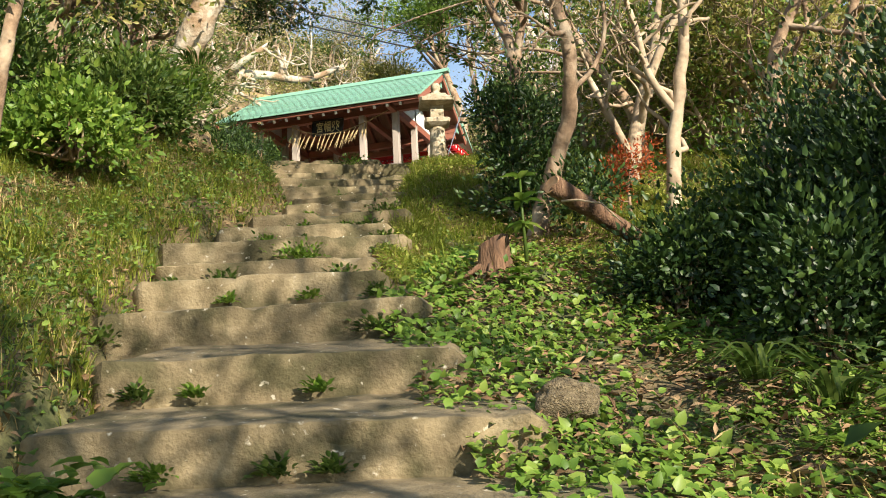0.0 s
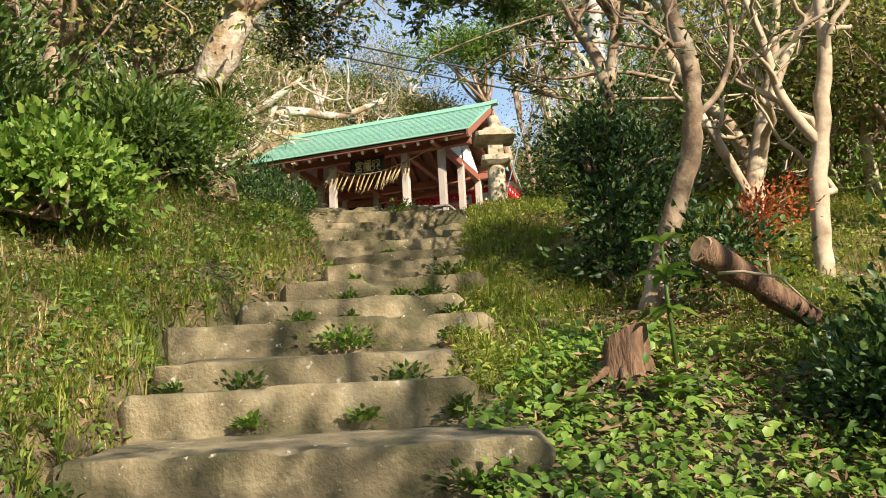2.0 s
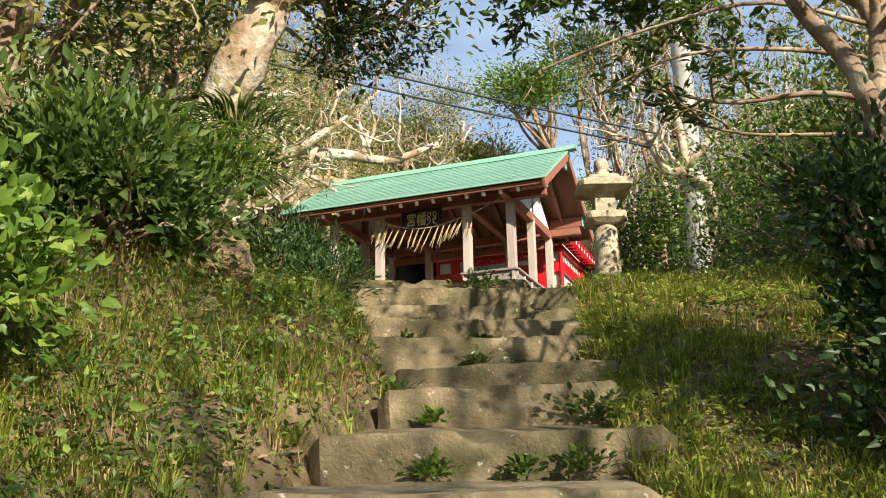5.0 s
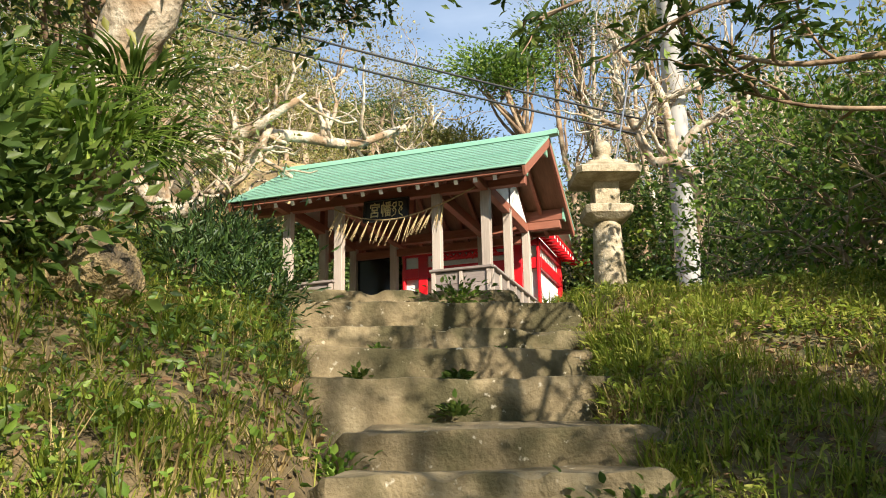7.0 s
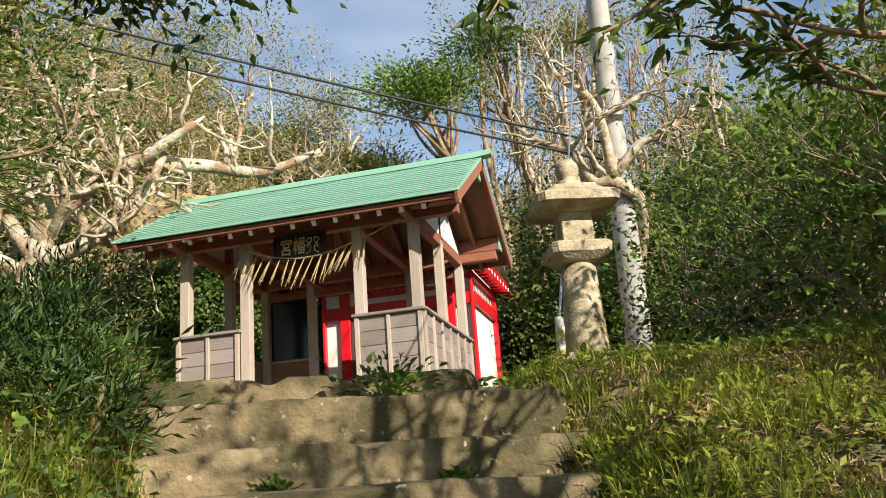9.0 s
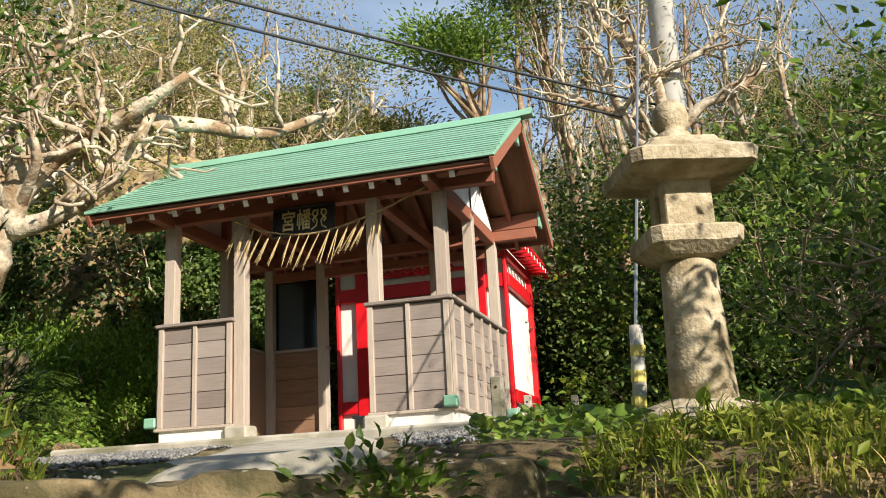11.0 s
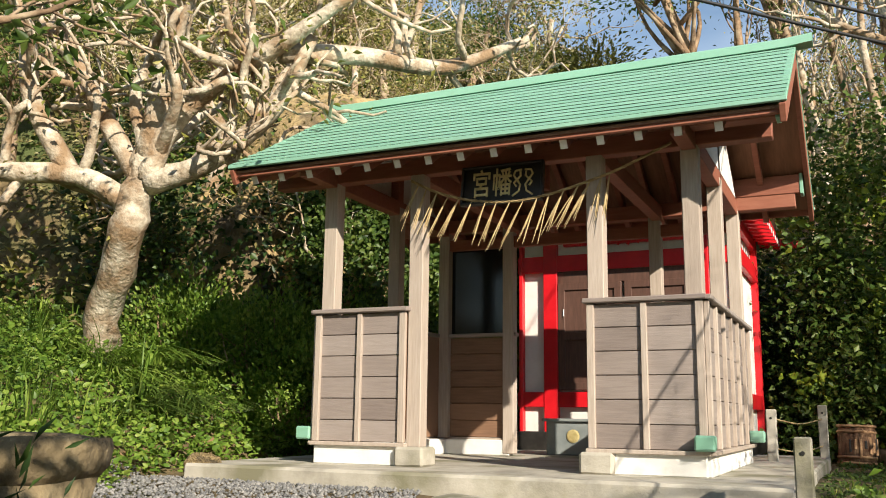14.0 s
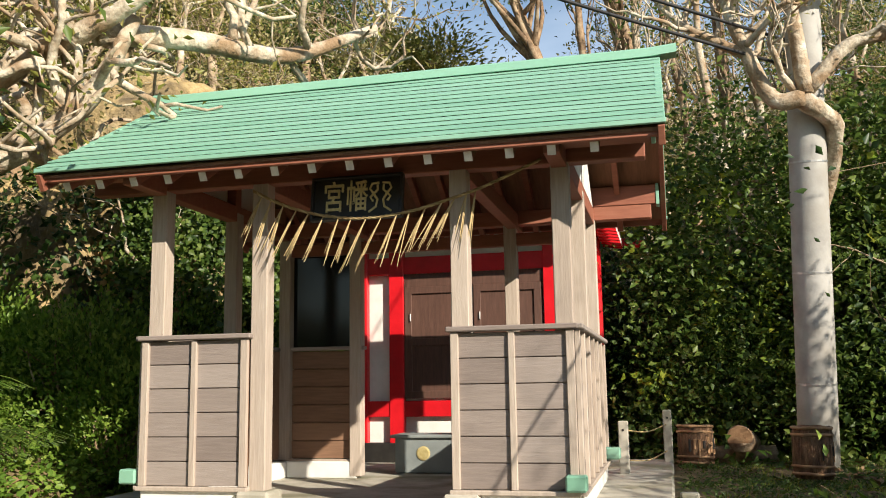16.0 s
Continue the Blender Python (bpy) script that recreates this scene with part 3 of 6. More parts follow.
def wall_panel(x0, y0, x1, y1, out, bays, mat, rows=6, z0=4.60, z1=5.58, plain=False):
    """A boarded half-height wall from (x0, y0) to (x1, y1); out: unit vector to its outer face."""
    d = Vector((x1 - x0, y1 - y0, 0))
    ln = d.length
    d.normalize()
    ang = math.degrees(math.atan2(d.y, d.x))
    mid = Vector(((x0 + x1) / 2, (y0 + y1) / 2, 0))
    m = pose(mid.x, mid.y, 0, 0, 0, ang)
    side = 1 if (m.to_3x3() @ Vector((0, 1, 0))).dot(Vector((*out, 0))) > 0 else -1
    panel = Shape().box((0, -side * 0.03, (z0 + z1) / 2), (ln - 0.02, 0.012, z1 - z0), 0.002, m).made("wall_panel", M_INNER, pav, "half-height boarded wall panel")
    hgt = (z1 - z0) / rows
    for b in range(bays):
        bw = ln / bays
        for r in range(rows):
            tilt = pose(0, side * 0.004, 0, side * -1.2, 0, 0)
            c = (-ln / 2 + bw * (b + 0.5), side * -0.006, z0 + hgt * (r + 0.5))
            mm = m @ Matrix.Translation(c) @ tilt
            Shape().box((0, 0, 0), (bw - 0.03, 0.02, hgt - 0.006), 0.003, mm).made("board", mat, panel)
    for b in range(bays + 1):
        w = 0.052 if b in (0, bays) else 0.042
        x = -ln / 2 + ln * b / bays + (w / 2 if b == 0 else -w / 2 if b == bays else 0)
        Shape().box((x, side * 0.016, (z0 + z1) / 2), (w, 0.034, z1 - z0), 0.004, m).made("batten", M_POST, panel)
    Shape().box((0, side * 0.006, z1 + 0.022), (ln + 0.05, 0.1, 0.034), 0.006, m).made("cap_rail", M_BOARD if abs(d.x) > 0.5 else M_BOARD_Y, panel, "weathered cap rail")
    Shape().box((0, side * 0.018, z0 - 0.016), (ln + 0.03, 0.06, 0.03), 0.005, m).made("sill_rail", M_POST, panel)
    return panel


wall_panel(-8.33, 15.48, -7.53, 15.48, (0, -1), 2, M_BOARD)
wall_panel(-6.12, 15.48, -5.33, 15.48, (0, -1), 2, M_BOARD)
wall_panel(-5.33, 15.48, -5.33, 17.82, (1, 0), 6, M_BOARD_Y)
wall_panel(-8.33, 15.48, -8.33, 17.82, (-1, 0), 6, M_BOARD_Y)
wall_panel(-8.30, 17.77, -7.50, 17.77, (0, -1), 1, M_INNER)
wall_panel(-6.14, 17.77, -5.40, 17.77, (0, -1), 1, M_INNER)
for c, s in (((-7.92, 15.53, 4.505), (0.80, 0.13, 0.15)), ((-5.73, 15.53, 4.505), (0.78, 0.13, 0.15)), ((-5.38, 16.66, 4.505), (0.13, 2.3, 0.15)), ((-8.28, 16.66, 4.505), (0.13, 2.3, 0.15)),
             ((-7.9, 17.76, 4.505), (0.72, 0.12, 0.15)), ((-5.77, 17.76, 4.505), (0.66, 0.12, 0.15))):
    Shape().box(c, s, 0.008).made("plinth", M_WHITE, pav, "white painted plinth")
Shape().box((-7.9, 17.79, 6.11), (0.6, 0.012, 0.98), 0.002).made("window_pane", M_PANE, pav, "dark glass pane in the back bay")
for c in ((-5.34, 15.42, 4.65), (-8.42, 15.50, 4.66), (-5.26, 17.7, 4.66)):
    Shape().box(c, (0.13, 0.1, 0.1), 0.012).made("corner_cap", M_COPPER, pav, "green sheet cap on the sill corner")
# beams
for y in (15.55, 17.75):
    Shape().box((-6.82, y, 6.72), (3.95, 0.11, 0.13), 0.006).made("wall_plate", M_BEAM, pav)
for x in FX:
    Shape().beam((x, 15.1 if x in (FX[0], FX[3]) else 15.5, 6.69), (x, 17.95, 6.69), 0.1, 0.13).made("tie_beam", M_BEAM, pav)
Shape().box((-6.82, 17.75, 6.53), (2.9, 0.07, 0.11), 0.005).made("lintel", M_BEAM, pav)
Shape().box((-6.82, 16.62, 7.52), (4.05, 0.12, 0.17), 0.006).made("ridge_beam", M_BEAM, pav)
for x in (FX[0], FX[3], -6.82):
    Shape().box((x, 16.62, 7.1), (0.1, 0.1, 0.72), 0.005).made("king_post", M_BEAM, pav)
for x, e in ((FX[3] + 0.03, 0.02), (FX[0] - 0.03, -0.02)):
    Shape().add([(x, 15.62, 6.76), (x, 17.62, 6.76), (x, 16.62, 7.46), (x + e, 15.62, 6.76), (x + e, 17.62, 6.76), (x + e, 16.62, 7.46)],
                [(0, 1, 2), (5, 4, 3), (0, 3, 4, 1), (1, 4, 5, 2), (2, 5, 3, 0)]).made("gable_wall", M_WHITE, pav, "white plaster gable triangle")
# purlins with capped ends
for y, z in ((15.32, 6.80), (17.75, 6.86), (16.62, 7.5)):
    for x0, x1 in ((-5.4, -4.80), (-8.84, -8.24)):
        Shape().box(((x0 + x1) / 2, y, z), (x1 - x0, 0.13, 0.17), 0.006).made("purlin_end", M_BEAM, pav)
        xe = x1 + 0.012 if x1 > -6 else x0 - 0.012
        Shape().box((xe, y, z), (0.028, 0.145, 0.185), 0.003).made("purlin_cap", M_COPPER, pav, "green sheet end cap")
# roof: ridge at y 16.6, eaves at 15.0 and 18.2
RX0, RX1, EAVE_Z, RIDGE_Z, YR = -8.90, -4.72, 6.745, 7.70, 16.6
roof = Shape()
for sgn in (-1, 1):
    ye = YR + sgn * 1.60
    q = [(RX0 + 0.03, ye - sgn * 0.02, EAVE_Z - 0.035), (RX1 - 0.03, ye - sgn * 0.02, EAVE_Z - 0.035), (RX1 - 0.03, YR, RIDGE_Z - 0.035), (RX0 + 0.03, YR, RIDGE_Z - 0.035)]
    q += [(a, b, c - 0.022) for a, b, c in q]
    roof.add(q, [(0, 1, 2, 3), (7, 6, 5, 4), (0, 4, 5, 1), (1, 5, 6, 2), (3, 2, 6, 7), (0, 3, 7, 4)])
roof = roof.made("roof", M_CEIL, pav, "green sheet roof over brown boarding")
NC = 14
for sgn in (-1, 1):
    for i in range(NC):
        a, b = i / NC, (i + 1) / NC + 0.012
        sag = lambda u: 0.035 * math.sin(u * math.pi) * -1
        ya, yb = YR + sgn * 1.62 * (1 - a), YR + sgn * 1.62 * (1 - min(b, 1.0))
        za, zb = EAVE_Z + (RIDGE_Z - EAVE_Z) * a + sag(a) * 0.4 + 0.006, EAVE_Z + (RIDGE_Z - EAVE_Z) * min(b, 1.0) + sag(b) * 0.4 + 0.003
        t = 0.007
        za += 0.012
        xs = np.linspace(RX0, RX1, 9)
        v, f = [], []
        for xk, x in enumerate(xs):
            w = 0.003 * math.sin(x * 5.1 + i * 1.7)
            v += [(x, ya, za + w), (x, ya, za - t), (x, yb, zb - t), (x, yb, zb + w * 0.3)]
            if xk:
                o, p = (xk - 1) * 4, xk * 4
                for j in range(4):
                    f.append((o + j, o + (j + 1) % 4, p + (j + 1) % 4, p + j) if sgn < 0 else (o + j, p + j, p + (j + 1) % 4, o + (j + 1) % 4))
        f += [(0, 1, 2, 3), (35, 34, 33, 32)]
        Shape().add(v, f).made("roof_course", M_COPPER, roof)
# ridge cap with upswept ends
v, f = [], []
prof = [(-0.07, -0.03), (-0.065, 0.03), (-0.05, 0.045), (0.05, 0.045), (0.065, 0.03), (0.07, -0.03)]
xs = np.linspace(-8.99, -4.59, 23)
for xk, x in enumerate(xs):
    lift = 0.05 * max(0.0, abs(x + 6.79) - 1.9) ** 2 / 0.09 * 0.35
    v += [(x, YR + a, RIDGE_Z + 0.015 + b + lift) for a, b in prof]
    if xk:
        f += [((xk - 1) * 6 + j, (xk - 1) * 6 + (j + 1) % 6, xk * 6 + (j + 1) % 6, xk * 6 + j) for j in range(6)]
f += [tuple(range(5, -1, -1)), tuple(len(v) - 6 + j for j in range(6))]
Shape().add(v, f).made("ridge_cap", M_COPPER, roof, "green ridge cap with raised ends")
for sgn in (-1, 1):
    ye = YR + sgn * 1.6
    Shape().box(((RX0 + RX1) / 2, ye + sgn * 0.012, EAVE_Z - 0.008), (RX1 - RX0 + 0.02, 0.03, 0.03), 0.004).made("eave_trim", M_COPPER, roof, "green eave trim")
    Shape().box(((RX0 + RX1) / 2, ye - sgn * 0.05, EAVE_Z - 0.055), (RX1 - RX0 - 0.02, 0.035, 0.055), 0.004).made("fascia", M_BEAM, roof, "brown fascia board")
    for x in (RX0 + 0.02, RX1 - 0.02):
        Shape().beam((x, ye - sgn * 0.01, EAVE_Z - 0.09), (x, YR, RIDGE_Z - 0.09), 0.04, 0.12).made("bargeboard", M_BEAM, roof)
        Shape().beam((x, ye, EAVE_Z - 0.012), (x, YR, RIDGE_Z - 0.012), 0.05, 0.03).made("verge_trim", M_COPPER, roof, "green verge trim")
    for i in range(15):
        x = -8.72 + i * (8.72 - 5.13) / 14
        a, b = Vector((x, ye - sgn * 0.085, EAVE_Z - 0.1)), Vector((x, YR, RIDGE_Z - 0.105))
        r = Shape().beam(a, b, 0.05, 0.075).made("rafter", M_BEAM, pav)
        d = (a - b).normalized()
        Shape().beam(a, a + d * 0.006, 0.052, 0.077, 0.002).made("rafter_end", M_TIPS, r, "white painted rafter end")

# ---- name board ----
board = thing("name_board", (-6.74, 15.46, 6.49), "black name board with three gold characters under the eave", "sign")
SB = pose(-6.745, 15.45, 6.505, -8, 0, 0)
Shape().box((0, 0.02, 0), (0.62, 0.035, 0.30), 0.008, SB).made("panel", M_DARK, board)
for c, s in (((0, 0, 0.145), (0.64, 0.05, 0.018)), ((0, 0, -0.145), (0.64, 0.05, 0.018)), ((-0.315, 0, 0), (0.018, 0.05, 0.31)), ((0.315, 0, 0), (0.018, 0.05, 0.31))):
    Shape().box(c, s, 0.004, SB).made("frame", M_DARK, board)
for x, ch in ((-0.165, "\u5bae"), (0.0, "\u5e61")):
    cu = bpy.data.curves.new("character", "FONT")
    cu.body, cu.size, cu.extrude, cu.align_x, cu.align_y, cu.offset = ch, 0.2, 0.005, "CENTER", "CENTER", 0.001
    cu.materials.append(M_GOLD)
    o = new("character", cu)
    o.parent, o.matrix_parent_inverse = board, board.matrix_basis.inverted()
    o.matrix_basis = SB @ pose(x, -0.004, -0.005, 90, 0, 0) @ Matrix.Diagonal((0.8, 1.18, 1, 1))
# the first character is two curling brush strokes that mirror one another
eight = Shape()
for sx in (-1, 1):
    for pts in (((0.012, 0.1), (0.06, 0.095), (0.075, 0.06), (0.045, 0.02), (0.02, -0.02), (0.03, -0.07), (0.08, -0.105)), ((0.022, 0.085), (0.02, 0.05), (0.04, 0.03), (0.07, 0.0), (0.05, -0.03))):
        eight.tube([tuple(SB @ Vector((0.165 + sx * a, -0.004, b - 0.003))) for a, b in pts], [0.008] * len(pts), 6)
eight.made("character", M_GOLD, board)

# ---- straw rope ----
rope = thing("straw_rope", (-6.7, 15.44, 6.4), "sagging twisted straw rope with hanging straw tassels", "rope")
rp = [(-7.50, 15.44, 6.60), (-7.25, 15.42, 6.475), (-6.95, 15.41, 6.385), (-6.65, 15.41, 6.355), (-6.35, 15.41, 6.385), (-6.05, 15.43, 6.465), (-5.85, 15.44, 6.53), (-5.5, 15.46, 6.68)]


def spline(pts, n):
    pts = np.array(pts, float)
    t, u = np.arange(len(pts)), np.linspace(0, len(pts) - 1, n)
    out = np.empty((n, pts.shape[1]))
    g = np.gradient(pts, axis=0)
    for i, q in enumerate(u):
        a = min(int(q), len(pts) - 2)
        s = q - a
        h00, h10, h01, h11 = 2 * s**3 - 3 * s**2 + 1, s**3 - 2 * s**2 + s, -2 * s**3 + 3 * s**2, s**3 - s**2
        out[i] = h00 * pts[a] + h10 * g[a] + h01 * pts[a + 1] + h11 * g[a + 1]
    return out


line = spline(rp, 120)
strands = Shape()
for ph in (0, 2.094, 4.189):
    tw = [p + 0.006 * np.array((0, math.cos(i * 0.9 + ph), math.sin(i * 0.9 + ph))) for i, p in enumerate(line)]
    strands.tube(tw, [0.006] * len(tw), 5)
strands.made("straw_fringe", M_STRAW, rope, smooth=True)
rng = np.random.default_rng(12)
for k in range(17):
    p = line[int(5 + k * 5.7)]
    tas = Shape()
    lean = -0.36 + 0.1 * math.sin(k * 1.3) + (0.15 if k > 14 else 0)
    for s in range(6):
        d = np.array((lean * 0.34 + rng.normal(0, 0.014), rng.normal(0, 0.01) - 0.03, -0.32 * rng.uniform(0.85, 1.05)))
        ln = rng.uniform(0.8, 1.15)
        tas.tube([p, p + d * ln * 0.5 + (0, 0, 0.008), p + d * ln], [0.0034, 0.0042, 0.0016], 4)
    tas.made("tassel", M_STRAW, rope)

# ---- red shrine behind ----
shr = thing("red_shrine", (-6.8, 20.2, 4.43), "small red and white shrine hall behind the pavilion", "shrine")
SX0, SX1, SY0, SY1 = -8.04, -5.56, 19.4, 21.15
Shape().box((-6.8, 20.3, 4.53), (2.6, 1.9, 0.22), 0.01).made("base", M_DARK, shr, "dark stone base")
Shape().box((-6.8, 20.30, 5.85), (2.4, 1.7, 2.5), 0.005).made("core_wall", M_WHITE, shr, "white plaster wall")
for x in (SX0 + 0.02, -7.66, -5.94, SX1 - 0.02):
    w = 0.045 if x in (SX0 + 0.02, SX1 - 0.02) else 0.165
    Shape().box((x, 19.42, 5.83), (w, 0.1, 2.4), 0.006).made("pillar", M_RED, shr)
for z, hh in ((5.0, 0.17), (6.57, 0.19), (6.93, 0.1)):
    Shape().box((-6.8, 19.425, z), (2.42, 0.085, hh), 0.006).made("rail", M_RED, shr)
    Shape().box((SX1 - 0.012, 20.28, z), (0.085, 1.74, hh), 0.006).made("rail", M_RED, shr)
    Shape().box((SX0 + 0.012, 20.28, z), (0.085, 1.74, hh), 0.006).made("rail", M_RED, shr)
for y in (21.1,):
    for x in (SX1 - 0.012, SX0 + 0.012):
        Shape().box((x, y, 5.83), (0.1, 0.1, 2.4), 0.006).made("pillar", M_RED, shr)
Shape().box((-6.8, 19.405, 6.79), (1.4, 0.07, 0.05), 0.01).made("carved_rail", M_RED, shr)
ornament = Shape()
for k in range(9):
    a = k / 8
    ornament.tube(spline([(-7.3 + a * 0.9, 19.37, 6.76 + 0.02 * math.sin(k)), (-7.24 + a * 0.9, 19.36, 6.85), (-7.17 + a * 0.9, 19.36, 6.78)], 8), [0.018, 0.022, 0.025, 0.025, 0.024, 0.022, 0.018, 0.012], 6)
ornament.made("carving", M_RED, shr, "red scroll carving on white", smooth=True)
Shape().box((-6.8, 19.43, 6.44), (1.6, 0.05, 0.22), 0.004).made("transom", M_DOOR, shr, "dark brown transom board")
for x in (-7.2, -6.42):
    d = Shape().box((x, 19.43, 5.72), (0.76, 0.05, 1.22), 0.004).made("door", M_DOOR, shr, "dark brown panelled door")
    for c, s in (((x, 19.40, 6.29), (0.74, 0.03, 0.08)), ((x, 19.40, 5.72), (0.74, 0.03, 0.08)), ((x, 19.40, 5.15), (0.74, 0.03, 0.08)), ((x - 0.33, 19.40, 5.72), (0.08, 0.028, 1.2)), ((x + 0.33, 19.40, 5.72), (0.08, 0.028, 1.2))):
        Shape().box(c, s, 0.004).made("door_rail", M_DOOR, d)
    Shape().tube([(x - 0.3, 19.375, 5.95), (x - 0.3, 19.375, 6.03)], [0.008, 0.008], 6).made("hinge", M_STEEL, d)
srf = Shape()
for sgn in (-1, 1):
    ye = 20.1 + sgn * 1.35
    q = [(-8.35, ye, 7.02), (-5.27, ye, 7.02), (-5.27, 20.1, 7.75), (-8.35, 20.1, 7.75)]
    q += [(a, b, c - 0.06) for a, b, c in q]
    srf.add(q, [(0, 1, 2, 3), (7, 6, 5, 4), (0, 4, 5, 1), (1, 5, 6, 2), (0, 3, 7, 4)])
srf.made("roof", M_COPPER, shr, "green sheet roof of the shrine")
for k in range(12):
    y = 18.85 + k * 0.23
    Shape().beam((-5.5, y, 7.0), (-5.26, y, 6.96), 0.06, 0.07).made("eave_rafter", M_RED, shr)
    Shape().beam((-5.26, y, 6.96), (-5.252, y, 6.96), 0.058, 0.068, 0.002).made("rafter_tip", M_TIPS, shr, "white rafter tip")
Shape().box((-5.42, 20.1, 7.06), (0.3, 2.7, 0.05), 0.006).made("eave_board", M_RED, shr)
Shape().beam((-5.35, 21.2, 7.0), (-4.98, 21.42, 6.97), 0.07, 0.09).made("corner_rafter", M_RED, shr)

box_ = thing("offering_box", (-7.0, 18.3, 4.43), "grey painted offering box with a round gold crest", "offering box")
Shape().box((-6.95, 18.35, 4.60), (0.74, 0.36, 0.33), 0.008).made("body", M_BOXGREY, box_)
Shape().box((-6.95, 18.35, 4.775), (0.82, 0.42, 0.03), 0.006).made("lid", M_BOXGREY, box_)
Shape().rings([(0.062, 0.0), (0.066, 0.006), (0.05, 0.012)], 20, 0, pose(-7.04, 18.168, 4.62, 90, 0, 0)).made("crest", M_GOLD, box_, "round gold crest")

# ---- stone lantern ----
lan = thing("stone_lantern", (-3.2, 10.87, 4.1), "weathered granite lantern with a broad square cap", "lantern")
LM = pose(-3.2, 10.87, 0, 0, 0, 20) @ Matrix.Diagonal((1.07, 1.07, 1, 1))
Shape().rings([(0.22, 3.9), (0.25, 4.02), (0.24, 4.11), (0.2, 4.16), (0.12, 4.185)], 28, 0, LM).rough(0.02, 5).made("base_stone", M_GRANITE, lan, smooth=True)
Shape().rings([(0.112, 4.17), (0.104, 4.3), (0.096, 4.5), (0.088, 4.70)], 28, 0, LM).rough(0.004, 14).made("column", M_GRANITE, lan, smooth=True)
Shape().rings([(0.085, 4.675), (0.105, 4.685), (0.142, 4.715), (0.15, 4.722), (0.155, 4.772), (0.148, 4.78)], 32, 1.0, LM).rough(0.004, 14).made("platform", M_GRANITE, lan)
LB = LM @ Matrix.Diagonal((0.83, 0.83, 1, 1))
for c, s in (((0, -0.088, 4.875), (0.195, 0.022, 0.19)), ((0, 0.088, 4.875), (0.195, 0.022, 0.19)), ((-0.088, 0.062, 4.875), (0.022, 0.07, 0.19)), ((-0.088, -0.062, 4.875), (0.022, 0.07, 0.19)), ((0.088, 0, 4.875), (0.022, 0.16, 0.19)),
             ((-0.088, 0, 4.79), (0.022, 0.06, 0.05)), ((-0.088, 0, 4.955), (0.022, 0.06, 0.05))):
    Shape().box(c, s, 0.004, LB).rough(0.002, 20).made("light_box_wall", M_GRANITE, lan)
Shape().rings([(0.09, 4.962), (0.12, 4.964), (0.2, 4.985), (0.208, 4.99), (0.214, 5.035), (0.203, 5.044), (0.16, 5.066), (0.122, 5.1), (0.118, 5.112), (0.07, 5.114)], 40, 1.0, LM).rough(0.006, 9).made("cap", M_GRANITE, lan)
Shape().rings([(0.05, 5.10), (0.066, 5.112), (0.07, 5.13), (0.06, 5.158), (0.042, 5.17), (0.05, 5.185), (0.059, 5.205), (0.062, 5.23), (0.056, 5.262), (0.038, 5.285), (0.012, 5.295)], 24, 0, LM).rough(0.003, 20).made("finial", M_GRANITE, lan, smooth=True)

# ---- pole, guy wire, cables ----
pole = thing("utility_pole", (-3.21, 20.65, 4.3), "thick grey concrete utility pole by the woods", "utility pole")
pz = np.linspace(4.1, 15.0, 12)
Shape().tube([(-3.21 + 0.014 * (z - 4.4), 20.65 - 0.146 * (z - 4.4), z) for z in pz], np.linspace(0.22, 0.155, 12), 20).made("shaft", M_POLE, pole, smooth=True)
for z in (5.2, 6.4, 7.6):
    Shape().tube([(-3.21 + 0.014 * (q - 4.4), 20.65 - 0.146 * (q - 4.4), q) for q in (z, z + 0.02)], [0.222 - 0.006 * (z - 4.4), 0.222 - 0.006 * (z - 4.4)], 20).made("strap", M_STEEL, pole)
guy = thing("guy_wire", (-3.49, 12.3, 4.1), "guy wire with a yellow-banded plastic guard", "guy wire")
g0, g1 = np.array((-3.54, 12.31, 4.05)), np.array((-3.49, 12.30, 4.69))
Shape().tube([g0, (g0 + g1) / 2 + (0.012, 0, 0), g1], [0.034, 0.036, 0.034], 12).made("guard", M_GUARD, guy, "greyish plastic guard tube", smooth=True)
for a in (0.35, 0.55, 0.75):
    q = g0 + (g1 - g0) * a + (0.008, 0, 0)
    Shape().tube([q, q + (g1 - g0) * 0.09], [0.0385, 0.0385], 12).made("band", M_YELLOW, guy, "faded yellow band")
Shape().tube([g1, (-3.13, 19.0, 12.6)], [0.009, 0.009], 5).made("wire", M_STEEL, guy)

# ---- plants ----
def grow(rng, p, d, length, r, depth, out, tips, wiggle=0.28, kids=3, lift=0.12, seg=5, taper=0.62, spread=0.75):
    """A limb with side limbs, as bent polylines; tips gathers the ends of the twigs."""
    p, d = np.array(p, float), unit(np.array(d, float))
    pts, rad = [p.copy()], [r]
    for i in range(seg):
        d = unit(d + rng.normal(0, wiggle, 3) + np.array((0, 0, lift)))
        p = p + d * length / seg
        pts.append(p.copy())
        rad.append(r * (1 - (1 - taper) * (i + 1) / seg))
    out.append((np.array(pts), rad))
    if depth == 0:
        tips.append((pts[-1], d))
        tips.append((pts[-3], d))
        return
    for k in range(kids):
        i = seg - (k % 3) if k < 3 else rng.integers(2, seg + 1)
        dd = unit(d + rng.normal(0, spread, 3))
        grow(rng, pts[i], dd, length * rng.uniform(0.55, 0.85), rad[i] * (0.8 if k == 0 else rng.uniform(0.45, 0.7)), depth - 1, out, tips, wiggle, kids, lift, max(3, seg - 1), taper, spread)


def limbs_shape(limbs, fine=0.012):
    s = Shape()
    for pts, rad in limbs:
        s.tube(pts, rad, 9 if rad[0] > 0.06 else 6 if rad[0] > fine else 4, cap=rad[0] > 0.03)
    return s


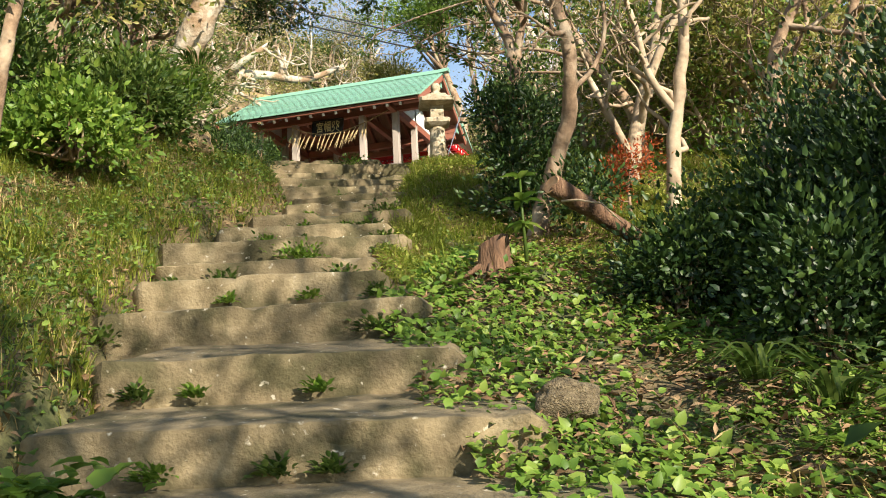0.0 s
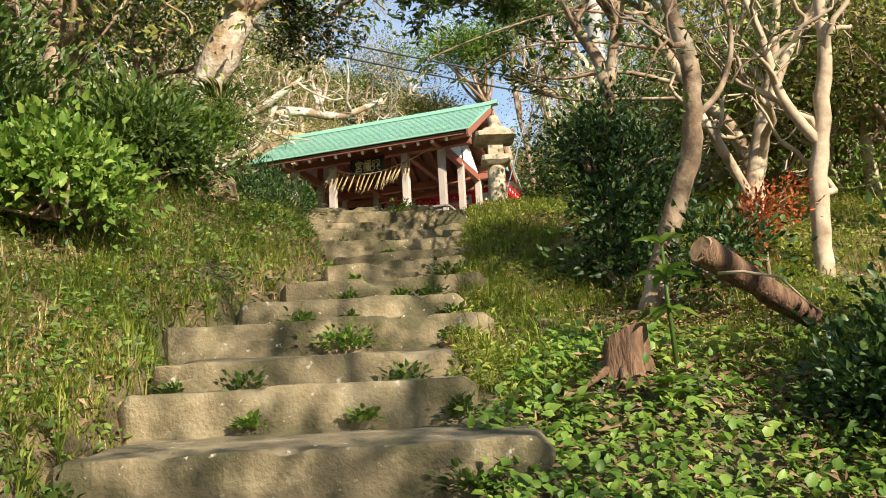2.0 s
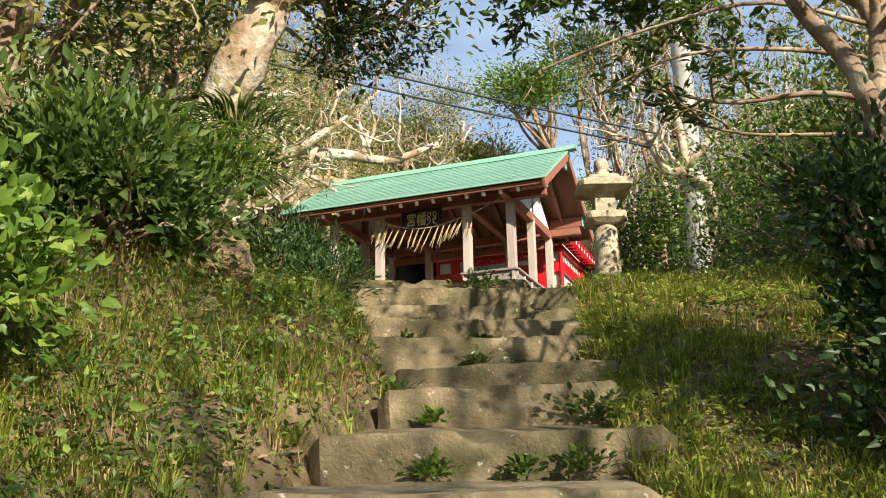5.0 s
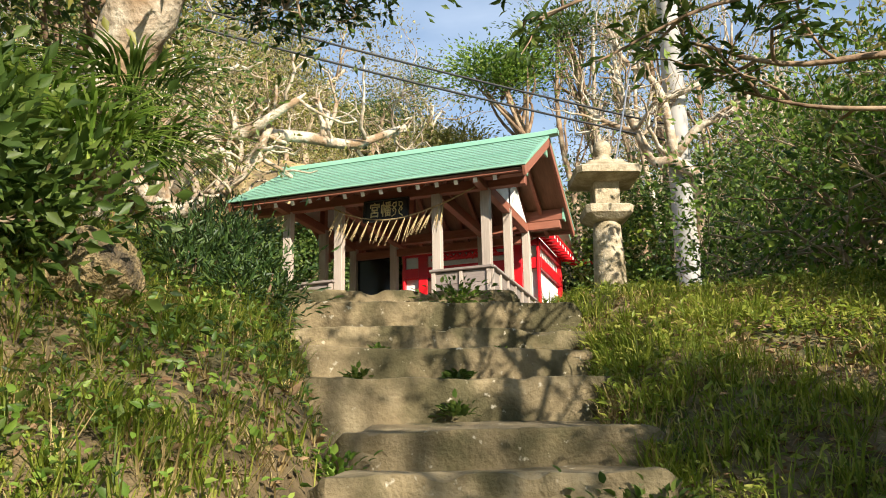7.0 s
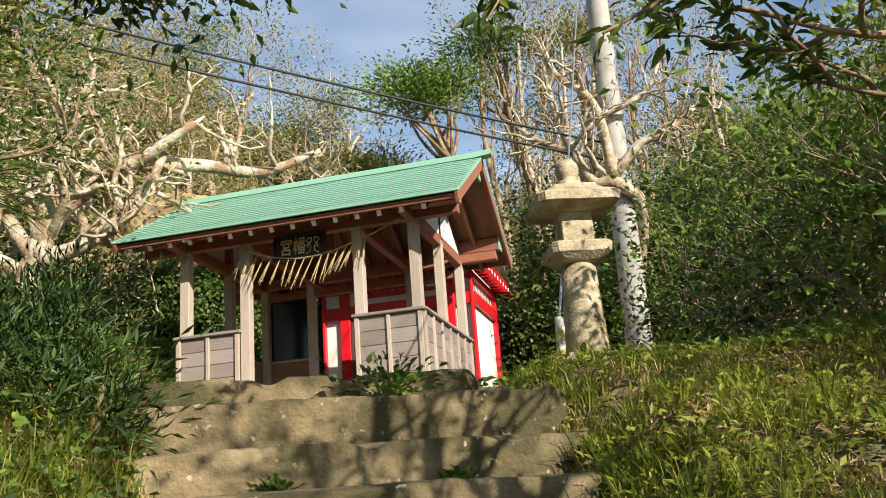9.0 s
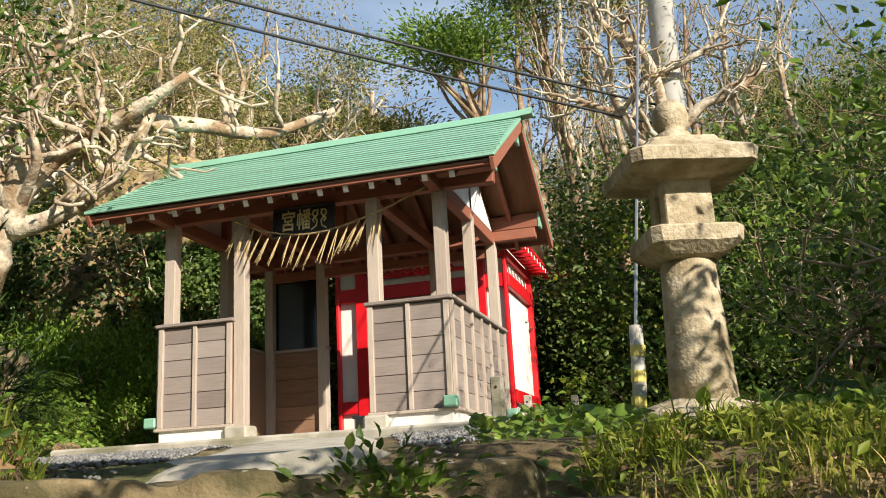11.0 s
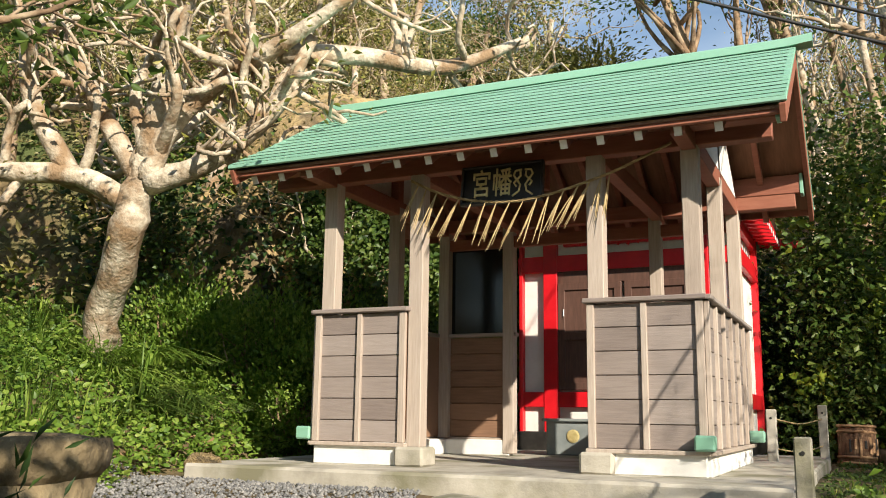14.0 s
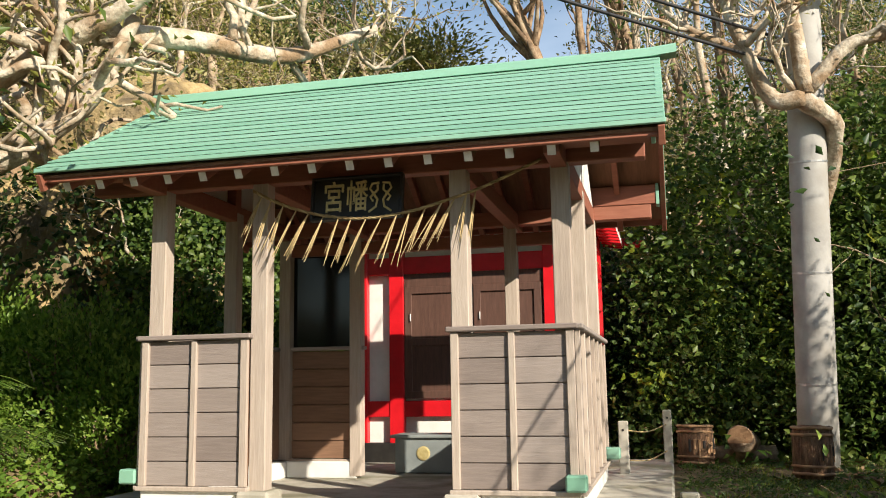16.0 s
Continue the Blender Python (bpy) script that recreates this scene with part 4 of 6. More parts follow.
def tufts(rng, tips, per, radius, size, width, flat=0.5, lift=0.25, squash=0.75):
    """Leaves round the ends of twigs."""
    c = np.repeat(np.array([t[0] for t in tips]), per, 0)
    dirs = np.repeat(np.array([t[1] for t in tips]), per, 0)
    off = rng.normal(0, 1, c.shape) * radius * (1, 1, squash)
    way = unit(off + dirs * 0.6 * radius + rng.normal(0, 0.5, c.shape) * radius + (0, 0, lift * radius))
    return leaf_mesh(rng, c + off, way, size * rng.uniform(0.6, 1.3, len(c)), width, flat + 0.1, face=unit(off) + (0, 0, 0.7))


def tree(name, label, trunk, radii, seed, bark, leaf, limb=1.0, depth=3, kids=3, per=24, radius=0.16, size=0.09, width=0.45, wiggle=0.25, lift=0.12, start=0.45, count=6, r_limb=0.5, spread=0.8, category="tree", bias=(0, 0, 0), extra=(), flat=0.5, stout=1.0):
    """A tree on a given trunk line (x, y, z ...), with limbs along its upper part and leaves on their twigs."""
    rng = np.random.default_rng(seed)
    ob = thing(name, trunk[0], label, category)
    line = spline(trunk, 4 * len(trunk))
    rad = np.interp(np.linspace(0, 1, len(line)), np.linspace(0, 1, len(radii)), radii)
    line = line + rng.normal(0, 0.12, line.shape) * rad[:, None] * (np.arange(len(line)) > 1)[:, None]
    rad = rad * rng.uniform(0.93, 1.07, len(rad))
    rad[0] *= 1.25
    limbs, tips = [(line, rad)], []
    tan = unit(np.gradient(line, axis=0))
    for k in range(count):
        i = int(len(line) * (start + (1 - start) * (k + rng.uniform(0, 0.8)) / count))
        i = min(i, len(line) - 1)
        d = unit(tan[i] * 0.6 + rng.normal(0, spread, 3) + np.array(bias))
        grow(rng, line[i], d, limb * rng.uniform(0.6, 1.1), rad[i] * r_limb * rng.uniform(0.7, 1.1), depth - 1, limbs, tips, wiggle, kids, lift, 5, 0.6, spread)
    for pts, rr in extra:
        el = spline(pts, 4 * len(pts))
        er = stout * np.interp(np.linspace(0, 1, len(el)), np.linspace(0, 1, len(rr)), rr)
        limbs.append((el, er))
        et = unit(np.gradient(el, axis=0))
        for k in range(max(2, len(pts) * 2)):
            i = int(len(el) * (0.35 + 0.64 * (k + rng.uniform(0, 0.9)) / max(2, len(pts) * 2)))
            i = min(i, len(el) - 1)
            grow(rng, el[i], unit(et[i] * 0.8 + rng.normal(0, spread, 3) + np.array(bias)), limb * rng.uniform(0.5, 0.9), er[i] * 0.55, depth - 2, limbs, tips, wiggle, kids, lift, 5, 0.6, spread)
    limbs_shape(limbs).made("trunk", bark, ob, smooth=True)
    v, t = tufts(rng, tips, per, radius, size, width, flat)
    tri_mesh("crown", v, t, leaf, ob)
    return ob


def shrub(name, label, at, radii, seed, leaf, clumps=60, per=60, size=0.06, width=0.5, clump_r=0.13, bark=None, stems=6, category="shrub", flat=0.55, shell=0.55, broad=False, droop=0.0):
    """A leafy bush: stems from its foot, clumps of leaves through an uneven body."""
    rng = np.random.default_rng(seed)
    ob = thing(name, at, label, category)
    c = unit(rng.normal(0, 1, (clumps, 3)))
    c[:, 2] = np.abs(c[:, 2]) * 1.1 - 0.15
    c = c * (rng.uniform(shell, 1.05, clumps) ** 0.6)[:, None] * np.array(radii)
    lump = 1 + 0.22 * np.sin(c[:, 0] * 5 / radii[0] + seed) * np.cos(c[:, 1] * 4 / radii[1])
    c = c * lump[:, None] + np.array(at) + (0, 0, radii[2] * 0.15)
    cc = np.repeat(c, per, 0)
    off = rng.normal(0, 1, cc.shape) * clump_r * np.repeat(rng.uniform(0.6, 1.3, clumps), per)[:, None]
    way = unit(off + (cc - np.array(at)) * 0.25 + rng.normal(0, 0.08, cc.shape) + (0, 0, 0.05 - droop))
    ln = size * rng.uniform(0.6, 1.3, len(cc))
    v, t = (broad_leaf_mesh if broad else leaf_mesh)(rng, cc + off, way, ln, width, flat + 0.08, face=unit(off) * 0.6 + unit(cc - np.array(at) - (0, 0, radii[2] * 0.3)) + (0, 0, 0.35))
    tri_mesh("foliage", v, t, leaf, ob)
    st = Shape()
    for k in range(stems + clumps // 4):
        e = c[rng.integers(0, clumps)]
        a = np.array(at) + rng.normal(0, 0.12, 3) * (radii[0], radii[1], 0) - (0, 0, 0.1)
        st.tube(spline([a, (a * 0.4 + e * 0.6) + rng.normal(0, 0.1, 3) * radii[0], e], 7), np.linspace(0.011, 0.004, 7) * (1 + 0.5 * radii[2]), 5, cap=False)
    st.made("branchwork", bark or M_BARK, ob, smooth=True)
    return ob


# pale twisted tree beside the pavilion
tree("pale_tree", "pale bare twisted old tree leaning over the bank", [(-11.85, 16.55, 5.0), (-11.35, 16.2, 5.85), (-10.78, 15.85, 6.5), (-10.62, 15.8, 6.9), (-10.55, 15.8, 7.25)], (0.2, 0.175, 0.165, 0.165, 0.13), 3, M_BARK_PALE, M_LEAF_OLIVE,
     limb=1.15, depth=3, kids=3, per=3, radius=0.10, size=0.08, wiggle=0.38, start=0.8, count=6, bias=(0, -0.1, 0.35), spread=0.8, r_limb=0.5, stout=1.35,
     extra=([[(-10.7, 15.85, 6.75), (-11.2, 15.6, 7.05), (-11.9, 15.3, 7.1), (-12.9, 15.0, 7.3)], (0.09, 0.08, 0.075, 0.04)],
            [[(-10.6, 15.8, 7.0), (-11.0, 15.7, 7.6), (-11.35, 15.6, 8.2), (-11.9, 15.4, 8.9)], (0.085, 0.07, 0.06, 0.03)],
            [[(-10.55, 15.8, 7.0), (-10.3, 15.8, 7.5), (-9.8, 15.9, 7.95), (-9.2, 15.9, 8.15), (-8.4, 16.0, 8.6)], (0.09, 0.085, 0.075, 0.065, 0.035)],
            [[(-10.5, 15.8, 6.95), (-10.0, 15.9, 7.1), (-9.6, 16.0, 7.35), (-9.2, 16.0, 7.65), (-8.9, 16.1, 8.3)], (0.085, 0.078, 0.07, 0.065, 0.04)],
            [[(-10.55, 15.8, 7.2), (-10.3, 15.7, 7.9), (-10.1, 15.6, 8.5), (-9.7, 15.5, 9.2)], (0.1, 0.09, 0.07, 0.04)],
            [[(-9.2, 16.0, 8.15), (-8.7, 16.7, 8.3), (-8.1, 17.4, 8.35), (-7.4, 17.9, 8.75)], (0.075, 0.07, 0.06, 0.03)],
            [[(-11.3, 15.6, 7.05), (-11.6, 15.3, 7.8), (-11.7, 15.2, 8.6), (-12.2, 15.0, 9.4)], (0.08, 0.07, 0.06, 0.03)]))

# trees to the right of the steps
tree("slender_tree", "slender mottled-bark tree leaning over the slope", [(-1.24, 6.75, 2.3), (-1.13, 6.72, 2.68), (-0.95, 6.66, 3.1), (-0.87, 6.55, 3.42), (-0.86, 6.5, 3.75), (-0.95, 6.5, 4.3), (-1.0, 6.6, 5.2)], (0.085, 0.07, 0.06, 0.057, 0.052, 0.045, 0.036), 11, M_BARK, M_LEAF,
     limb=0.7, depth=3, per=4, radius=0.14, size=0.07, start=0.66, count=6, bias=(0.15, 0.1, 0.3), wiggle=0.3,
     extra=([[(-0.87, 6.55, 3.4), (-0.7, 6.7, 3.62), (-0.6, 6.8, 3.95), (-0.62, 6.9, 4.4)], (0.022, 0.02, 0.016, 0.01)],))
tree("dark_twin_tree", "dark-barked twin-stemmed tree rising out of a glossy bush", [(-1.52, 7.35, 2.6), (-1.47, 7.33, 3.3), (-1.44, 7.33, 3.95), (-1.52, 7.45, 4.3), (-1.72, 7.6, 4.8), (-1.85, 7.8, 5.5)], (0.065, 0.058, 0.05, 0.042, 0.036, 0.026), 12, M_BARK, M_LEAF,
     limb=0.7, depth=3, per=4, radius=0.13, size=0.065, start=0.66, count=7, bias=(-0.15, 0.25, 0.25), wiggle=0.3,
     extra=([[(-1.44, 7.33, 3.92), (-1.38, 7.4, 4.3), (-1.34, 7.46, 4.65), (-1.36, 7.55, 5.3)], (0.045, 0.04, 0.036, 0.025)],))
for at, rad, sd, cl in (((-1.5, 7.2, 2.98), (0.24, 0.22, 0.36), 21, 20), ((-1.36, 7.25, 3.28), (0.28, 0.24, 0.38), 22, 22), ((-1.58, 7.15, 3.45), (0.2, 0.18, 0.26), 23, 9), ((-1.2, 7.3, 2.95), (0.22, 0.2, 0.3), 25, 18), ((-1.46, 7.15, 2.66), (0.28, 0.22, 0.2), 26, 18),
                        ((-0.78, 6.5, 2.5), (0.24, 0.2, 0.26), 27, 14), ((-1.46, 7.3, 3.62), (0.15, 0.15, 0.22), 28, 9)):
    shrub("glossy_bush", "dense dark glossy-leaved bush beside the steps", at, rad, sd, M_LEAF_DARK, clumps=cl, per=70, size=0.05, width=0.5, clump_r=0.1, broad=True, shell=0.2, flat=0.35)
tree("gnarled_tree", "pale gnarled many-limbed tree in the sun", [(-0.6, 8.15, 2.9), (-0.56, 8.18, 3.3), (-0.45, 8.3, 3.8), (-0.32, 8.4, 4.25), (-0.2, 8.4, 4.9)], (0.085, 0.07, 0.062, 0.05, 0.03), 41, M_BARK_GREY, M_LEAF_OLIVE,
     limb=0.7, depth=3, kids=2, per=2, radius=0.13, size=0.06, start=0.3, count=5, bias=(0.1, 0, 0.35), wiggle=0.36,
     extra=([[(-0.57, 8.17, 3.25), (-0.75, 8.1, 3.7), (-0.92, 8.1, 4.1)], (0.045, 0.04, 0.03)], [[(-0.4, 8.33, 3.95), (-0.15, 8.4, 4.5), (0.1, 8.4, 4.85), (0.3, 8.4, 5.4)], (0.045, 0.04, 0.03, 0.02)]))
tree("gnarled_tree", "pale gnarled forked tree in the sun", [(-0.22, 7.4, 2.4), (-0.2, 7.42, 2.8), (-0.13, 7.45, 3.4), (-0.02, 7.5, 4.05), (0.0, 7.5, 4.8)], (0.07, 0.06, 0.055, 0.045, 0.03), 43, M_BARK_GREY, M_LEAF_OLIVE,
     limb=0.65, depth=3, kids=2, per=2, radius=0.13, size=0.06, start=0.35, count=5, bias=(0.1, 0, 0.35), wiggle=0.36,
     extra=([[(-0.13, 7.45, 3.4), (-0.32, 7.4, 3.75), (-0.4, 7.4, 4.2), (-0.55, 7.4, 4.8)], (0.04, 0.035, 0.03, 0.02)],))
rng0 = np.random.default_rng(31)
for k, (x, y, lean, hgt, sd) in enumerate(((1.3, 8.8, 0.2, 4.4, 44), (-0.2, 11.2, 0.1, 3.4, 48), (0.9, 12.0, -0.1, 3.8, 49), (0.7, 7.9, 0.2, 3.2, 51), (1.7, 7.5, 0.1, 3.8, 52), (0.45, 9.6, 0.25, 3.4, 53), (0.1, 10.2, -0.2, 3.2, 54), (1.0, 10.6, 0.1, 3.6, 56))):
    z0 = float(ground_z(x, y)) - 0.1
    tr = [(x, y, z0)] + [(x + lean * q * hgt * 0.5 + rng0.normal(0, 0.13), y + rng0.normal(0, 0.13), z0 + q * hgt) for q in (0.2, 0.4, 0.6, 0.8, 1.0)]
    tree("woodland_tree", "crooked pale-barked woodland tree with a thin crown", tr, (0.062, 0.055, 0.047, 0.04, 0.03), sd, M_BARK_GREY if k % 3 else M_BARK, M_LEAF_OLIVE,
         limb=1.15, depth=3, kids=3, per=3, radius=0.14, size=0.06, start=0.22, count=9, bias=(0, 0, 0.35), wiggle=0.36, r_limb=0.6)
def thicket(name, label, at, hgt, seed, bark, leaf, stems=7, per=11, size=0.085):
    """Many thin stems from one foot, tangled twigs and scattered leaves."""
    rng = np.random.default_rng(seed)
    ob = thing(name, at, label, "bush")
    limbs, tips = [], []
    for k in range(stems):
        a = 2 * math.pi * k / stems + rng.normal(0, 0.3)
        d = (math.cos(a) * 0.55, math.sin(a) * 0.55, 1.0)
        foot = np.array(at) + (math.cos(a) * 0.12, math.sin(a) * 0.12, -0.15)
        grow(rng, foot, d, hgt * rng.uniform(0.45, 0.6), 0.032, 3, limbs, tips, 0.26, 3, 0.08, 5, 0.6, 0.75)
    limbs_shape(limbs).made("branchwork", bark, ob, smooth=True)
    v, t = tufts(rng, tips, per, 0.15, size, 0.5, 0.5)
    tri_mesh("foliage", v, t, leaf, ob)
    return ob


# shrubs along the right edge; the last, out of view, is added for its shade
for at, rad, sd, leaf, cl, sz in (((0.72, 5.0, 1.55), (0.46, 0.46, 1.05), 61, M_LEAF_DARK, 84, 0.07), ((1.3, 4.6, 1.5), (0.6, 0.6, 1.5), 62, M_LEAF_DARK, 110, 0.075), ((0.2, 5.3, 1.7), (0.36, 0.36, 0.55), 63, M_LEAF, 46, 0.07), ((-0.15, 5.0, 1.65), (0.26, 0.26, 0.34), 69, M_LEAF_DARK, 34, 0.07),
                                  ((0.75, 5.7, 1.9), (0.7, 0.6, 1.0), 64, M_LEAF_DARK, 70, 0.07), ((1.9, 5.0, 1.4), (0.9, 0.9, 1.3), 65, M_LEAF, 70, 0.08), ((0.48, 4.25, 1.3), (0.3, 0.28, 0.5), 66, M_LEAF_DARK, 44, 0.075), ((2.4, 4.3, 1.2), (0.7, 0.7, 2.0), 68, M_LEAF_DARK, 110, 0.08)):
    shrub("evergreen_shrub", "dense dark evergreen shrub at the edge of the slope", at, rad, sd, leaf, clumps=cl, per=80, size=sz * 0.62, width=0.6, clump_r=0.12, broad=True, shell=0.3, flat=0.4)
for at, rad, sd, leaf, cl in (((-0.3, 10.3, 4.05), (0.9, 0.9, 1.4), 71, M_LEAF_OLIVE, 150), ((0.8, 9.6, 4.0), (1.0, 1.0, 1.1), 72, M_LEAF_OLIVE, 140), ((-1.0, 12.2, 4.2), (0.9, 0.9, 1.6), 73, M_LEAF_LIT, 130), ((-1.6, 14.5, 4.2), (1.0, 1.2, 1.9), 74, M_LEAF_LIT, 140),
                              ((-1.2, 17.0, 4.2), (1.2, 1.2, 2.4), 76, M_LEAF_DARK, 150)):
    thicket("woodland_thicket", "tangled sunlit thicket of thin branches and green leaves", at, rad[2] * 1.35, sd, M_BARK, leaf, per=13, size=0.07)
for k, (x, y, h) in enumerate(((0.2, 9.9, 1.7), (0.2, 11.2, 2.6), (1.1, 11.0, 2.8), (1.9, 10.2, 2.8), (-1.1, 10.9, 2.0))):
    thicket("olive_thicket", "sunlit thicket of olive and yellow-green leaves", (x, y, float(ground_z(x, y))), h, 770 + k, M_BARK_GREY, M_LEAF_OLIVE if k % 2 else M_LEAF_LIT, stems=6, per=12, size=0.065)
tree("autumn_shrub", "small shrub with rusty red autumn leaves", [(-0.55, 7.2, 2.5), (-0.55, 7.2, 2.7), (-0.54, 7.2, 2.9)], (0.018, 0.014, 0.01), 81, M_BARK, M_LEAF_RED, limb=0.2, depth=3, kids=3, per=9, radius=0.06, size=0.04, start=0.3, count=6, category="shrub")

# overhanging branch trees near the top of the steps
def leaf_sprays(ob, tips, seed, mat, size=0.1, per=9):
    """Whorls of long leathery leaves at the ends of twigs."""
    rng = np.random.default_rng(seed)
    c = np.repeat(np.array([t[0] for t in tips]), per, 0)
    d = np.repeat(np.array([t[1] for t in tips]), per, 0)
    way = unit(rng.normal(0, 1, c.shape) * (1, 1, 0.55) + d * 0.7)
    v, t = broad_leaf_mesh(rng, c + rng.normal(0, 0.02, c.shape), way, size * rng.uniform(0.7, 1.25, len(c)), 0.36, 0.6)
    tri_mesh("leaf_sprays", v, t, mat, ob)


over = thing("overhanging_tree", (-0.3, 8.9, 3.4), "dark leathery-leaved tree with branches over the steps", "tree")
rng = np.random.default_rng(91)
limbs, tips = [], []
for pts, r0, r1, kids in (([(-0.5, 9.1, 3.3), (-0.6, 9.0, 4.0), (-0.95, 8.9, 4.5), (-1.2, 8.85, 5.1), (-1.3, 8.8, 5.7)], 0.07, 0.035, 1),
                          ([(-0.95, 8.9, 4.5), (-1.5, 8.8, 4.7), (-2.05, 8.75, 4.72), (-2.45, 8.65, 4.85)], 0.024, 0.007, 4),
                          ([(-1.1, 8.87, 4.85), (-1.7, 8.75, 5.0), (-2.3, 8.6, 5.0), (-2.85, 8.45, 4.74)], 0.018, 0.005, 2),
                          ([(-1.2, 8.85, 5.1), (-1.8, 8.6, 5.25), (-2.5, 8.4, 5.1), (-3.05, 8.25, 4.9)], 0.016, 0.005, 2),
                          ([(-1.0, 8.9, 4.4), (-1.5, 8.95, 4.5), (-1.95, 8.9, 4.56), (-2.25, 8.85, 4.66)], 0.018, 0.006, 3),
                          ([(-1.2, 8.85, 5.2), (-1.6, 9.0, 5.6), (-2.1, 9.1, 5.75), (-2.7, 9.2, 5.8)], 0.03, 0.008, 16),
                          ([(-1.25, 8.85, 5.4), (-1.5, 8.8, 5.8), (-1.9, 8.8, 6.1), (-2.5, 8.7, 6.2)], 0.03, 0.008, 16),
                          ([(-1.25, 8.85, 5.5), (-1.7, 8.9, 5.9), (-2.4, 8.9, 6.0), (-3.1, 8.8, 5.75)], 0.03, 0.008, 14)):
    ln = spline(pts, 14)
    limbs.append((ln, np.linspace(r0, r1, 14)))
    tn = unit(np.gradient(ln, axis=0))
    tips.append((ln[-1], tn[-1]))
    for k in range(kids):
        i = min(13, int(7 + 7 * (k + rng.uniform(0, 0.8)) / kids))
        grow(rng, ln[i], unit(tn[i] + rng.normal(0, 0.5, 3) + (0, 0, 0.1)), rng.uniform(0.2, 0.36), 0.011, 2 if kids > 9 else 1, limbs, tips, 0.25, 3, 0.1, 4, 0.6, 0.7)
limbs_shape(limbs).made("trunk", M_BARK, over, smooth=True)
leaf_sprays(over, tips, 92, M_LEAF, 0.075, 9)

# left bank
# sun and shade on these bushes also sit in their two leaf colours
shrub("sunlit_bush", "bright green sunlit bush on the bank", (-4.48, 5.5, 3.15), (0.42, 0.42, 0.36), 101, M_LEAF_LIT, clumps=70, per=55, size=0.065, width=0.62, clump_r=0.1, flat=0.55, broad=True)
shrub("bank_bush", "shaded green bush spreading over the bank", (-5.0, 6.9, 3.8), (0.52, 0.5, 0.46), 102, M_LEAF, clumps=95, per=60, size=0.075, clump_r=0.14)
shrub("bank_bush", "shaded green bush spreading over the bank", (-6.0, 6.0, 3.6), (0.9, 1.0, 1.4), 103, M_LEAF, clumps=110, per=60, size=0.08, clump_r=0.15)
tree("leaning_tree", "pale leaning tree on the bank", [(-4.4, 4.55, 2.5), (-4.27, 4.5, 3.15), (-4.15, 4.5, 3.75), (-4.0, 4.5, 4.4)], (0.06, 0.05, 0.045, 0.035), 104, M_BARK, M_LEAF, limb=0.9, depth=3, per=20, radius=0.18, size=0.09, start=0.65, count=6, bias=(-0.1, 0.2, 0.3))
tree("bank_tree", "thick pale-trunked evergreen tree above the bank", [(-5.6, 8.3, 4.2), (-5.3, 8.2, 4.8), (-5.0, 8.1, 5.3), (-4.8, 8.2, 5.9), (-4.6, 8.4, 6.6)], (0.2, 0.18, 0.17, 0.14, 0.1), 105, M_BARK_PALE, M_LEAF,
     limb=1.2, depth=3, kids=3, per=26, radius=0.18, size=0.085, start=0.55, count=9, bias=(0.1, -0.1, 0.2),
     extra=([[(-4.9, 8.1, 5.6), (-4.5, 8.2, 5.85), (-4.1, 8.4, 5.95), (-3.75, 8.6, 5.85)], (0.09, 0.08, 0.06, 0.04)], [[(-4.75, 8.25, 6.1), (-4.8, 8.8, 6.1), (-4.95, 9.4, 5.95)], (0.07, 0.05, 0.03)]))
hang = thing("hanging_bough", (-4.6, 8.5, 5.9), "dark leafy bough hanging from the bank tree", "bough")
rng = np.random.default_rng(107)
limbs, tips = [], []
for e in ((-4.72, 8.7, 5.42), (-4.45, 8.7, 5.3), (-4.15, 8.72, 5.36), (-4.6, 8.75, 5.5), (-3.95, 8.75, 5.5), (-4.35, 8.65, 5.5)):
    ln = spline([(-4.62, 8.4, 6.3), (-4.55, 8.5, 5.95), (e[0] * 0.5 - 2.28, 8.6, 5.7), e], 12)
    limbs.append((ln, np.linspace(0.022, 0.005, 12)))
    for k in range(7):
        grow(rng, ln[5 + k], rng.normal(0, 1, 3) * (1, 1, 0.5), 0.17, 0.005, 1, limbs, tips, 0.3, 3, 0.0, 4, 0.6, 0.8)
limbs_shape(limbs).made("branchwork", M_BARK, hang, smooth=True)
leaf_sprays(hang, tips, 108, M_LEAF_DARK, 0.05, 9)
for k, (x, y, sd) in enumerate(((-6.4, 7.4, 111), (-7.2, 8.6, 112), (-5.9, 5.0, 113), (-6.6, 6.2, 114), (-7.8, 10.6, 115), (-5.4, 3.6, 116), (-8.6, 9.0, 117), (-9.0, 12.0, 118))):
    z0 = float(ground_z(x, y)) - 0.1
    tree("bank_tree", "crooked evergreen tree on the wooded bank", [(x, y, z0), (x + 0.1, y, z0 + 0.9), (x + 0.3, y - 0.1, z0 + 1.8), (x + 0.3, y, z0 + 2.7)], (0.1, 0.085, 0.07, 0.05), sd, M_BARK, M_LEAF if k % 2 else M_LEAF_OLIVE,
         limb=1.2, depth=3, kids=3, per=22, radius=0.2, size=0.09, start=0.35, count=8, bias=(0, 0, 0.15))


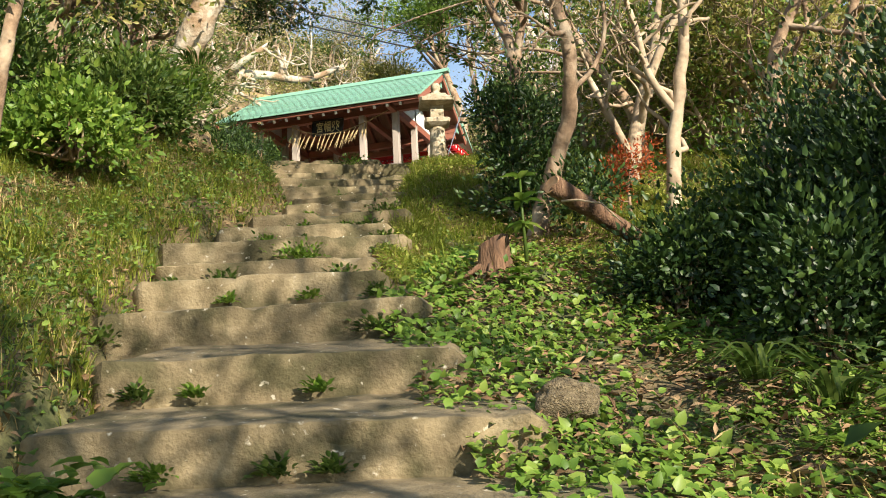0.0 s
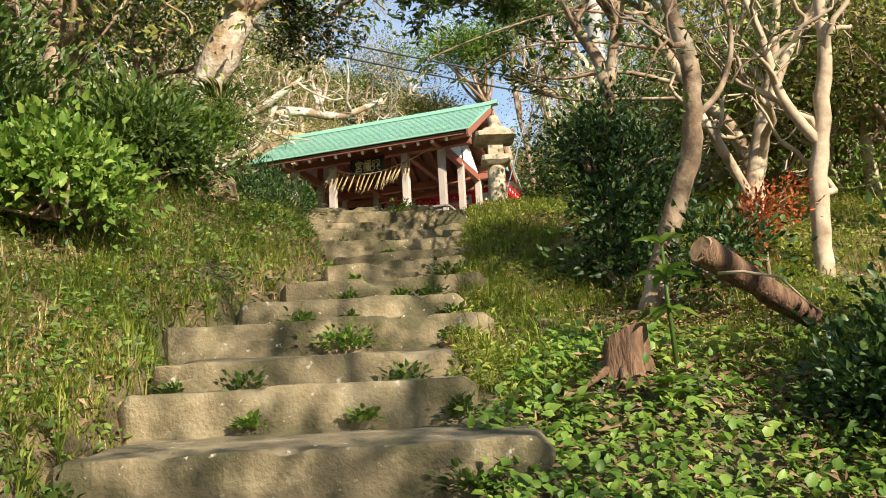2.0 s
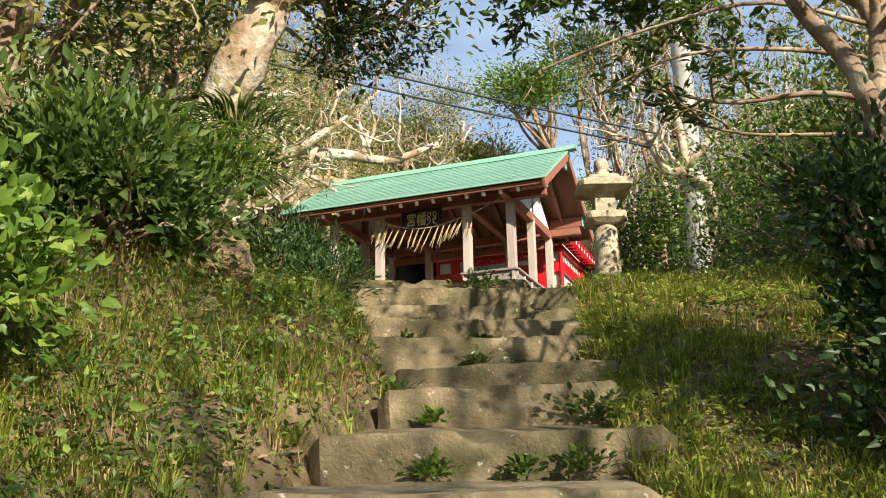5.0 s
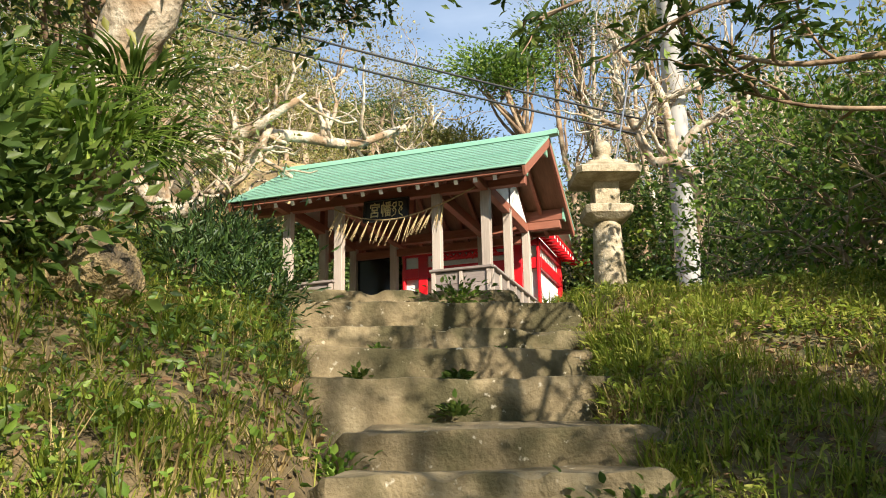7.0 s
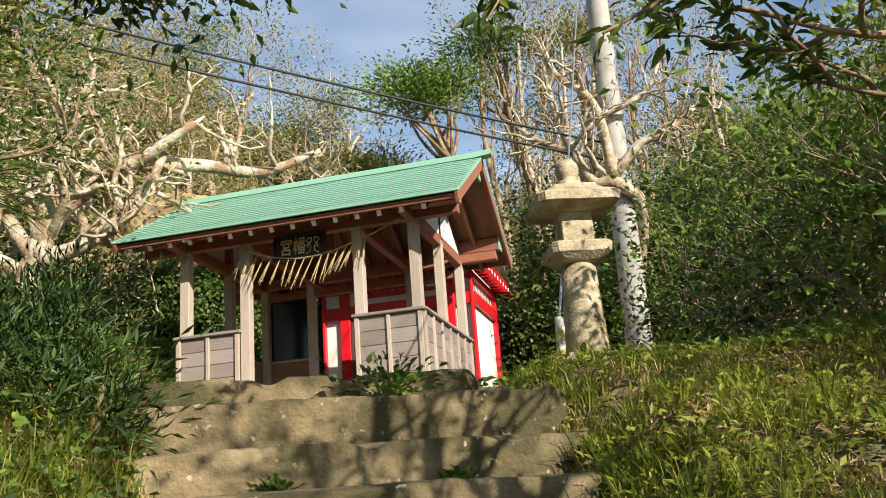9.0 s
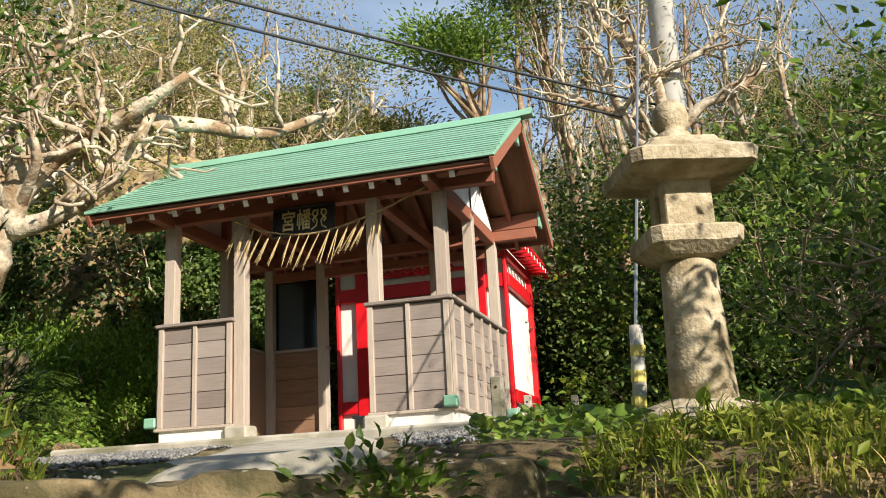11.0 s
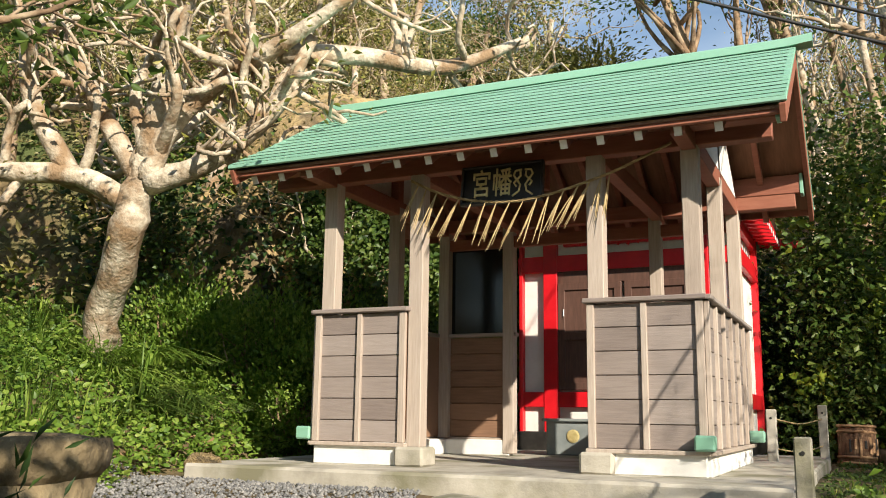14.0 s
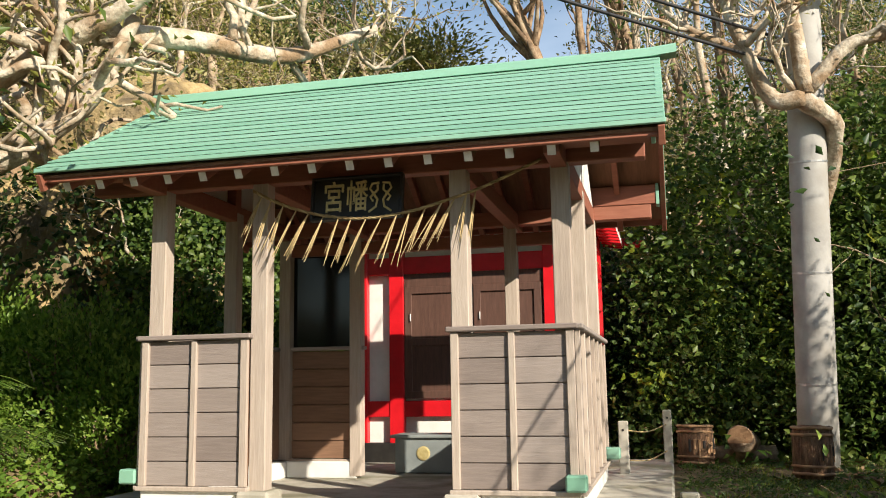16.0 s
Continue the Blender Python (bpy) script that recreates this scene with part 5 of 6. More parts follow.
def strap_plant(name, label, at, count, length, width, seed, mat, spread=0.16, lift=0.9):
    """A clump of long arching strap leaves."""
    rng = np.random.default_rng(seed)
    ob = thing(name, at, label, "plant")
    vs, ts = [], []
    for k in range(count):
        a, ln = rng.uniform(0, 6.283), length * rng.uniform(0.6, 1.1)
        o = np.array((math.cos(a), math.sin(a), 0))
        s = np.array((-o[1], o[0], 0)) * width / 2
        p0 = np.array(at) + o * rng.uniform(0, spread) * 0.5
        up = lift * rng.uniform(0.7, 1.1)
        for i in range(6):
            q = i / 5
            p = p0 + o * ln * (0.15 * q + 0.62 * q * q) + np.array((0, 0, ln * (up * q - 0.95 * q * q * up * rng.uniform(0.95, 1.05))))
            w = (1 - q ** 3) * (0.6 + 0.4 * min(1, q * 4)) + 0.02
            vs += [p - s * w, p + s * w + np.array((0, 0, 0.002))]
        b = k * 12
        for i in range(5):
            ts += [(b + 2 * i, b + 2 * i + 1, b + 2 * i + 3), (b + 2 * i, b + 2 * i + 3, b + 2 * i + 2)]
    tri_mesh("leaves", np.array(vs), np.array(ts), mat, ob)
    return ob


for at, sd in (((0.15, 3.75, 1.15), 1), ((0.4, 3.6, 1.05), 2), ((0.75, 3.3, 0.95), 3)):
    strap_plant("strap_leaf_plant", "clump of long arching strap leaves", at, 46, 0.62, 0.022, sd, M_LEAF)
for i, at in enumerate(((-5.1, 7.6, 4.5), (-4.9, 7.9, 4.7), (-5.4, 7.3, 4.6), (-5.0, 8.2, 4.5), (-4.75, 7.5, 4.25))):
    strap_plant("hanging_bamboo_grass", "tuft of long drooping bamboo grass on the bank", at, 130, 0.6, 0.016, 20 + i, M_LEAF if i % 2 else M_LEAF_LIT, spread=0.5, lift=0.7)

# ---- hillside woods ----
protos = []
for k, (sd, bark, leaf, per) in enumerate(((201, M_BARK_PALE, M_LEAF_TAN, 9), (202, M_BARK_GREY, M_LEAF_OLIVE, 9), (203, M_BARK_GREY, M_LEAF, 11), (204, M_BARK_PALE, M_LEAF_TAN, 6), (205, M_BARK, M_LEAF, 15))):
    r = np.random.default_rng(sd)
    trunk = [(0, 0, -0.2)] + [(r.normal(0, 0.2) * q + 0.25 * q, r.normal(0, 0.2) * q - 0.3 * q, 2.3 * q) for q in (0.3, 0.6, 1.0)]
    protos.append(tree("hill_scrub_tree", ("windswept pale scrub tree with sparse olive leaves", "grey twiggy scrub tree with olive leaves", "grey-barked scrub tree with green leaves", "bare pale twisted scrub tree", "dense green scrub tree on the hillside")[k],
                       trunk, (0.11, 0.09, 0.07, 0.05), sd, bark, leaf, limb=1.35, depth=4, kids=3, per=per, radius=0.17, size=0.085, width=0.5, wiggle=0.36, start=0.2, count=6, bias=(0, -0.15, 0.25), r_limb=0.6))
rng = np.random.default_rng(77)
spots = []
for gx0 in np.arange(-20, 9, 1.5):
    for gy0 in np.arange(0.9, 9.5, 1.9):
        x = gx0 + rng.uniform(-0.6, 0.6)
        y = float(np.interp(x, HILL_X, HILL_Y)) + gy0 + rng.uniform(-0.6, 0.6)
        if not (-9.4 < x < -6.6 and gy0 > 3.0):
            spots.append((x, y))
first = [True] * len(protos)
for x, y in spots:
    k = int(rng.choice(5, p=(0.33, 0.22, 0.12, 0.27, 0.06))) if x < -3 else int(rng.choice(5, p=(0.1, 0.2, 0.3, 0.12, 0.28) if x < 0.5 else (0.28, 0.26, 0.14, 0.24, 0.08)))
    m = pose(x, y, float(ground_z(x, y)), rng.uniform(-6, 6), rng.uniform(-6, 6), rng.uniform(0, 360)) @ Matrix.Scale(rng.uniform(0.82, 1.2) if x < -9.5 else rng.uniform(0.66, 0.98), 4)
    if first[k]:
        protos[k].matrix_basis, first[k] = m, False
    else:
        copy_thing(protos[k], m)
for k, p in enumerate(protos):
    tagged(p, group="scrub trees on the hillside")
    if first[k]:
        p.matrix_basis = pose(-14 + k * 4, 26, float(ground_z(-14 + k * 4, 26)))


def cover(name, label, seed, n, region, size, width, mat, flat=0.7, height=0.05, keep=None, broad=False, lift=0.5, category="ground cover"):
    """Low leaves strewn over a stretch of the ground."""
    rng = np.random.default_rng(seed)
    x, y = rng.uniform(region[0], region[1], n), rng.uniform(region[2], region[3], n)
    ok = (waves(x * 1.7 + seed, y * 1.7) + rng.normal(0, 0.35, n) > -0.25)
    if keep is not None:
        ok &= keep(x, y)
    x, y = x[ok], y[ok]
    z = ground_z(x, y) + rng.uniform(0.0, 1.0, len(x)) * height
    way = rng.normal(0, 1, (len(x), 3)) * (1, 1, 0.3) + (0, 0, lift)
    v, t = (broad_leaf_mesh if broad else leaf_mesh)(rng, np.stack((x, y, z), 1), way, size * rng.uniform(0.5, 1.35, len(x)), width, flat, face=np.array((0.42, -0.34, 0.8)))
    return tagged(tri_mesh(name, v, t, mat), label, category, kind="stuff")


def turf(name, label, seed, n, region, height, width, mat, keep=None, lean=0.7, bare=-0.1, tuft=12):
    """Grass in tufts: blades that fan out from common roots, thicker in some places than others."""
    rng = np.random.default_rng(seed)
    m = n // tuft
    x, y = rng.uniform(region[0], region[1], m), rng.uniform(region[2], region[3], m)
    edge = np.minimum(np.minimum(x - region[0], region[1] - x), np.minimum(y - region[2], region[3] - y))
    ok = (waves(x * 2.3 + seed, y * 2.3) + 0.8 * waves(x * 7.1, y * 7.1 + seed) + rng.normal(0, 0.25, m) > bare) & (edge > rng.uniform(0, 0.8, m))
    x, y = x[ok], y[ok]
    size = np.clip(0.8 + 0.5 * waves(x * 5.3 + seed, y * 5.3) + rng.normal(0, 0.35, len(x)), 0.35, 2.2)
    x, y, size = np.repeat(x, tuft), np.repeat(y, tuft), np.repeat(size, tuft)
    a, r = rng.uniform(0, 2 * math.pi, len(x)), np.abs(rng.normal(0, 0.028, len(x))) * size
    way = np.stack((np.cos(a), np.sin(a), np.zeros(len(a))), 1) + rng.normal(0, 0.3, (len(a), 3)) * (1, 1, 0)
    x, y = x + np.cos(a) * r, y + np.sin(a) * r
    if keep is not None:
        ok = keep(x, y)
        x, y, size, way = x[ok], y[ok], size[ok], way[ok]
    v, t = blade_mesh(rng, np.stack((x, y, ground_z(x, y) - 0.01), 1), height * size * rng.uniform(0.5, 1.35, len(x)), width * rng.uniform(0.6, 1.3, len(x)), lean, way)
    return tagged(tri_mesh(name, v, t, mat), label, "grass", kind="stuff")


left_of = lambda x, y: x < np.interp(y, STAIR_Y, STAIR_L) + 0.1 + 0.09 * waves(x * 3.0, y * 4.0)
right_of = lambda x, y: x > np.interp(y, STAIR_Y, STAIR_R) - 0.04
no_court = lambda x, y: ~((y > 10.8) & (x > np.interp(y, STAIR_Y, STAIR_L)) & (x < -4.3))
hill = lambda x, y: y > np.interp(x, HILL_X, HILL_Y) - 0.9
turf("bank_grass", "rough green grass tufts on the bank", 301, 220000, (-6.6, -1.7, 0.6, 11.8), 0.105, 0.006, M_GRASS, left_of, bare=-0.1, lean=1.4)
turf("dry_grass", "dry straw-coloured grass on the bank", 302, 120000, (-6.4, -1.7, 0.6, 11.5), 0.09, 0.005, M_DRY, left_of, lean=1.6, bare=-0.1)
turf("bank_grass", "longer green grass close to the steps", 305, 50000, (-5.4, -2.0, 2.0, 9.8), 0.125, 0.0065, M_GRASS, left_of, bare=0.35, lean=1.3, tuft=18)
turf("dry_grass", "bleached dead grass stalks close to the steps", 306, 36000, (-5.4, -2.0, 2.0, 9.8), 0.12, 0.0045, M_DRY, left_of, bare=0.35, lean=1.3)
turf("slope_grass", "short green grass tufts beside the steps", 303, 240000, (-3.8, 1.6, 4.8, 12.4), 0.085, 0.006, M_GRASS, lambda x, y: right_of(x, y) & no_court(x, y), lean=1.4, bare=-0.05)
turf("slope_grass", "taller grass stalks beside the steps", 307, 26000, (-3.8, 1.6, 5.4, 12.4), 0.14, 0.006, M_GRASS, lambda x, y: right_of(x, y) & no_court(x, y), lean=1.1, bare=0.3)
turf("slope_dry_grass", "dry grass beside the steps", 304, 100000, (-3.8, 1.4, 4.8, 12.2), 0.08, 0.005, M_DRY, lambda x, y: right_of(x, y) & no_court(x, y), lean=1.6, bare=0.0)
cover("creeping_plants", "low creeping green leaves over the slope", 311, 34000, (-1.7, 2.2, 1.0, 6.2), 0.045, 0.75, M_LEAF_LIT, keep=right_of, broad=True, height=0.1, flat=0.85)
cover("creeping_plants", "low creeping green leaves over the slope", 312, 9000, (-1.9, 2.2, 1.0, 7.4), 0.036, 0.7, M_LEAF, keep=right_of, broad=True, height=0.06)
cover("leaf_litter", "dry fallen leaves and twigs on the earth", 313, 20000, (-1.6, 2.6, 0.8, 7.0), 0.06, 0.3, M_LITTER, keep=right_of, height=0.09, lift=0.0)
cover("leaf_litter", "dry fallen leaves on the bank", 314, 14000, (-6, -2, 1.2, 10.5), 0.055, 0.4, M_LITTER, keep=left_of, height=0.02, lift=0.0)
cover("bank_weeds", "low green weeds in the grass", 315, 34000, (-6.6, -2, 1.2, 11), 0.042, 0.5, M_LEAF, keep=left_of, height=0.1)
cover("bank_weeds", "bright green leafy weeds in the grass", 325, 26000, (-6.6, -2, 1.2, 11), 0.036, 0.5, M_LEAF_LIT, keep=left_of, height=0.12, broad=True)
cover("forecourt_weeds", "bright weeds round the lantern", 316, 7000, (-4.6, -1.4, 10.6, 16), 0.065, 0.7, M_LEAF_LIT, keep=lambda x, y: x > np.interp(y, (10.4, 11, 12, 16), (-3.6, -4.0, -4.35, -4.5)), broad=True, height=0.1)
cover("court_bank_plants", "leafy plants covering the bank by the pavilion", 317, 34000, (-13, -8.2, 11, 19), 0.058, 0.62, M_LEAF_LIT, keep=lambda x, y: x < np.interp(y, STAIR_Y, STAIR_L) + 0.1, broad=True, height=0.22)
turf("court_bank_grass", "long arching grass on the bank by the pavilion", 318, 9000, (-13, -9.0, 12, 18), 0.4, 0.013, M_LEAF_LIT, lambda x, y: x < np.interp(y, STAIR_Y, STAIR_L) - 0.5, lean=1.0)
cover("hill_undergrowth", "dense ivy and undergrowth on the hillside", 319, 60000, (-20, 9, 13, 33), 0.13, 0.65, M_LEAF, keep=hill, height=0.45)
cover("hill_undergrowth", "dry tan scrub on the hillside", 321, 60000, (-20, 9, 13, 33), 0.13, 0.5, M_LEAF_TAN, keep=lambda x, y: hill(x, y) & ((x < -6) | (x > 0.5)), height=0.7)
cover("hill_undergrowth", "olive undergrowth on the hillside", 320, 40000, (-20, 9, 13, 33), 0.13, 0.5, M_LEAF_OLIVE, keep=hill, height=0.7)
# plants in shade, brightened by the sunlit leaf colour
cover("court_bank_plants", "leafy plants in shade on the bank, given the sunlit leaf colour", 322, 26000, (-13, -8.2, 11, 19), 0.06, 0.62, M_LEAF_LIT, keep=lambda x, y: x < np.interp(y, STAIR_Y, STAIR_L) + 0.05, broad=True, height=0.3)
cover("slope_weeds", "small green weeds among the grass beside the steps", 323, 64000, (-3.6, 1.4, 5.0, 12.2), 0.04, 0.42, M_GRASS, keep=lambda x, y: right_of(x, y) & no_court(x, y), height=0.07, flat=0.85)
cover("slope_litter", "dry leaves in the grass beside the steps", 324, 28000, (-3.6, 1.2, 5.0, 12.0), 0.045, 0.35, M_LITTER, keep=lambda x, y: right_of(x, y) & no_court(x, y), height=0.03, lift=0.0)
for k, (x, y, r) in enumerate(((-4.62, 8.5, 0.17), (-5.1, 9.05, 0.2), (-5.5, 9.6, 0.2), (-5.9, 10.4, 0.22), (-4.95, 8.4, 0.2), (-5.3, 9.0, 0.22))):
    shrub("feathery_bank_plant", "feathery dark green plants overhanging the steps", (x, y, float(ground_z(x, y))), (r, r, r * 1.3), 330 + k, M_LEAF_DARK, clumps=24, per=50, size=0.06, width=0.2, clump_r=0.09, stems=4)
cover("yard_weeds", "low shaded grass and moss by the woods", 340, 12000, (-4.7, -1.5, 15.5, 22), 0.05, 0.4, M_LEAF, keep=lambda x, y: x > -4.72, height=0.05)
turf("yard_grass", "short shaded grass by the woods", 341, 26000, (-4.7, -1.2, 14.5, 22), 0.05, 0.006, M_GRASS, keep=lambda x, y: x > -4.72)

# unseen trees added at the foot of the slope to throw shade on the steps
for k, (x, y, sd, hgt) in enumerate(((2.4, -0.6, 501, 4.2), (2.9, -2.4, 502, 5.4), (4.1, -1.5, 503, 6.0), (4.3, 1.3, 505, 9.2), (5.6, 2.0, 506, 8.8), (3.7, -2.2, 507, 7.8), (4.6, -0.5, 508, 9.6), (5.2, 0.8, 509, 10.6))):
    z0 = float(ground_z(x, y)) - 0.1
    tree("slope_tree", "slim unseen tree added to shade the steps and bank", [(x, y, z0), (x - 0.1, y + 0.1, z0 + hgt * 0.3), (x + 0.15, y, z0 + hgt * 0.6), (x, y + 0.1, z0 + hgt)], (0.08, 0.065, 0.05, 0.03), sd, M_BARK, M_LEAF,
         limb=1.2, depth=3, kids=2, per=(18, 26, 20, 26, 5, 26, 18, 9)[k], radius=0.19, size=0.09, start=0.7, count=8, bias=(0, 0, 0.1), wiggle=0.3)

# trees on the skyline behind the pavilion and round the pole
tree("forked_tree", "pale forked tree whose limbs wrap round the pole", [(-3.2, 21.4, 4.4), (-3.15, 21.0, 6.4), (-2.9, 20.5, 7.5), (-2.92, 20.0, 7.95), (-3.23, 19.7, 8.2)], (0.12, 0.1, 0.1, 0.1, 0.1), 601, M_BARK_PALE, M_LEAF_OLIVE,
     limb=0.9, depth=3, kids=3, per=2, radius=0.15, size=0.07, start=0.9, count=3, wiggle=0.36, spread=0.8, bias=(0, -0.1, 0.4),
     extra=([[(-3.23, 19.7, 8.2), (-3.54, 19.7, 8.22), (-3.77, 19.65, 8.71), (-3.95, 19.6, 9.23), (-4.05, 19.6, 9.8), (-4.1, 19.5, 10.4)], (0.1, 0.09, 0.075, 0.065, 0.05, 0.03)],
            [[(-3.77, 19.65, 8.71), (-4.09, 19.6, 8.88), (-4.41, 19.6, 9.09), (-4.7, 19.6, 9.4)], (0.06, 0.055, 0.045, 0.03)],
            [[(-3.21, 19.7, 8.25), (-3.3, 19.65, 9.18), (-3.47, 19.6, 9.67), (-3.84, 19.6, 10.02), (-4.2, 19.5, 10.6)], (0.09, 0.075, 0.06, 0.05, 0.03)],
            [[(-3.17, 19.72, 8.3), (-2.75, 19.7, 8.74), (-2.32, 19.7, 8.84), (-1.85, 19.7, 9.2)], (0.08, 0.07, 0.06, 0.035)],
            [[(-3.32, 19.65, 9.29), (-2.86, 19.6, 9.4), (-2.51, 19.6, 9.6), (-2.2, 19.6, 10.2)], (0.055, 0.05, 0.04, 0.025)]))
hz = lambda x, y: float(ground_z(x, y)) - 0.2
def cloud_pine(trunk, radii, centre, size, clumps, leaf, seed, per=300):
    """A windswept pine: bent bare limbs that end in flat cushions of small leaves."""
    rng = np.random.default_rng(seed)
    ob = thing("hill_pine", trunk[0], "windswept pine with flat leafy cushions on the skyline", "tree")
    ln = spline(trunk, 20)
    rad = np.interp(np.linspace(0, 1, 20), np.linspace(0, 1, len(radii)), radii)
    limbs, vs = [(ln, rad)], []
    for k in range(clumps):
        c = np.array(centre) + unit(rng.normal(0, 1, 3)) * rng.uniform(0.25, 1.0) * np.array(size)
        i = int(rng.integers(8, 19))
        limbs.append((spline([ln[i], ln[i] * 0.5 + c * 0.5 + rng.normal(0, 0.15, 3) - (0, 0, 0.15), c - (0, 0, 0.1)], 9), np.linspace(rad[i] * 0.55, 0.012, 9)))
        r = rng.uniform(0.26, 0.5)
        off = rng.normal(0, 1, (per, 3)) * (r, r, r * 0.4)
        way = off * (1, 1, 0.4) + rng.normal(0, 0.15, off.shape) + (0, 0, 0.2)
        vs.append(leaf_mesh(rng, c + off, way, 0.11 * rng.uniform(0.6, 1.3, per), 0.4, 0.6, face=np.array((0.4, -0.5, 0.7))))
    limbs_shape(limbs).made("trunk", M_BARK, ob, smooth=True)
    v, t = joined(vs)
    tri_mesh("crown", v, t, leaf, ob)


cloud_pine([(-6.2, 23.4, hz(-6.2, 23.4)), (-6.1, 23.3, 8.6), (-6.5, 23.2, 10.2), (-6.9, 23.0, 11.4), (-7.1, 23.0, 12.1)], (0.15, 0.13, 0.1, 0.07, 0.03), (-7.0, 23.0, 12.0), (1.2, 0.7, 0.6), 20, M_LEAF_LIT, 602)
cloud_pine([(-5.0, 23.8, hz(-5.0, 23.8)), (-5.0, 23.7, 9.4), (-5.3, 23.6, 11.4), (-5.6, 23.5, 13.2)], (0.13, 0.11, 0.08, 0.03), (-5.7, 23.5, 13.0), (0.9, 0.6, 0.7), 13, M_LEAF, 604, 220)
cloud_pine([(-8.6, 24.6, hz(-8.6, 24.6)), (-8.6, 24.5, 9.0), (-8.7, 24.3, 10.2), (-8.8, 24.2, 11.0)], (0.12, 0.1, 0.08, 0.03), (-8.6, 24.2, 10.7), (0.9, 0.6, 0.5), 12, M_LEAF_OLIVE, 603, 240)
cloud_pine([(-3.6, 24.0, hz(-3.6, 24.0)), (-3.7, 24.0, 9.8), (-3.8, 24.0, 12.0), (-3.9, 24.0, 13.6)], (0.12, 0.1, 0.07, 0.03), (-3.9, 24.0, 13.2), (0.7, 0.6, 0.8), 11, M_LEAF_OLIVE, 605, 200)
for k, (x, y, top) in enumerate(((-5.75, 23.4, 13.0), (-5.3, 24.0, 13.4), (-4.9, 23.2, 12.8), (-4.5, 23.8, 13.3), (-4.0, 23.0, 12.4), (-3.4, 23.6, 12.9), (-2.7, 23.0, 12.0), (-2.0, 23.4, 12.4), (-1.2, 22.6, 11.6))):
    z0 = hz(x, y)
    tree("tall_thin_tree", "tall pale thin-stemmed tree with an olive top", [(x + 0.3, y, z0), (x + 0.2, y, z0 * 0.6 + top * 0.4), (x - 0.1, y, z0 * 0.3 + top * 0.7), (x, y - 0.1, top)], (0.09, 0.075, 0.055, 0.02), 610 + k, M_BARK_PALE if k % 3 else M_BARK, M_LEAF_OLIVE if k % 2 else M_LEAF,
         limb=1.25, depth=3, kids=3, per=4, radius=0.15, size=0.085, start=0.38, count=8, spread=0.4, wiggle=0.2, lift=0.22, bias=(0, 0, 0.45), r_limb=0.6)

# woods that close the place on both sides
rng = np.random.default_rng(88)
for x, y in [(xx + rng.uniform(-0.7, 0.7), yy + rng.uniform(-0.7, 0.7)) for xx, yy in
             [(-8.5, 3), (-10, 5), (-9.5, 7.5), (-11.5, 9.5), (-11, 12), (-13, 7), (-13.5, 11), (-13.5, 14), (-8, 0), (-10.5, 2), (-15.5, 9), (-15.5, 13), (-6.8, 1.5), (-6.2, -1), (3, 13.5), (1.2, 14.5), (0.3, 17.2), (1.4, 15.6), (2.8, 18.6), (3.4, 17.0), (1.8, 20.4), (5, 14), (7.5, 13), (9, 11)]]:
    k = int(rng.choice(5, p=(0.1, 0.2, 0.3, 0.1, 0.3) if x < 0.6 else (0.35, 0.25, 0.1, 0.3, 0.0)))
    copy_thing(protos[k], pose(x, y, float(ground_z(x, y)), rng.uniform(-6, 6), rng.uniform(-6, 6), rng.uniform(0, 360)) @ Matrix.Scale(rng.uniform(0.8, 1.2), 4))

# ---- rocks, logs, stump ----
def boulder(name, label, at, size, seed, mat, category="rock", rz=0):
    bm = bmesh.new()
    bmesh.ops.create_icosphere(bm, subdivisions=4, radius=1.0)
    for v in bm.verts:
        p = v.co.copy()
        q = noise.noise(p * 1.3 + Vector((seed, 0, 0))) * 0.28 + noise.noise(p * 3.1 + Vector((seed, 5, 0))) * 0.12 + noise.noise(p * 8.0) * 0.04
        v.co = Vector([math.copysign(abs(c) ** 0.75, c) for c in p]) * (1 + q)
    me = bpy.data.meshes.new(name)
    bm.to_mesh(me)
    bm.free()
    me.materials.append(mat)
    me.polygons.foreach_set("use_smooth", [True] * len(me.polygons))
    ob = new(name, me)
    ob.matrix_basis = pose(*at, 0, 0, rz) @ Matrix.Diagonal((*size, 1))
    return tagged(ob, label, category)


boulder("boulder", "brown weathered boulder half buried in creepers", (-0.52, 3.2, 1.1), (0.11, 0.09, 0.075), 1.0, M_ROCK)
boulder("boulder", "rounded brown boulder on the grassy bank", (-4.72, 7.5, 3.74), (0.19, 0.17, 0.165), 2.0, M_CLIFF)
for at, s, sd in (((-10.5, 19.0, 6.6), (0.9, 0.6, 1.5), 5.0), ((-11.7, 18.6, 6.0), (1.0, 0.7, 1.5), 6.0), ((-10.6, 18.9, 8.0), (1.0, 0.6, 0.8), 8.0)):
    boulder("cliff_rock", "yellow-brown weathered cliff outcrop behind the tree", at, s, sd, M_CLIFF, "rock face")
boulder("field_stone", "small tan stone in the weeds", (-9.0, 15.0, 4.42), (0.15, 0.1, 0.08), 9.0, M_CLIFF)
basin = thing("stone_basin", (-6.8, 11.35, 4.2), "worn brown stone water basin beside the path", "stone basin")
Shape().rings([(0.17, 4.05), (0.185, 4.22), (0.2, 4.4), (0.24, 4.58)], 28, 0.35, pose(-6.77, 11.35, 0.035)).rough(0.02, 4).made("basin_body", M_ROCK, basin, smooth=True)
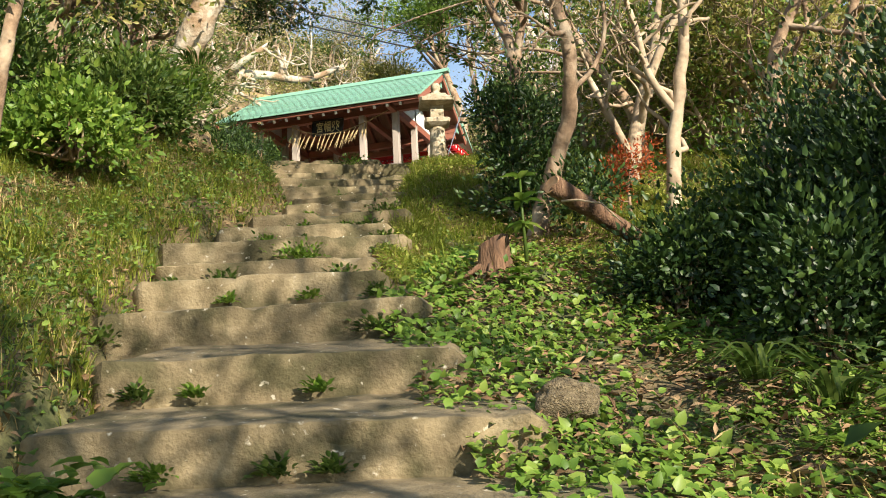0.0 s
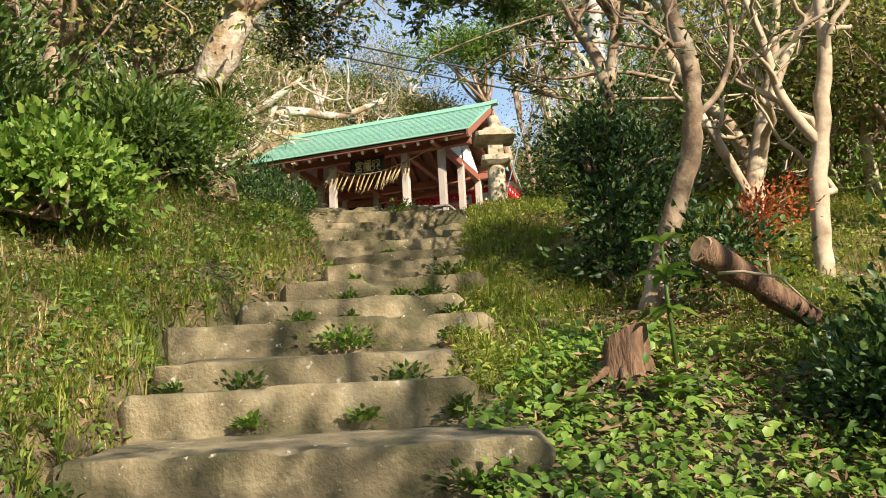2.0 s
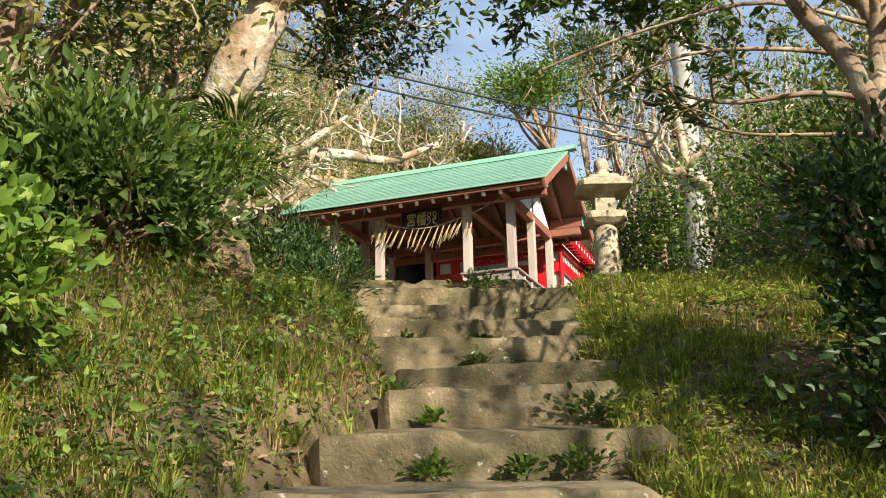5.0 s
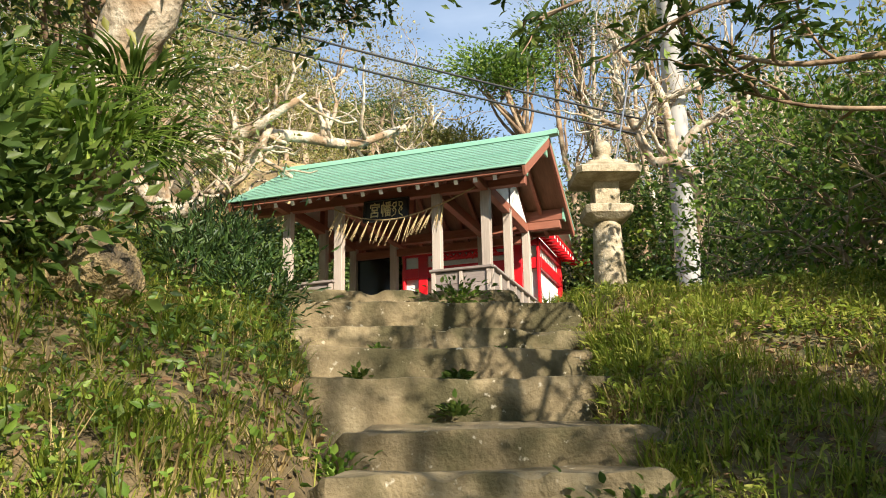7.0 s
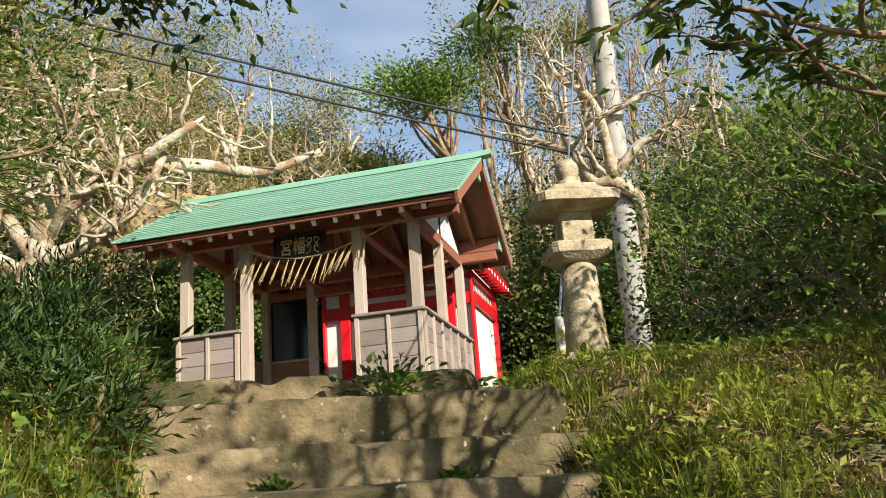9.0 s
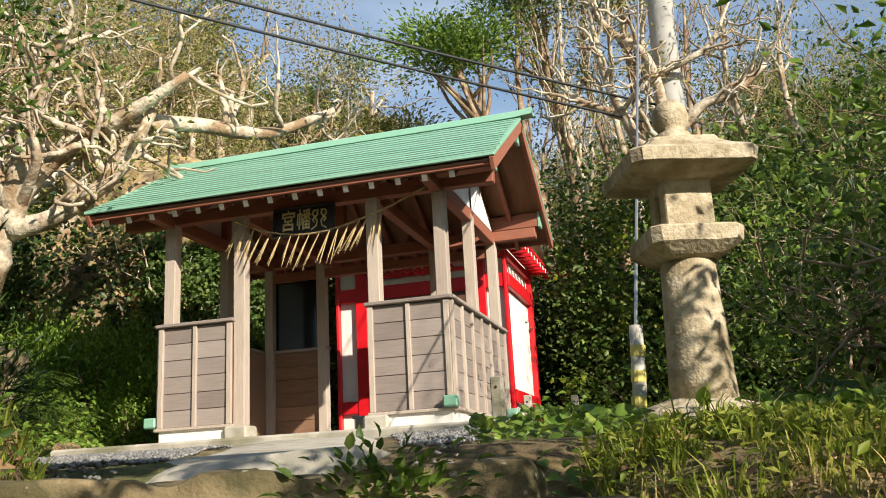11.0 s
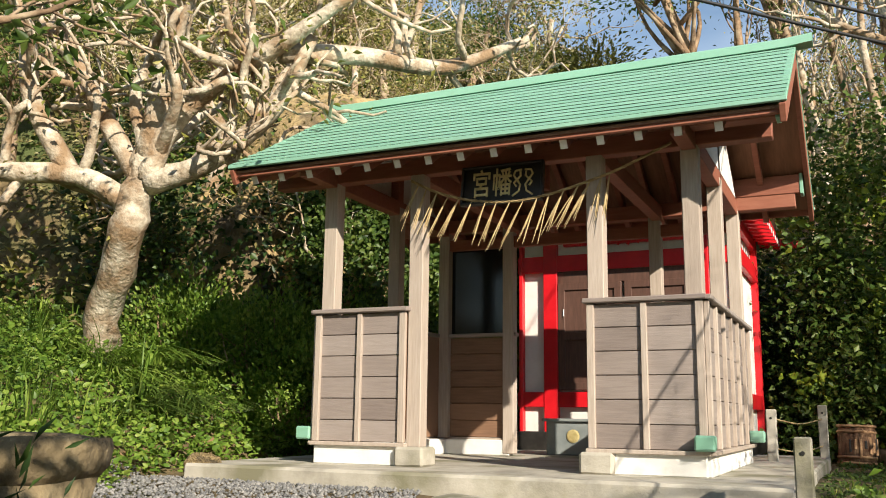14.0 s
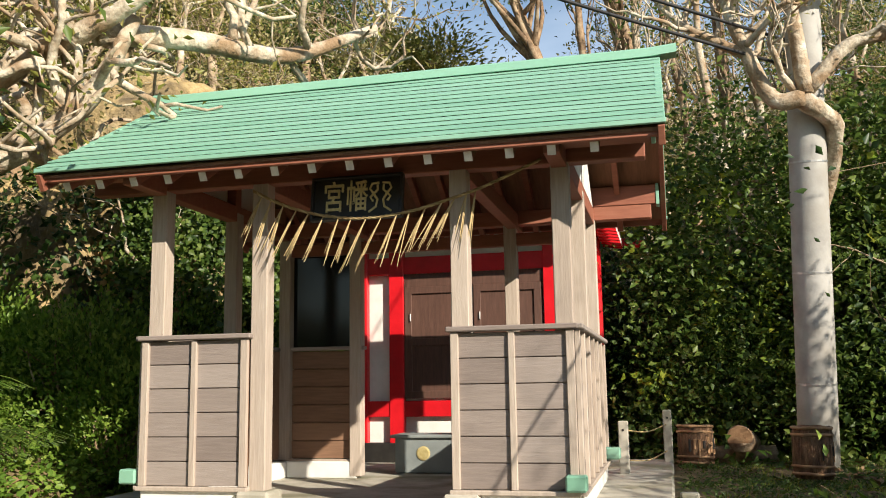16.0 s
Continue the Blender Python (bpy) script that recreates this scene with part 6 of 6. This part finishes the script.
Shape().rings([(0.236, 4.565), (0.262, 4.6), (0.268, 4.66), (0.26, 4.695), (0.18, 4.69), (0.13, 4.62)], 28, 0.35, pose(-6.77, 11.35, 0.035)).rough(0.02, 4).made("rim", M_ROCK, basin, "worn thick stone rim", smooth=True)

stump = thing("tree_stump", (-1.2, 5.15, 1.95), "sawn tree stump with splayed roots", "tree stump")
v, f = [], []
for i, (r, z) in enumerate(((0.115, 1.7), (0.09, 1.78), (0.078, 1.86), (0.073, 1.94), (0.07, 2.0), (0.066, 2.007))):
    for j in range(28):
        a = 2 * math.pi * j / 28
        lob = 1 + (0.16 if i < 3 else 0.07) * math.sin(a * 5 + 0.7) + 0.05 * math.sin(a * 9)
        v.append((-1.19 + r * lob * math.cos(a) * 1.2, 5.08 + r * lob * math.sin(a) * 1.0, z + 0.04 + (0.03 * math.cos(a) if i > 3 else 0)))
    if i:
        f += [((i - 1) * 28 + j, (i - 1) * 28 + (j + 1) % 28, i * 28 + (j + 1) % 28, i * 28 + j) for j in range(28)]
Shape().add(v, f).rough(0.008, 16).made("stump_bark", M_STUMP, stump, smooth=True)
Shape().add(v[-28:], [tuple(range(28))]).made("cut_face", M_CUT, stump, "pale sawn face")
for k, (a, ln) in enumerate(((-2.5, 0.26), (-1.5, 0.2), (0.2, 0.16), (-3.0, 0.22))):
    Shape().tube([(-1.2 + math.cos(a) * q * ln, 5.08 + math.sin(a) * q * ln, 1.9 - 0.08 * q + 0.02 * math.sin(q * 6 + k)) for q in (0.25, 0.5, 0.75, 1.0)], [0.022, 0.016, 0.011, 0.005], 7).made("root", M_STUMP, stump, smooth=True)
log = thing("fallen_log", (-0.6, 5.5, 2.1), "sawn brown log lying on the slope", "log")
la, lb = np.array((-0.86, 5.33, 2.40)), np.array((-0.42, 5.85, 2.12))
Shape().tube([la + (lb - la) * q for q in np.linspace(0, 1, 7)], np.linspace(0.066, 0.056, 7), 16).rough(0.012, 12).made("bark", M_STUMP, log, smooth=True)
lw = unit(la - lb)
Shape().tube([la - lw * 0.002, la + lw * 0.006], [0.062, 0.059], 16).rough(0.006, 20).made("cut_end", M_CUT, log, "orange-brown sawn end")
Shape().tube([la + (0.06, -0.05, -0.12), la + (0.16, -0.09, -0.13), la + (0.3, -0.1, -0.17), la + (0.42, -0.02, -0.3)], [0.008, 0.007, 0.006, 0.003], 6).made("dead_twig", M_BARK_GREY, log, smooth=True)

# big-leaved plant and step weeds
def rosette(name, label, at, leaves, length, width, seed, mat, stem=0.0, tiers=2):
    rng = np.random.default_rng(seed)
    ob = thing(name, at, label, "plant")
    pos, way, ln = [], [], []
    for t in range(tiers):
        for k in range(leaves):
            a = 2 * math.pi * (k + 0.5 * t) / leaves + rng.normal(0, 0.2)
            pos.append(np.array(at) + (0, 0, stem * (1 - 0.3 * t)))
            way.append((math.cos(a), math.sin(a), 0.35 - 0.25 * t + rng.normal(0, 0.12)))
            ln.append(length * rng.uniform(0.75, 1.15))
    v, t = broad_leaf_mesh(rng, np.array(pos), np.array(way), np.array(ln), width, 0.95)
    tri_mesh("leaves", v, t, mat, ob)
    if stem:
        Shape().tube([np.array(at) + (0.01, 0, -0.05), np.array(at) + (0, 0.01, stem * 0.5), np.array(at) + (0, 0, stem)], [0.012, 0.009, 0.007], 6).made("stalk", M_LEAF, ob, smooth=True)
    return ob


rosette("big_leaf_plant", "broad-leaved sapling with large bright leaves", (-1.0, 5.05, 1.95), 6, 0.13, 0.5, 1, M_LEAF_LIT, 0.44, 3)
for k, (x, y, z, s) in enumerate(((-1.0, 4.9, 1.9, 0.1), (-1.35, 4.75, 1.8, 0.09), (-0.2, 4.3, 1.5, 0.1), (0.35, 4.0, 1.35, 0.1))):
    rosette("leafy_seedling", "young broad-leaved seedling among the creepers", (x, y, float(ground_z(x, y))), 6, s, 0.55, 10 + k, M_LEAF_LIT, 0.12, 2)
rng = np.random.default_rng(9)
hy = thing("broad_leaf_clump", (-1.82, 2.2, 0.8), "clump of scalloped bright green leaves beside the bottom step", "plant")
n = 150
p = np.array((-1.86, 2.22, 0.86)) + rng.normal(0, 1, (n, 3)) * (0.13, 0.09, 0.07)
v, t = broad_leaf_mesh(rng, p, rng.normal(0, 1, (n, 3)) * (1, 1, 0.3) + (0, -0.3, 0.2), 0.085 * rng.uniform(0.6, 1.2, n), 0.95, 0.9)
tri_mesh("leaves", v, t, M_LEAF_LIT, hy)
def fern(at, seed, size):
    """Arching fronds with paired leaflets."""
    rng = np.random.default_rng(seed)
    ob = thing("fern", at, "small bright green fern among dry litter", "fern")
    pos, way, ln, st = [], [], [], Shape()
    for k in range(7):
        a = 2 * math.pi * k / 7 + rng.normal(0, 0.25)
        o, s = np.array((math.cos(a), math.sin(a), 0)), np.array((-math.sin(a), math.cos(a), 0))
        rib = [np.array(at) + o * size * q + (0, 0, size * (0.9 * q - 0.75 * q * q) + 0.005) for q in np.linspace(0, 1, 13)]
        st.tube(rib, np.linspace(0.003, 0.001, 13), 4)
        for i in range(2, 13):
            for side in (-1, 1):
                pos.append(rib[i])
                way.append(s * side + o * 0.45 + (0, 0, 0.1))
                ln.append(size * 0.28 * (1 - (i / 13) ** 2) + 0.008)
    v, t = leaf_mesh(rng, np.array(pos), np.array(way), np.array(ln), 0.3, 0.95)
    tri_mesh("leaflets", v, t, M_LEAF_LIT, ob)
    st.made("stalks", M_LEAF, ob, smooth=True)


for k, (x, y, s) in enumerate(((0.35, 3.25, 0.2), (0.55, 3.05, 0.22), (0.78, 2.9, 0.22), (0.1, 3.5, 0.16))):
    fern((x, y, float(ground_z(x, y))), 50 + k, s)
cover("dry_straw", "matted dry straw and needles on the earth", 330, 9000, (-0.1, 1.6, 1.5, 3.2), 0.13, 0.05, M_DRY, keep=right_of, height=0.05, lift=0.0)
# weeds in the joints of the steps
rng = np.random.default_rng(10)
WEEDS = [(1, 0.3, 0.05), (1, 0.52, 0.05), (1, 0.62, 0.05), (2, 0.15, 0.05), (2, 0.3, 0.04), (2, 0.62, 0.04), (3, 0.85, 0.08), (4, 0.4, 0.05), (4, 0.7, 0.05), (5, 0.35, 0.11), (5, 0.12, 0.06), (5, 0.85, 0.1), (6, 0.55, 0.12), (6, 0.6, 0.1), (6, 0.9, 0.07), (7, 0.3, 0.1), (7, 0.5, 0.06), (7, 0.95, 0.08),
         (8, 0.35, 0.07), (8, 0.6, 0.06), (8, 0.75, 0.09), (9, 0.25, 0.05), (9, 0.85, 0.14), (9, 0.95, 0.12), (11, 0.5, 0.05), (12, 0.25, 0.05), (12, 0.55, 0.05), (13, 0.35, 0.05), (13, 0.7, 0.04), (15, 0.72, 0.16), (15, 0.78, 0.13), (15, 0.05, 0.14), (14, 0.1, 0.1), (10, 0.05, 0.1), (4, 0.97, 0.08), (3, 0.05, 0.08)]
for si, u, s in WEEDS:
    (ax, ay), (bx, by), zt = STEPS[si]
    x, y = ax + (bx - ax) * u, ay + (by - ay) * u
    z = zt - 0.16 if si not in (15,) else zt - 0.1
    ob = thing("step_weed", (x, y - 0.04, z), "small green weed growing in a step joint", "weed", group="weeds in the step joints")
    s *= 0.8
    n = int(40 + s * 800)
    p = np.array((x, y - 0.05, z + s * 0.35)) + rng.normal(0, 1, (n, 3)) * (s * 0.75, s * 0.3, s * 0.38)
    p[:, 2] = np.maximum(p[:, 2], z)
    way = p - np.array((x, y - 0.02, z - 0.02)) + rng.normal(0, 0.3, (n, 3)) * s
    v, t = broad_leaf_mesh(rng, p, way, 0.034 * rng.uniform(0.6, 1.4, n), 0.6, 0.8)
    tri_mesh("leaves", v, t, M_LEAF_LIT if rng.random() < 0.6 else M_LEAF, ob)

# ---- behind the pavilion: posts, rope, barrels ----
def short_post(at, hgt, w=0.09):
    ob = thing("marker_post", at, "short square whitewashed stone post", "post", group="posts round the shrine")
    Shape().box((at[0], at[1], at[2] + hgt / 2), (w, w, hgt), 0.008).rough(0.003, 15).made("post_body", M_SLAB, ob)
    Shape().rings([(0.011, 0), (0.011, 0.006)], 10, 0, pose(at[0], at[1] - w / 2 + 0.001, at[2] + hgt - 0.08, 90, 0, 0)).made("eyelet", M_DARK, ob, "dark rope eyelet")


for at, hgt in (((-4.70, 14.42, 4.3), 0.42), ((-5.2, 18.35, 4.3), 0.6), ((-4.81, 19.62, 4.3), 0.66)):
    short_post(at, hgt)
rope2 = thing("boundary_rope", (-4.9, 18.5, 4.8), "thin pale rope strung between the short posts", "rope")
for z in (4.82, 4.55):
    Shape().tube(spline([(-5.2, 18.35, z), (-5.0, 19.0, z - 0.05), (-4.81, 19.62, z)], 12), [0.006] * 12, 5).made("rope_span", M_STRAW, rope2)


def barrel(at, sd, r=0.2, hgt=0.46):
    ob = thing("straw_barrel", at, "old weathered straw-wrapped barrel with rope hoops", "barrel")
    m = pose(*at, sd * 2 - 3, 2, sd * 40)
    Shape().rings([(r * 0.88, 0), (r * 0.97, hgt * 0.16), (r, hgt * 0.5), (r * 0.98, hgt * 0.84), (r * 0.92, hgt), (r * 0.84, hgt), (r * 0.82, hgt - 0.04), (r * 0.2, hgt - 0.04)], 28, 0, m).rough(0.014, 9).made("cask", M_STUMP, ob, smooth=True)
    for z in (0.06, 0.2, 0.8, 0.93):
        Shape().rings([(r * 0.98, hgt * z), (r * 1.05, hgt * z + 0.008), (r * 1.05, hgt * z + 0.022), (r * 0.98, hgt * z + 0.03)], 28, 0, m).rough(0.008, 10).made("hoop", M_CUT, ob, smooth=True)
    for k in range(9):
        a = -2.6 + k * 0.27
        Shape().box((math.cos(a) * r * 1.005, math.sin(a) * r * 1.005, hgt * (0.5 + 0.05 * math.sin(k * 2.3))), (0.03, 0.014, hgt * (0.3 + 0.12 * math.sin(k * 3.7))), 0.004, m @ pose(0, 0, 0)).made("straw_strip", M_DARK if k % 3 == 0 else M_CUT, ob)


barrel((-4.52, 20.65, 4.3), 1)
barrel((-3.45, 19.4, 4.3), 2, 0.19, 0.5)
disc = thing("cut_log", (-4.05, 20.9, 4.3), "short sawn log showing its pale round end", "log")
Shape().tube([(-4.02, 20.75, 4.6), (-3.9, 21.3, 4.5)], [0.15, 0.15], 22).rough(0.008, 8).made("bark", M_BARK, disc, smooth=True)
Shape().tube([(-4.024, 20.742, 4.6), (-4.022, 20.752, 4.6)], [0.138, 0.142], 22).made("cut_end", M_CUT, disc, "pale sawn end")
Shape().tube([(-4.3, 21.1, 4.38), (-3.6, 21.2, 4.38)], [0.12, 0.12], 14).rough(0.01, 8).made("lower_log", M_BARK, disc, smooth=True)

# cables
for dz, nm in ((0.0, "power_cable"), (0.3, "power_cable")):
    a, b = np.array((-26.0, -0.6, 13.1 + dz)), np.array((-3.3, 20.05, 8.68 + dz))
    q = np.linspace(0, 1, 40)[:, None]
    pts = a + (b - a) * q
    pts[:, 2] -= 4 * 0.75 * (q * (1 - q))[:, 0]
    ob = thing(nm, tuple(b), "black sagging power cable reaching the pole", "cable", group="cables over the shrine")
    Shape().tube(pts, [0.018] * 40, 6).made("line", M_WIRE, ob, smooth=True)
    Shape().tube([b, b + (0.1, 0.0, 0)], [0.03, 0.03], 8).made("insulator", M_WHITE, ob)

# ivy and large pale leaves on the wood's edge by the shrine
rng = np.random.default_rng(33)
n = 1100
c = np.stack((rng.uniform(-5.2, -1.0, 90), rng.uniform(21.2, 22.2, 90), rng.uniform(4.6, 8.2, 90)), 1)
c = np.repeat(c, 29, 0)[:n] + rng.normal(0, 0.16, (n, 3))
v, t = broad_leaf_mesh(rng, c, rng.normal(0, 1, (n, 3)) * (1, 0.5, 0.5) + (0, -0.8, -0.2), 0.12 * rng.uniform(0.6, 1.3, n), 0.85, 0.35)
tagged(tri_mesh("vine_leaves", v, t, M_LEAF_YELLOW), "large yellow-green vine leaves at the wood's edge", "vine", kind="stuff")
n = 26000
c = np.stack((rng.uniform(-12.5, 1.0, 420), np.zeros(420), rng.uniform(4.4, 8.0, 420)), 1)
c[:, 1] = np.interp(c[:, 0], HILL_X, HILL_Y) + 0.25 + rng.uniform(-0.5, 0.3, 420)
c[:, 2] = ground_z(c[:, 0], c[:, 1]) + rng.uniform(0.0, 2.6, 420)
c = np.repeat(c, 62, 0)[:n] + rng.normal(0, 0.24, (n, 3))
v, t = leaf_mesh(rng, c, rng.normal(0, 1, (n, 3)) * (1, 0.6, 0.6) + (0, -0.7, -0.2), 0.1 * rng.uniform(0.6, 1.3, n), 0.7, 0.4)
tagged(tri_mesh("ivy_wall", v, t, M_LEAF_DARK), "dark ivy hanging over the foot of the hill", "ivy", kind="stuff")
n = 24000
c = np.stack((rng.uniform(-5.2, -0.4, 240), rng.uniform(21.0, 22.0, 240), rng.uniform(4.4, 8.7, 240)), 1)
c = np.repeat(c, 100, 0)[:n] + rng.normal(0, 0.26, (n, 3))
v, t = leaf_mesh(rng, c, rng.normal(0, 1, (n, 3)) * (1, 0.6, 0.6) + (0, -0.7, -0.2), 0.095 * rng.uniform(0.6, 1.3, n), 0.65, 0.4)
tagged(tri_mesh("ivy_wall", v, t, M_LEAF), "dark creepers closing the wood's edge beside the shrine", "ivy", kind="stuff")
cover("forest_floor", "dead leaves and low growth on the forest floor", 401, 60000, (-24, 14, -8, 34), 0.14, 0.5, M_LITTER, keep=lambda x, y: ~((x > -9.6) & (x < -3.2) & (y > 10.4) & (y < 22)) & ~((x > -5.5) & (x < 0.3) & (y > 0) & (y < 11)), height=0.03, lift=0.0)
cover("forest_floor", "low green growth on the forest floor", 402, 60000, (-24, 14, -8, 34), 0.12, 0.5, M_LEAF, keep=lambda x, y: ~((x > -9.6) & (x < -3.2) & (y > 10.4) & (y < 22)) & ~((x > -5.5) & (x < 0.3) & (y > 0) & (y < 11)), height=0.15)

# bushes beside the pole
for at, rad, sd, leaf, cl in (((-1.3, 12.9, 4.15), (0.7, 0.7, 1.6), 701, M_LEAF, 120), ((-1.9, 16.0, 4.2), (0.7, 0.8, 1.7), 702, M_LEAF, 110)):
    thicket("woodland_thicket", "tangled thicket of thin branches and green leaves", at, rad[2] * 1.35, sd, M_BARK_GREY, leaf, per=7)

# green bushes behind the pavilion, at the foot of the cliff
# they stand in the pavilion's shade; the sunlit leaf colour brightens them
for at, rad, sd in (((-9.75, 17.4, 4.5), (0.6, 0.5, 1.1), 801), ((-9.9, 18.5, 4.8), (0.6, 0.5, 1.4), 802), ((-10.3, 17.4, 4.9), (0.8, 0.6, 1.0), 803), ((-9.5, 19.4, 5.0), (0.7, 0.4, 1.5), 806), ((-11.2, 17.3, 5.2), (0.7, 0.6, 0.9), 805)):
    shrub("cliff_bush", "leafy green bush at the foot of the cliff, coloured as sunlit", at, rad, sd, M_LEAF_LIT, clumps=120, per=80, size=0.055, width=0.55, clump_r=0.14, broad=True)
for k, (x, y, z) in enumerate(((-11.3, 15.9, 5.25), (-10.9, 15.9, 5.15), (-10.5, 15.9, 5.05), (-10.7, 16.2, 5.4), (-10.1, 16.0, 4.95), (-11.6, 15.8, 5.3), (-10.3, 15.6, 4.85))):
    strap_plant("arching_grass_clump", "lush clump of long arching grass below the pale tree", (x, y, max(z - 0.15, float(ground_z(x, y)))), 110, 0.75, 0.02, 820 + k, M_LEAF_LIT if k % 2 else M_LEAF, spread=0.5, lift=0.85)
rng = np.random.default_rng(91)
n = 26000
c = np.stack((rng.uniform(-10.3, -7.9, 330), rng.uniform(18.0, 18.4, 330), rng.uniform(4.5, 7.6, 330)), 1)
c[:, 1] += np.interp(c[:, 0], (-10.3, -9.4, -8.2), (0.0, 0.75, 2.0))
c = np.repeat(c, 80, 0)[:n] + rng.normal(0, 0.15, (n, 3)) * (1, 0.6, 1)
v, t = broad_leaf_mesh(rng, c, rng.normal(0, 1, (n, 3)) * (1, 0.5, 0.6) + (0, -0.6, -0.4), 0.065 * rng.uniform(0.6, 1.3, n), 0.8, 0.6, face=np.array((0.5, -0.7, 0.4)))
tagged(tri_mesh("cliff_ivy", v, t, M_LEAF), "green ivy hanging over the cliff behind the pavilion", "ivy", kind="stuff")
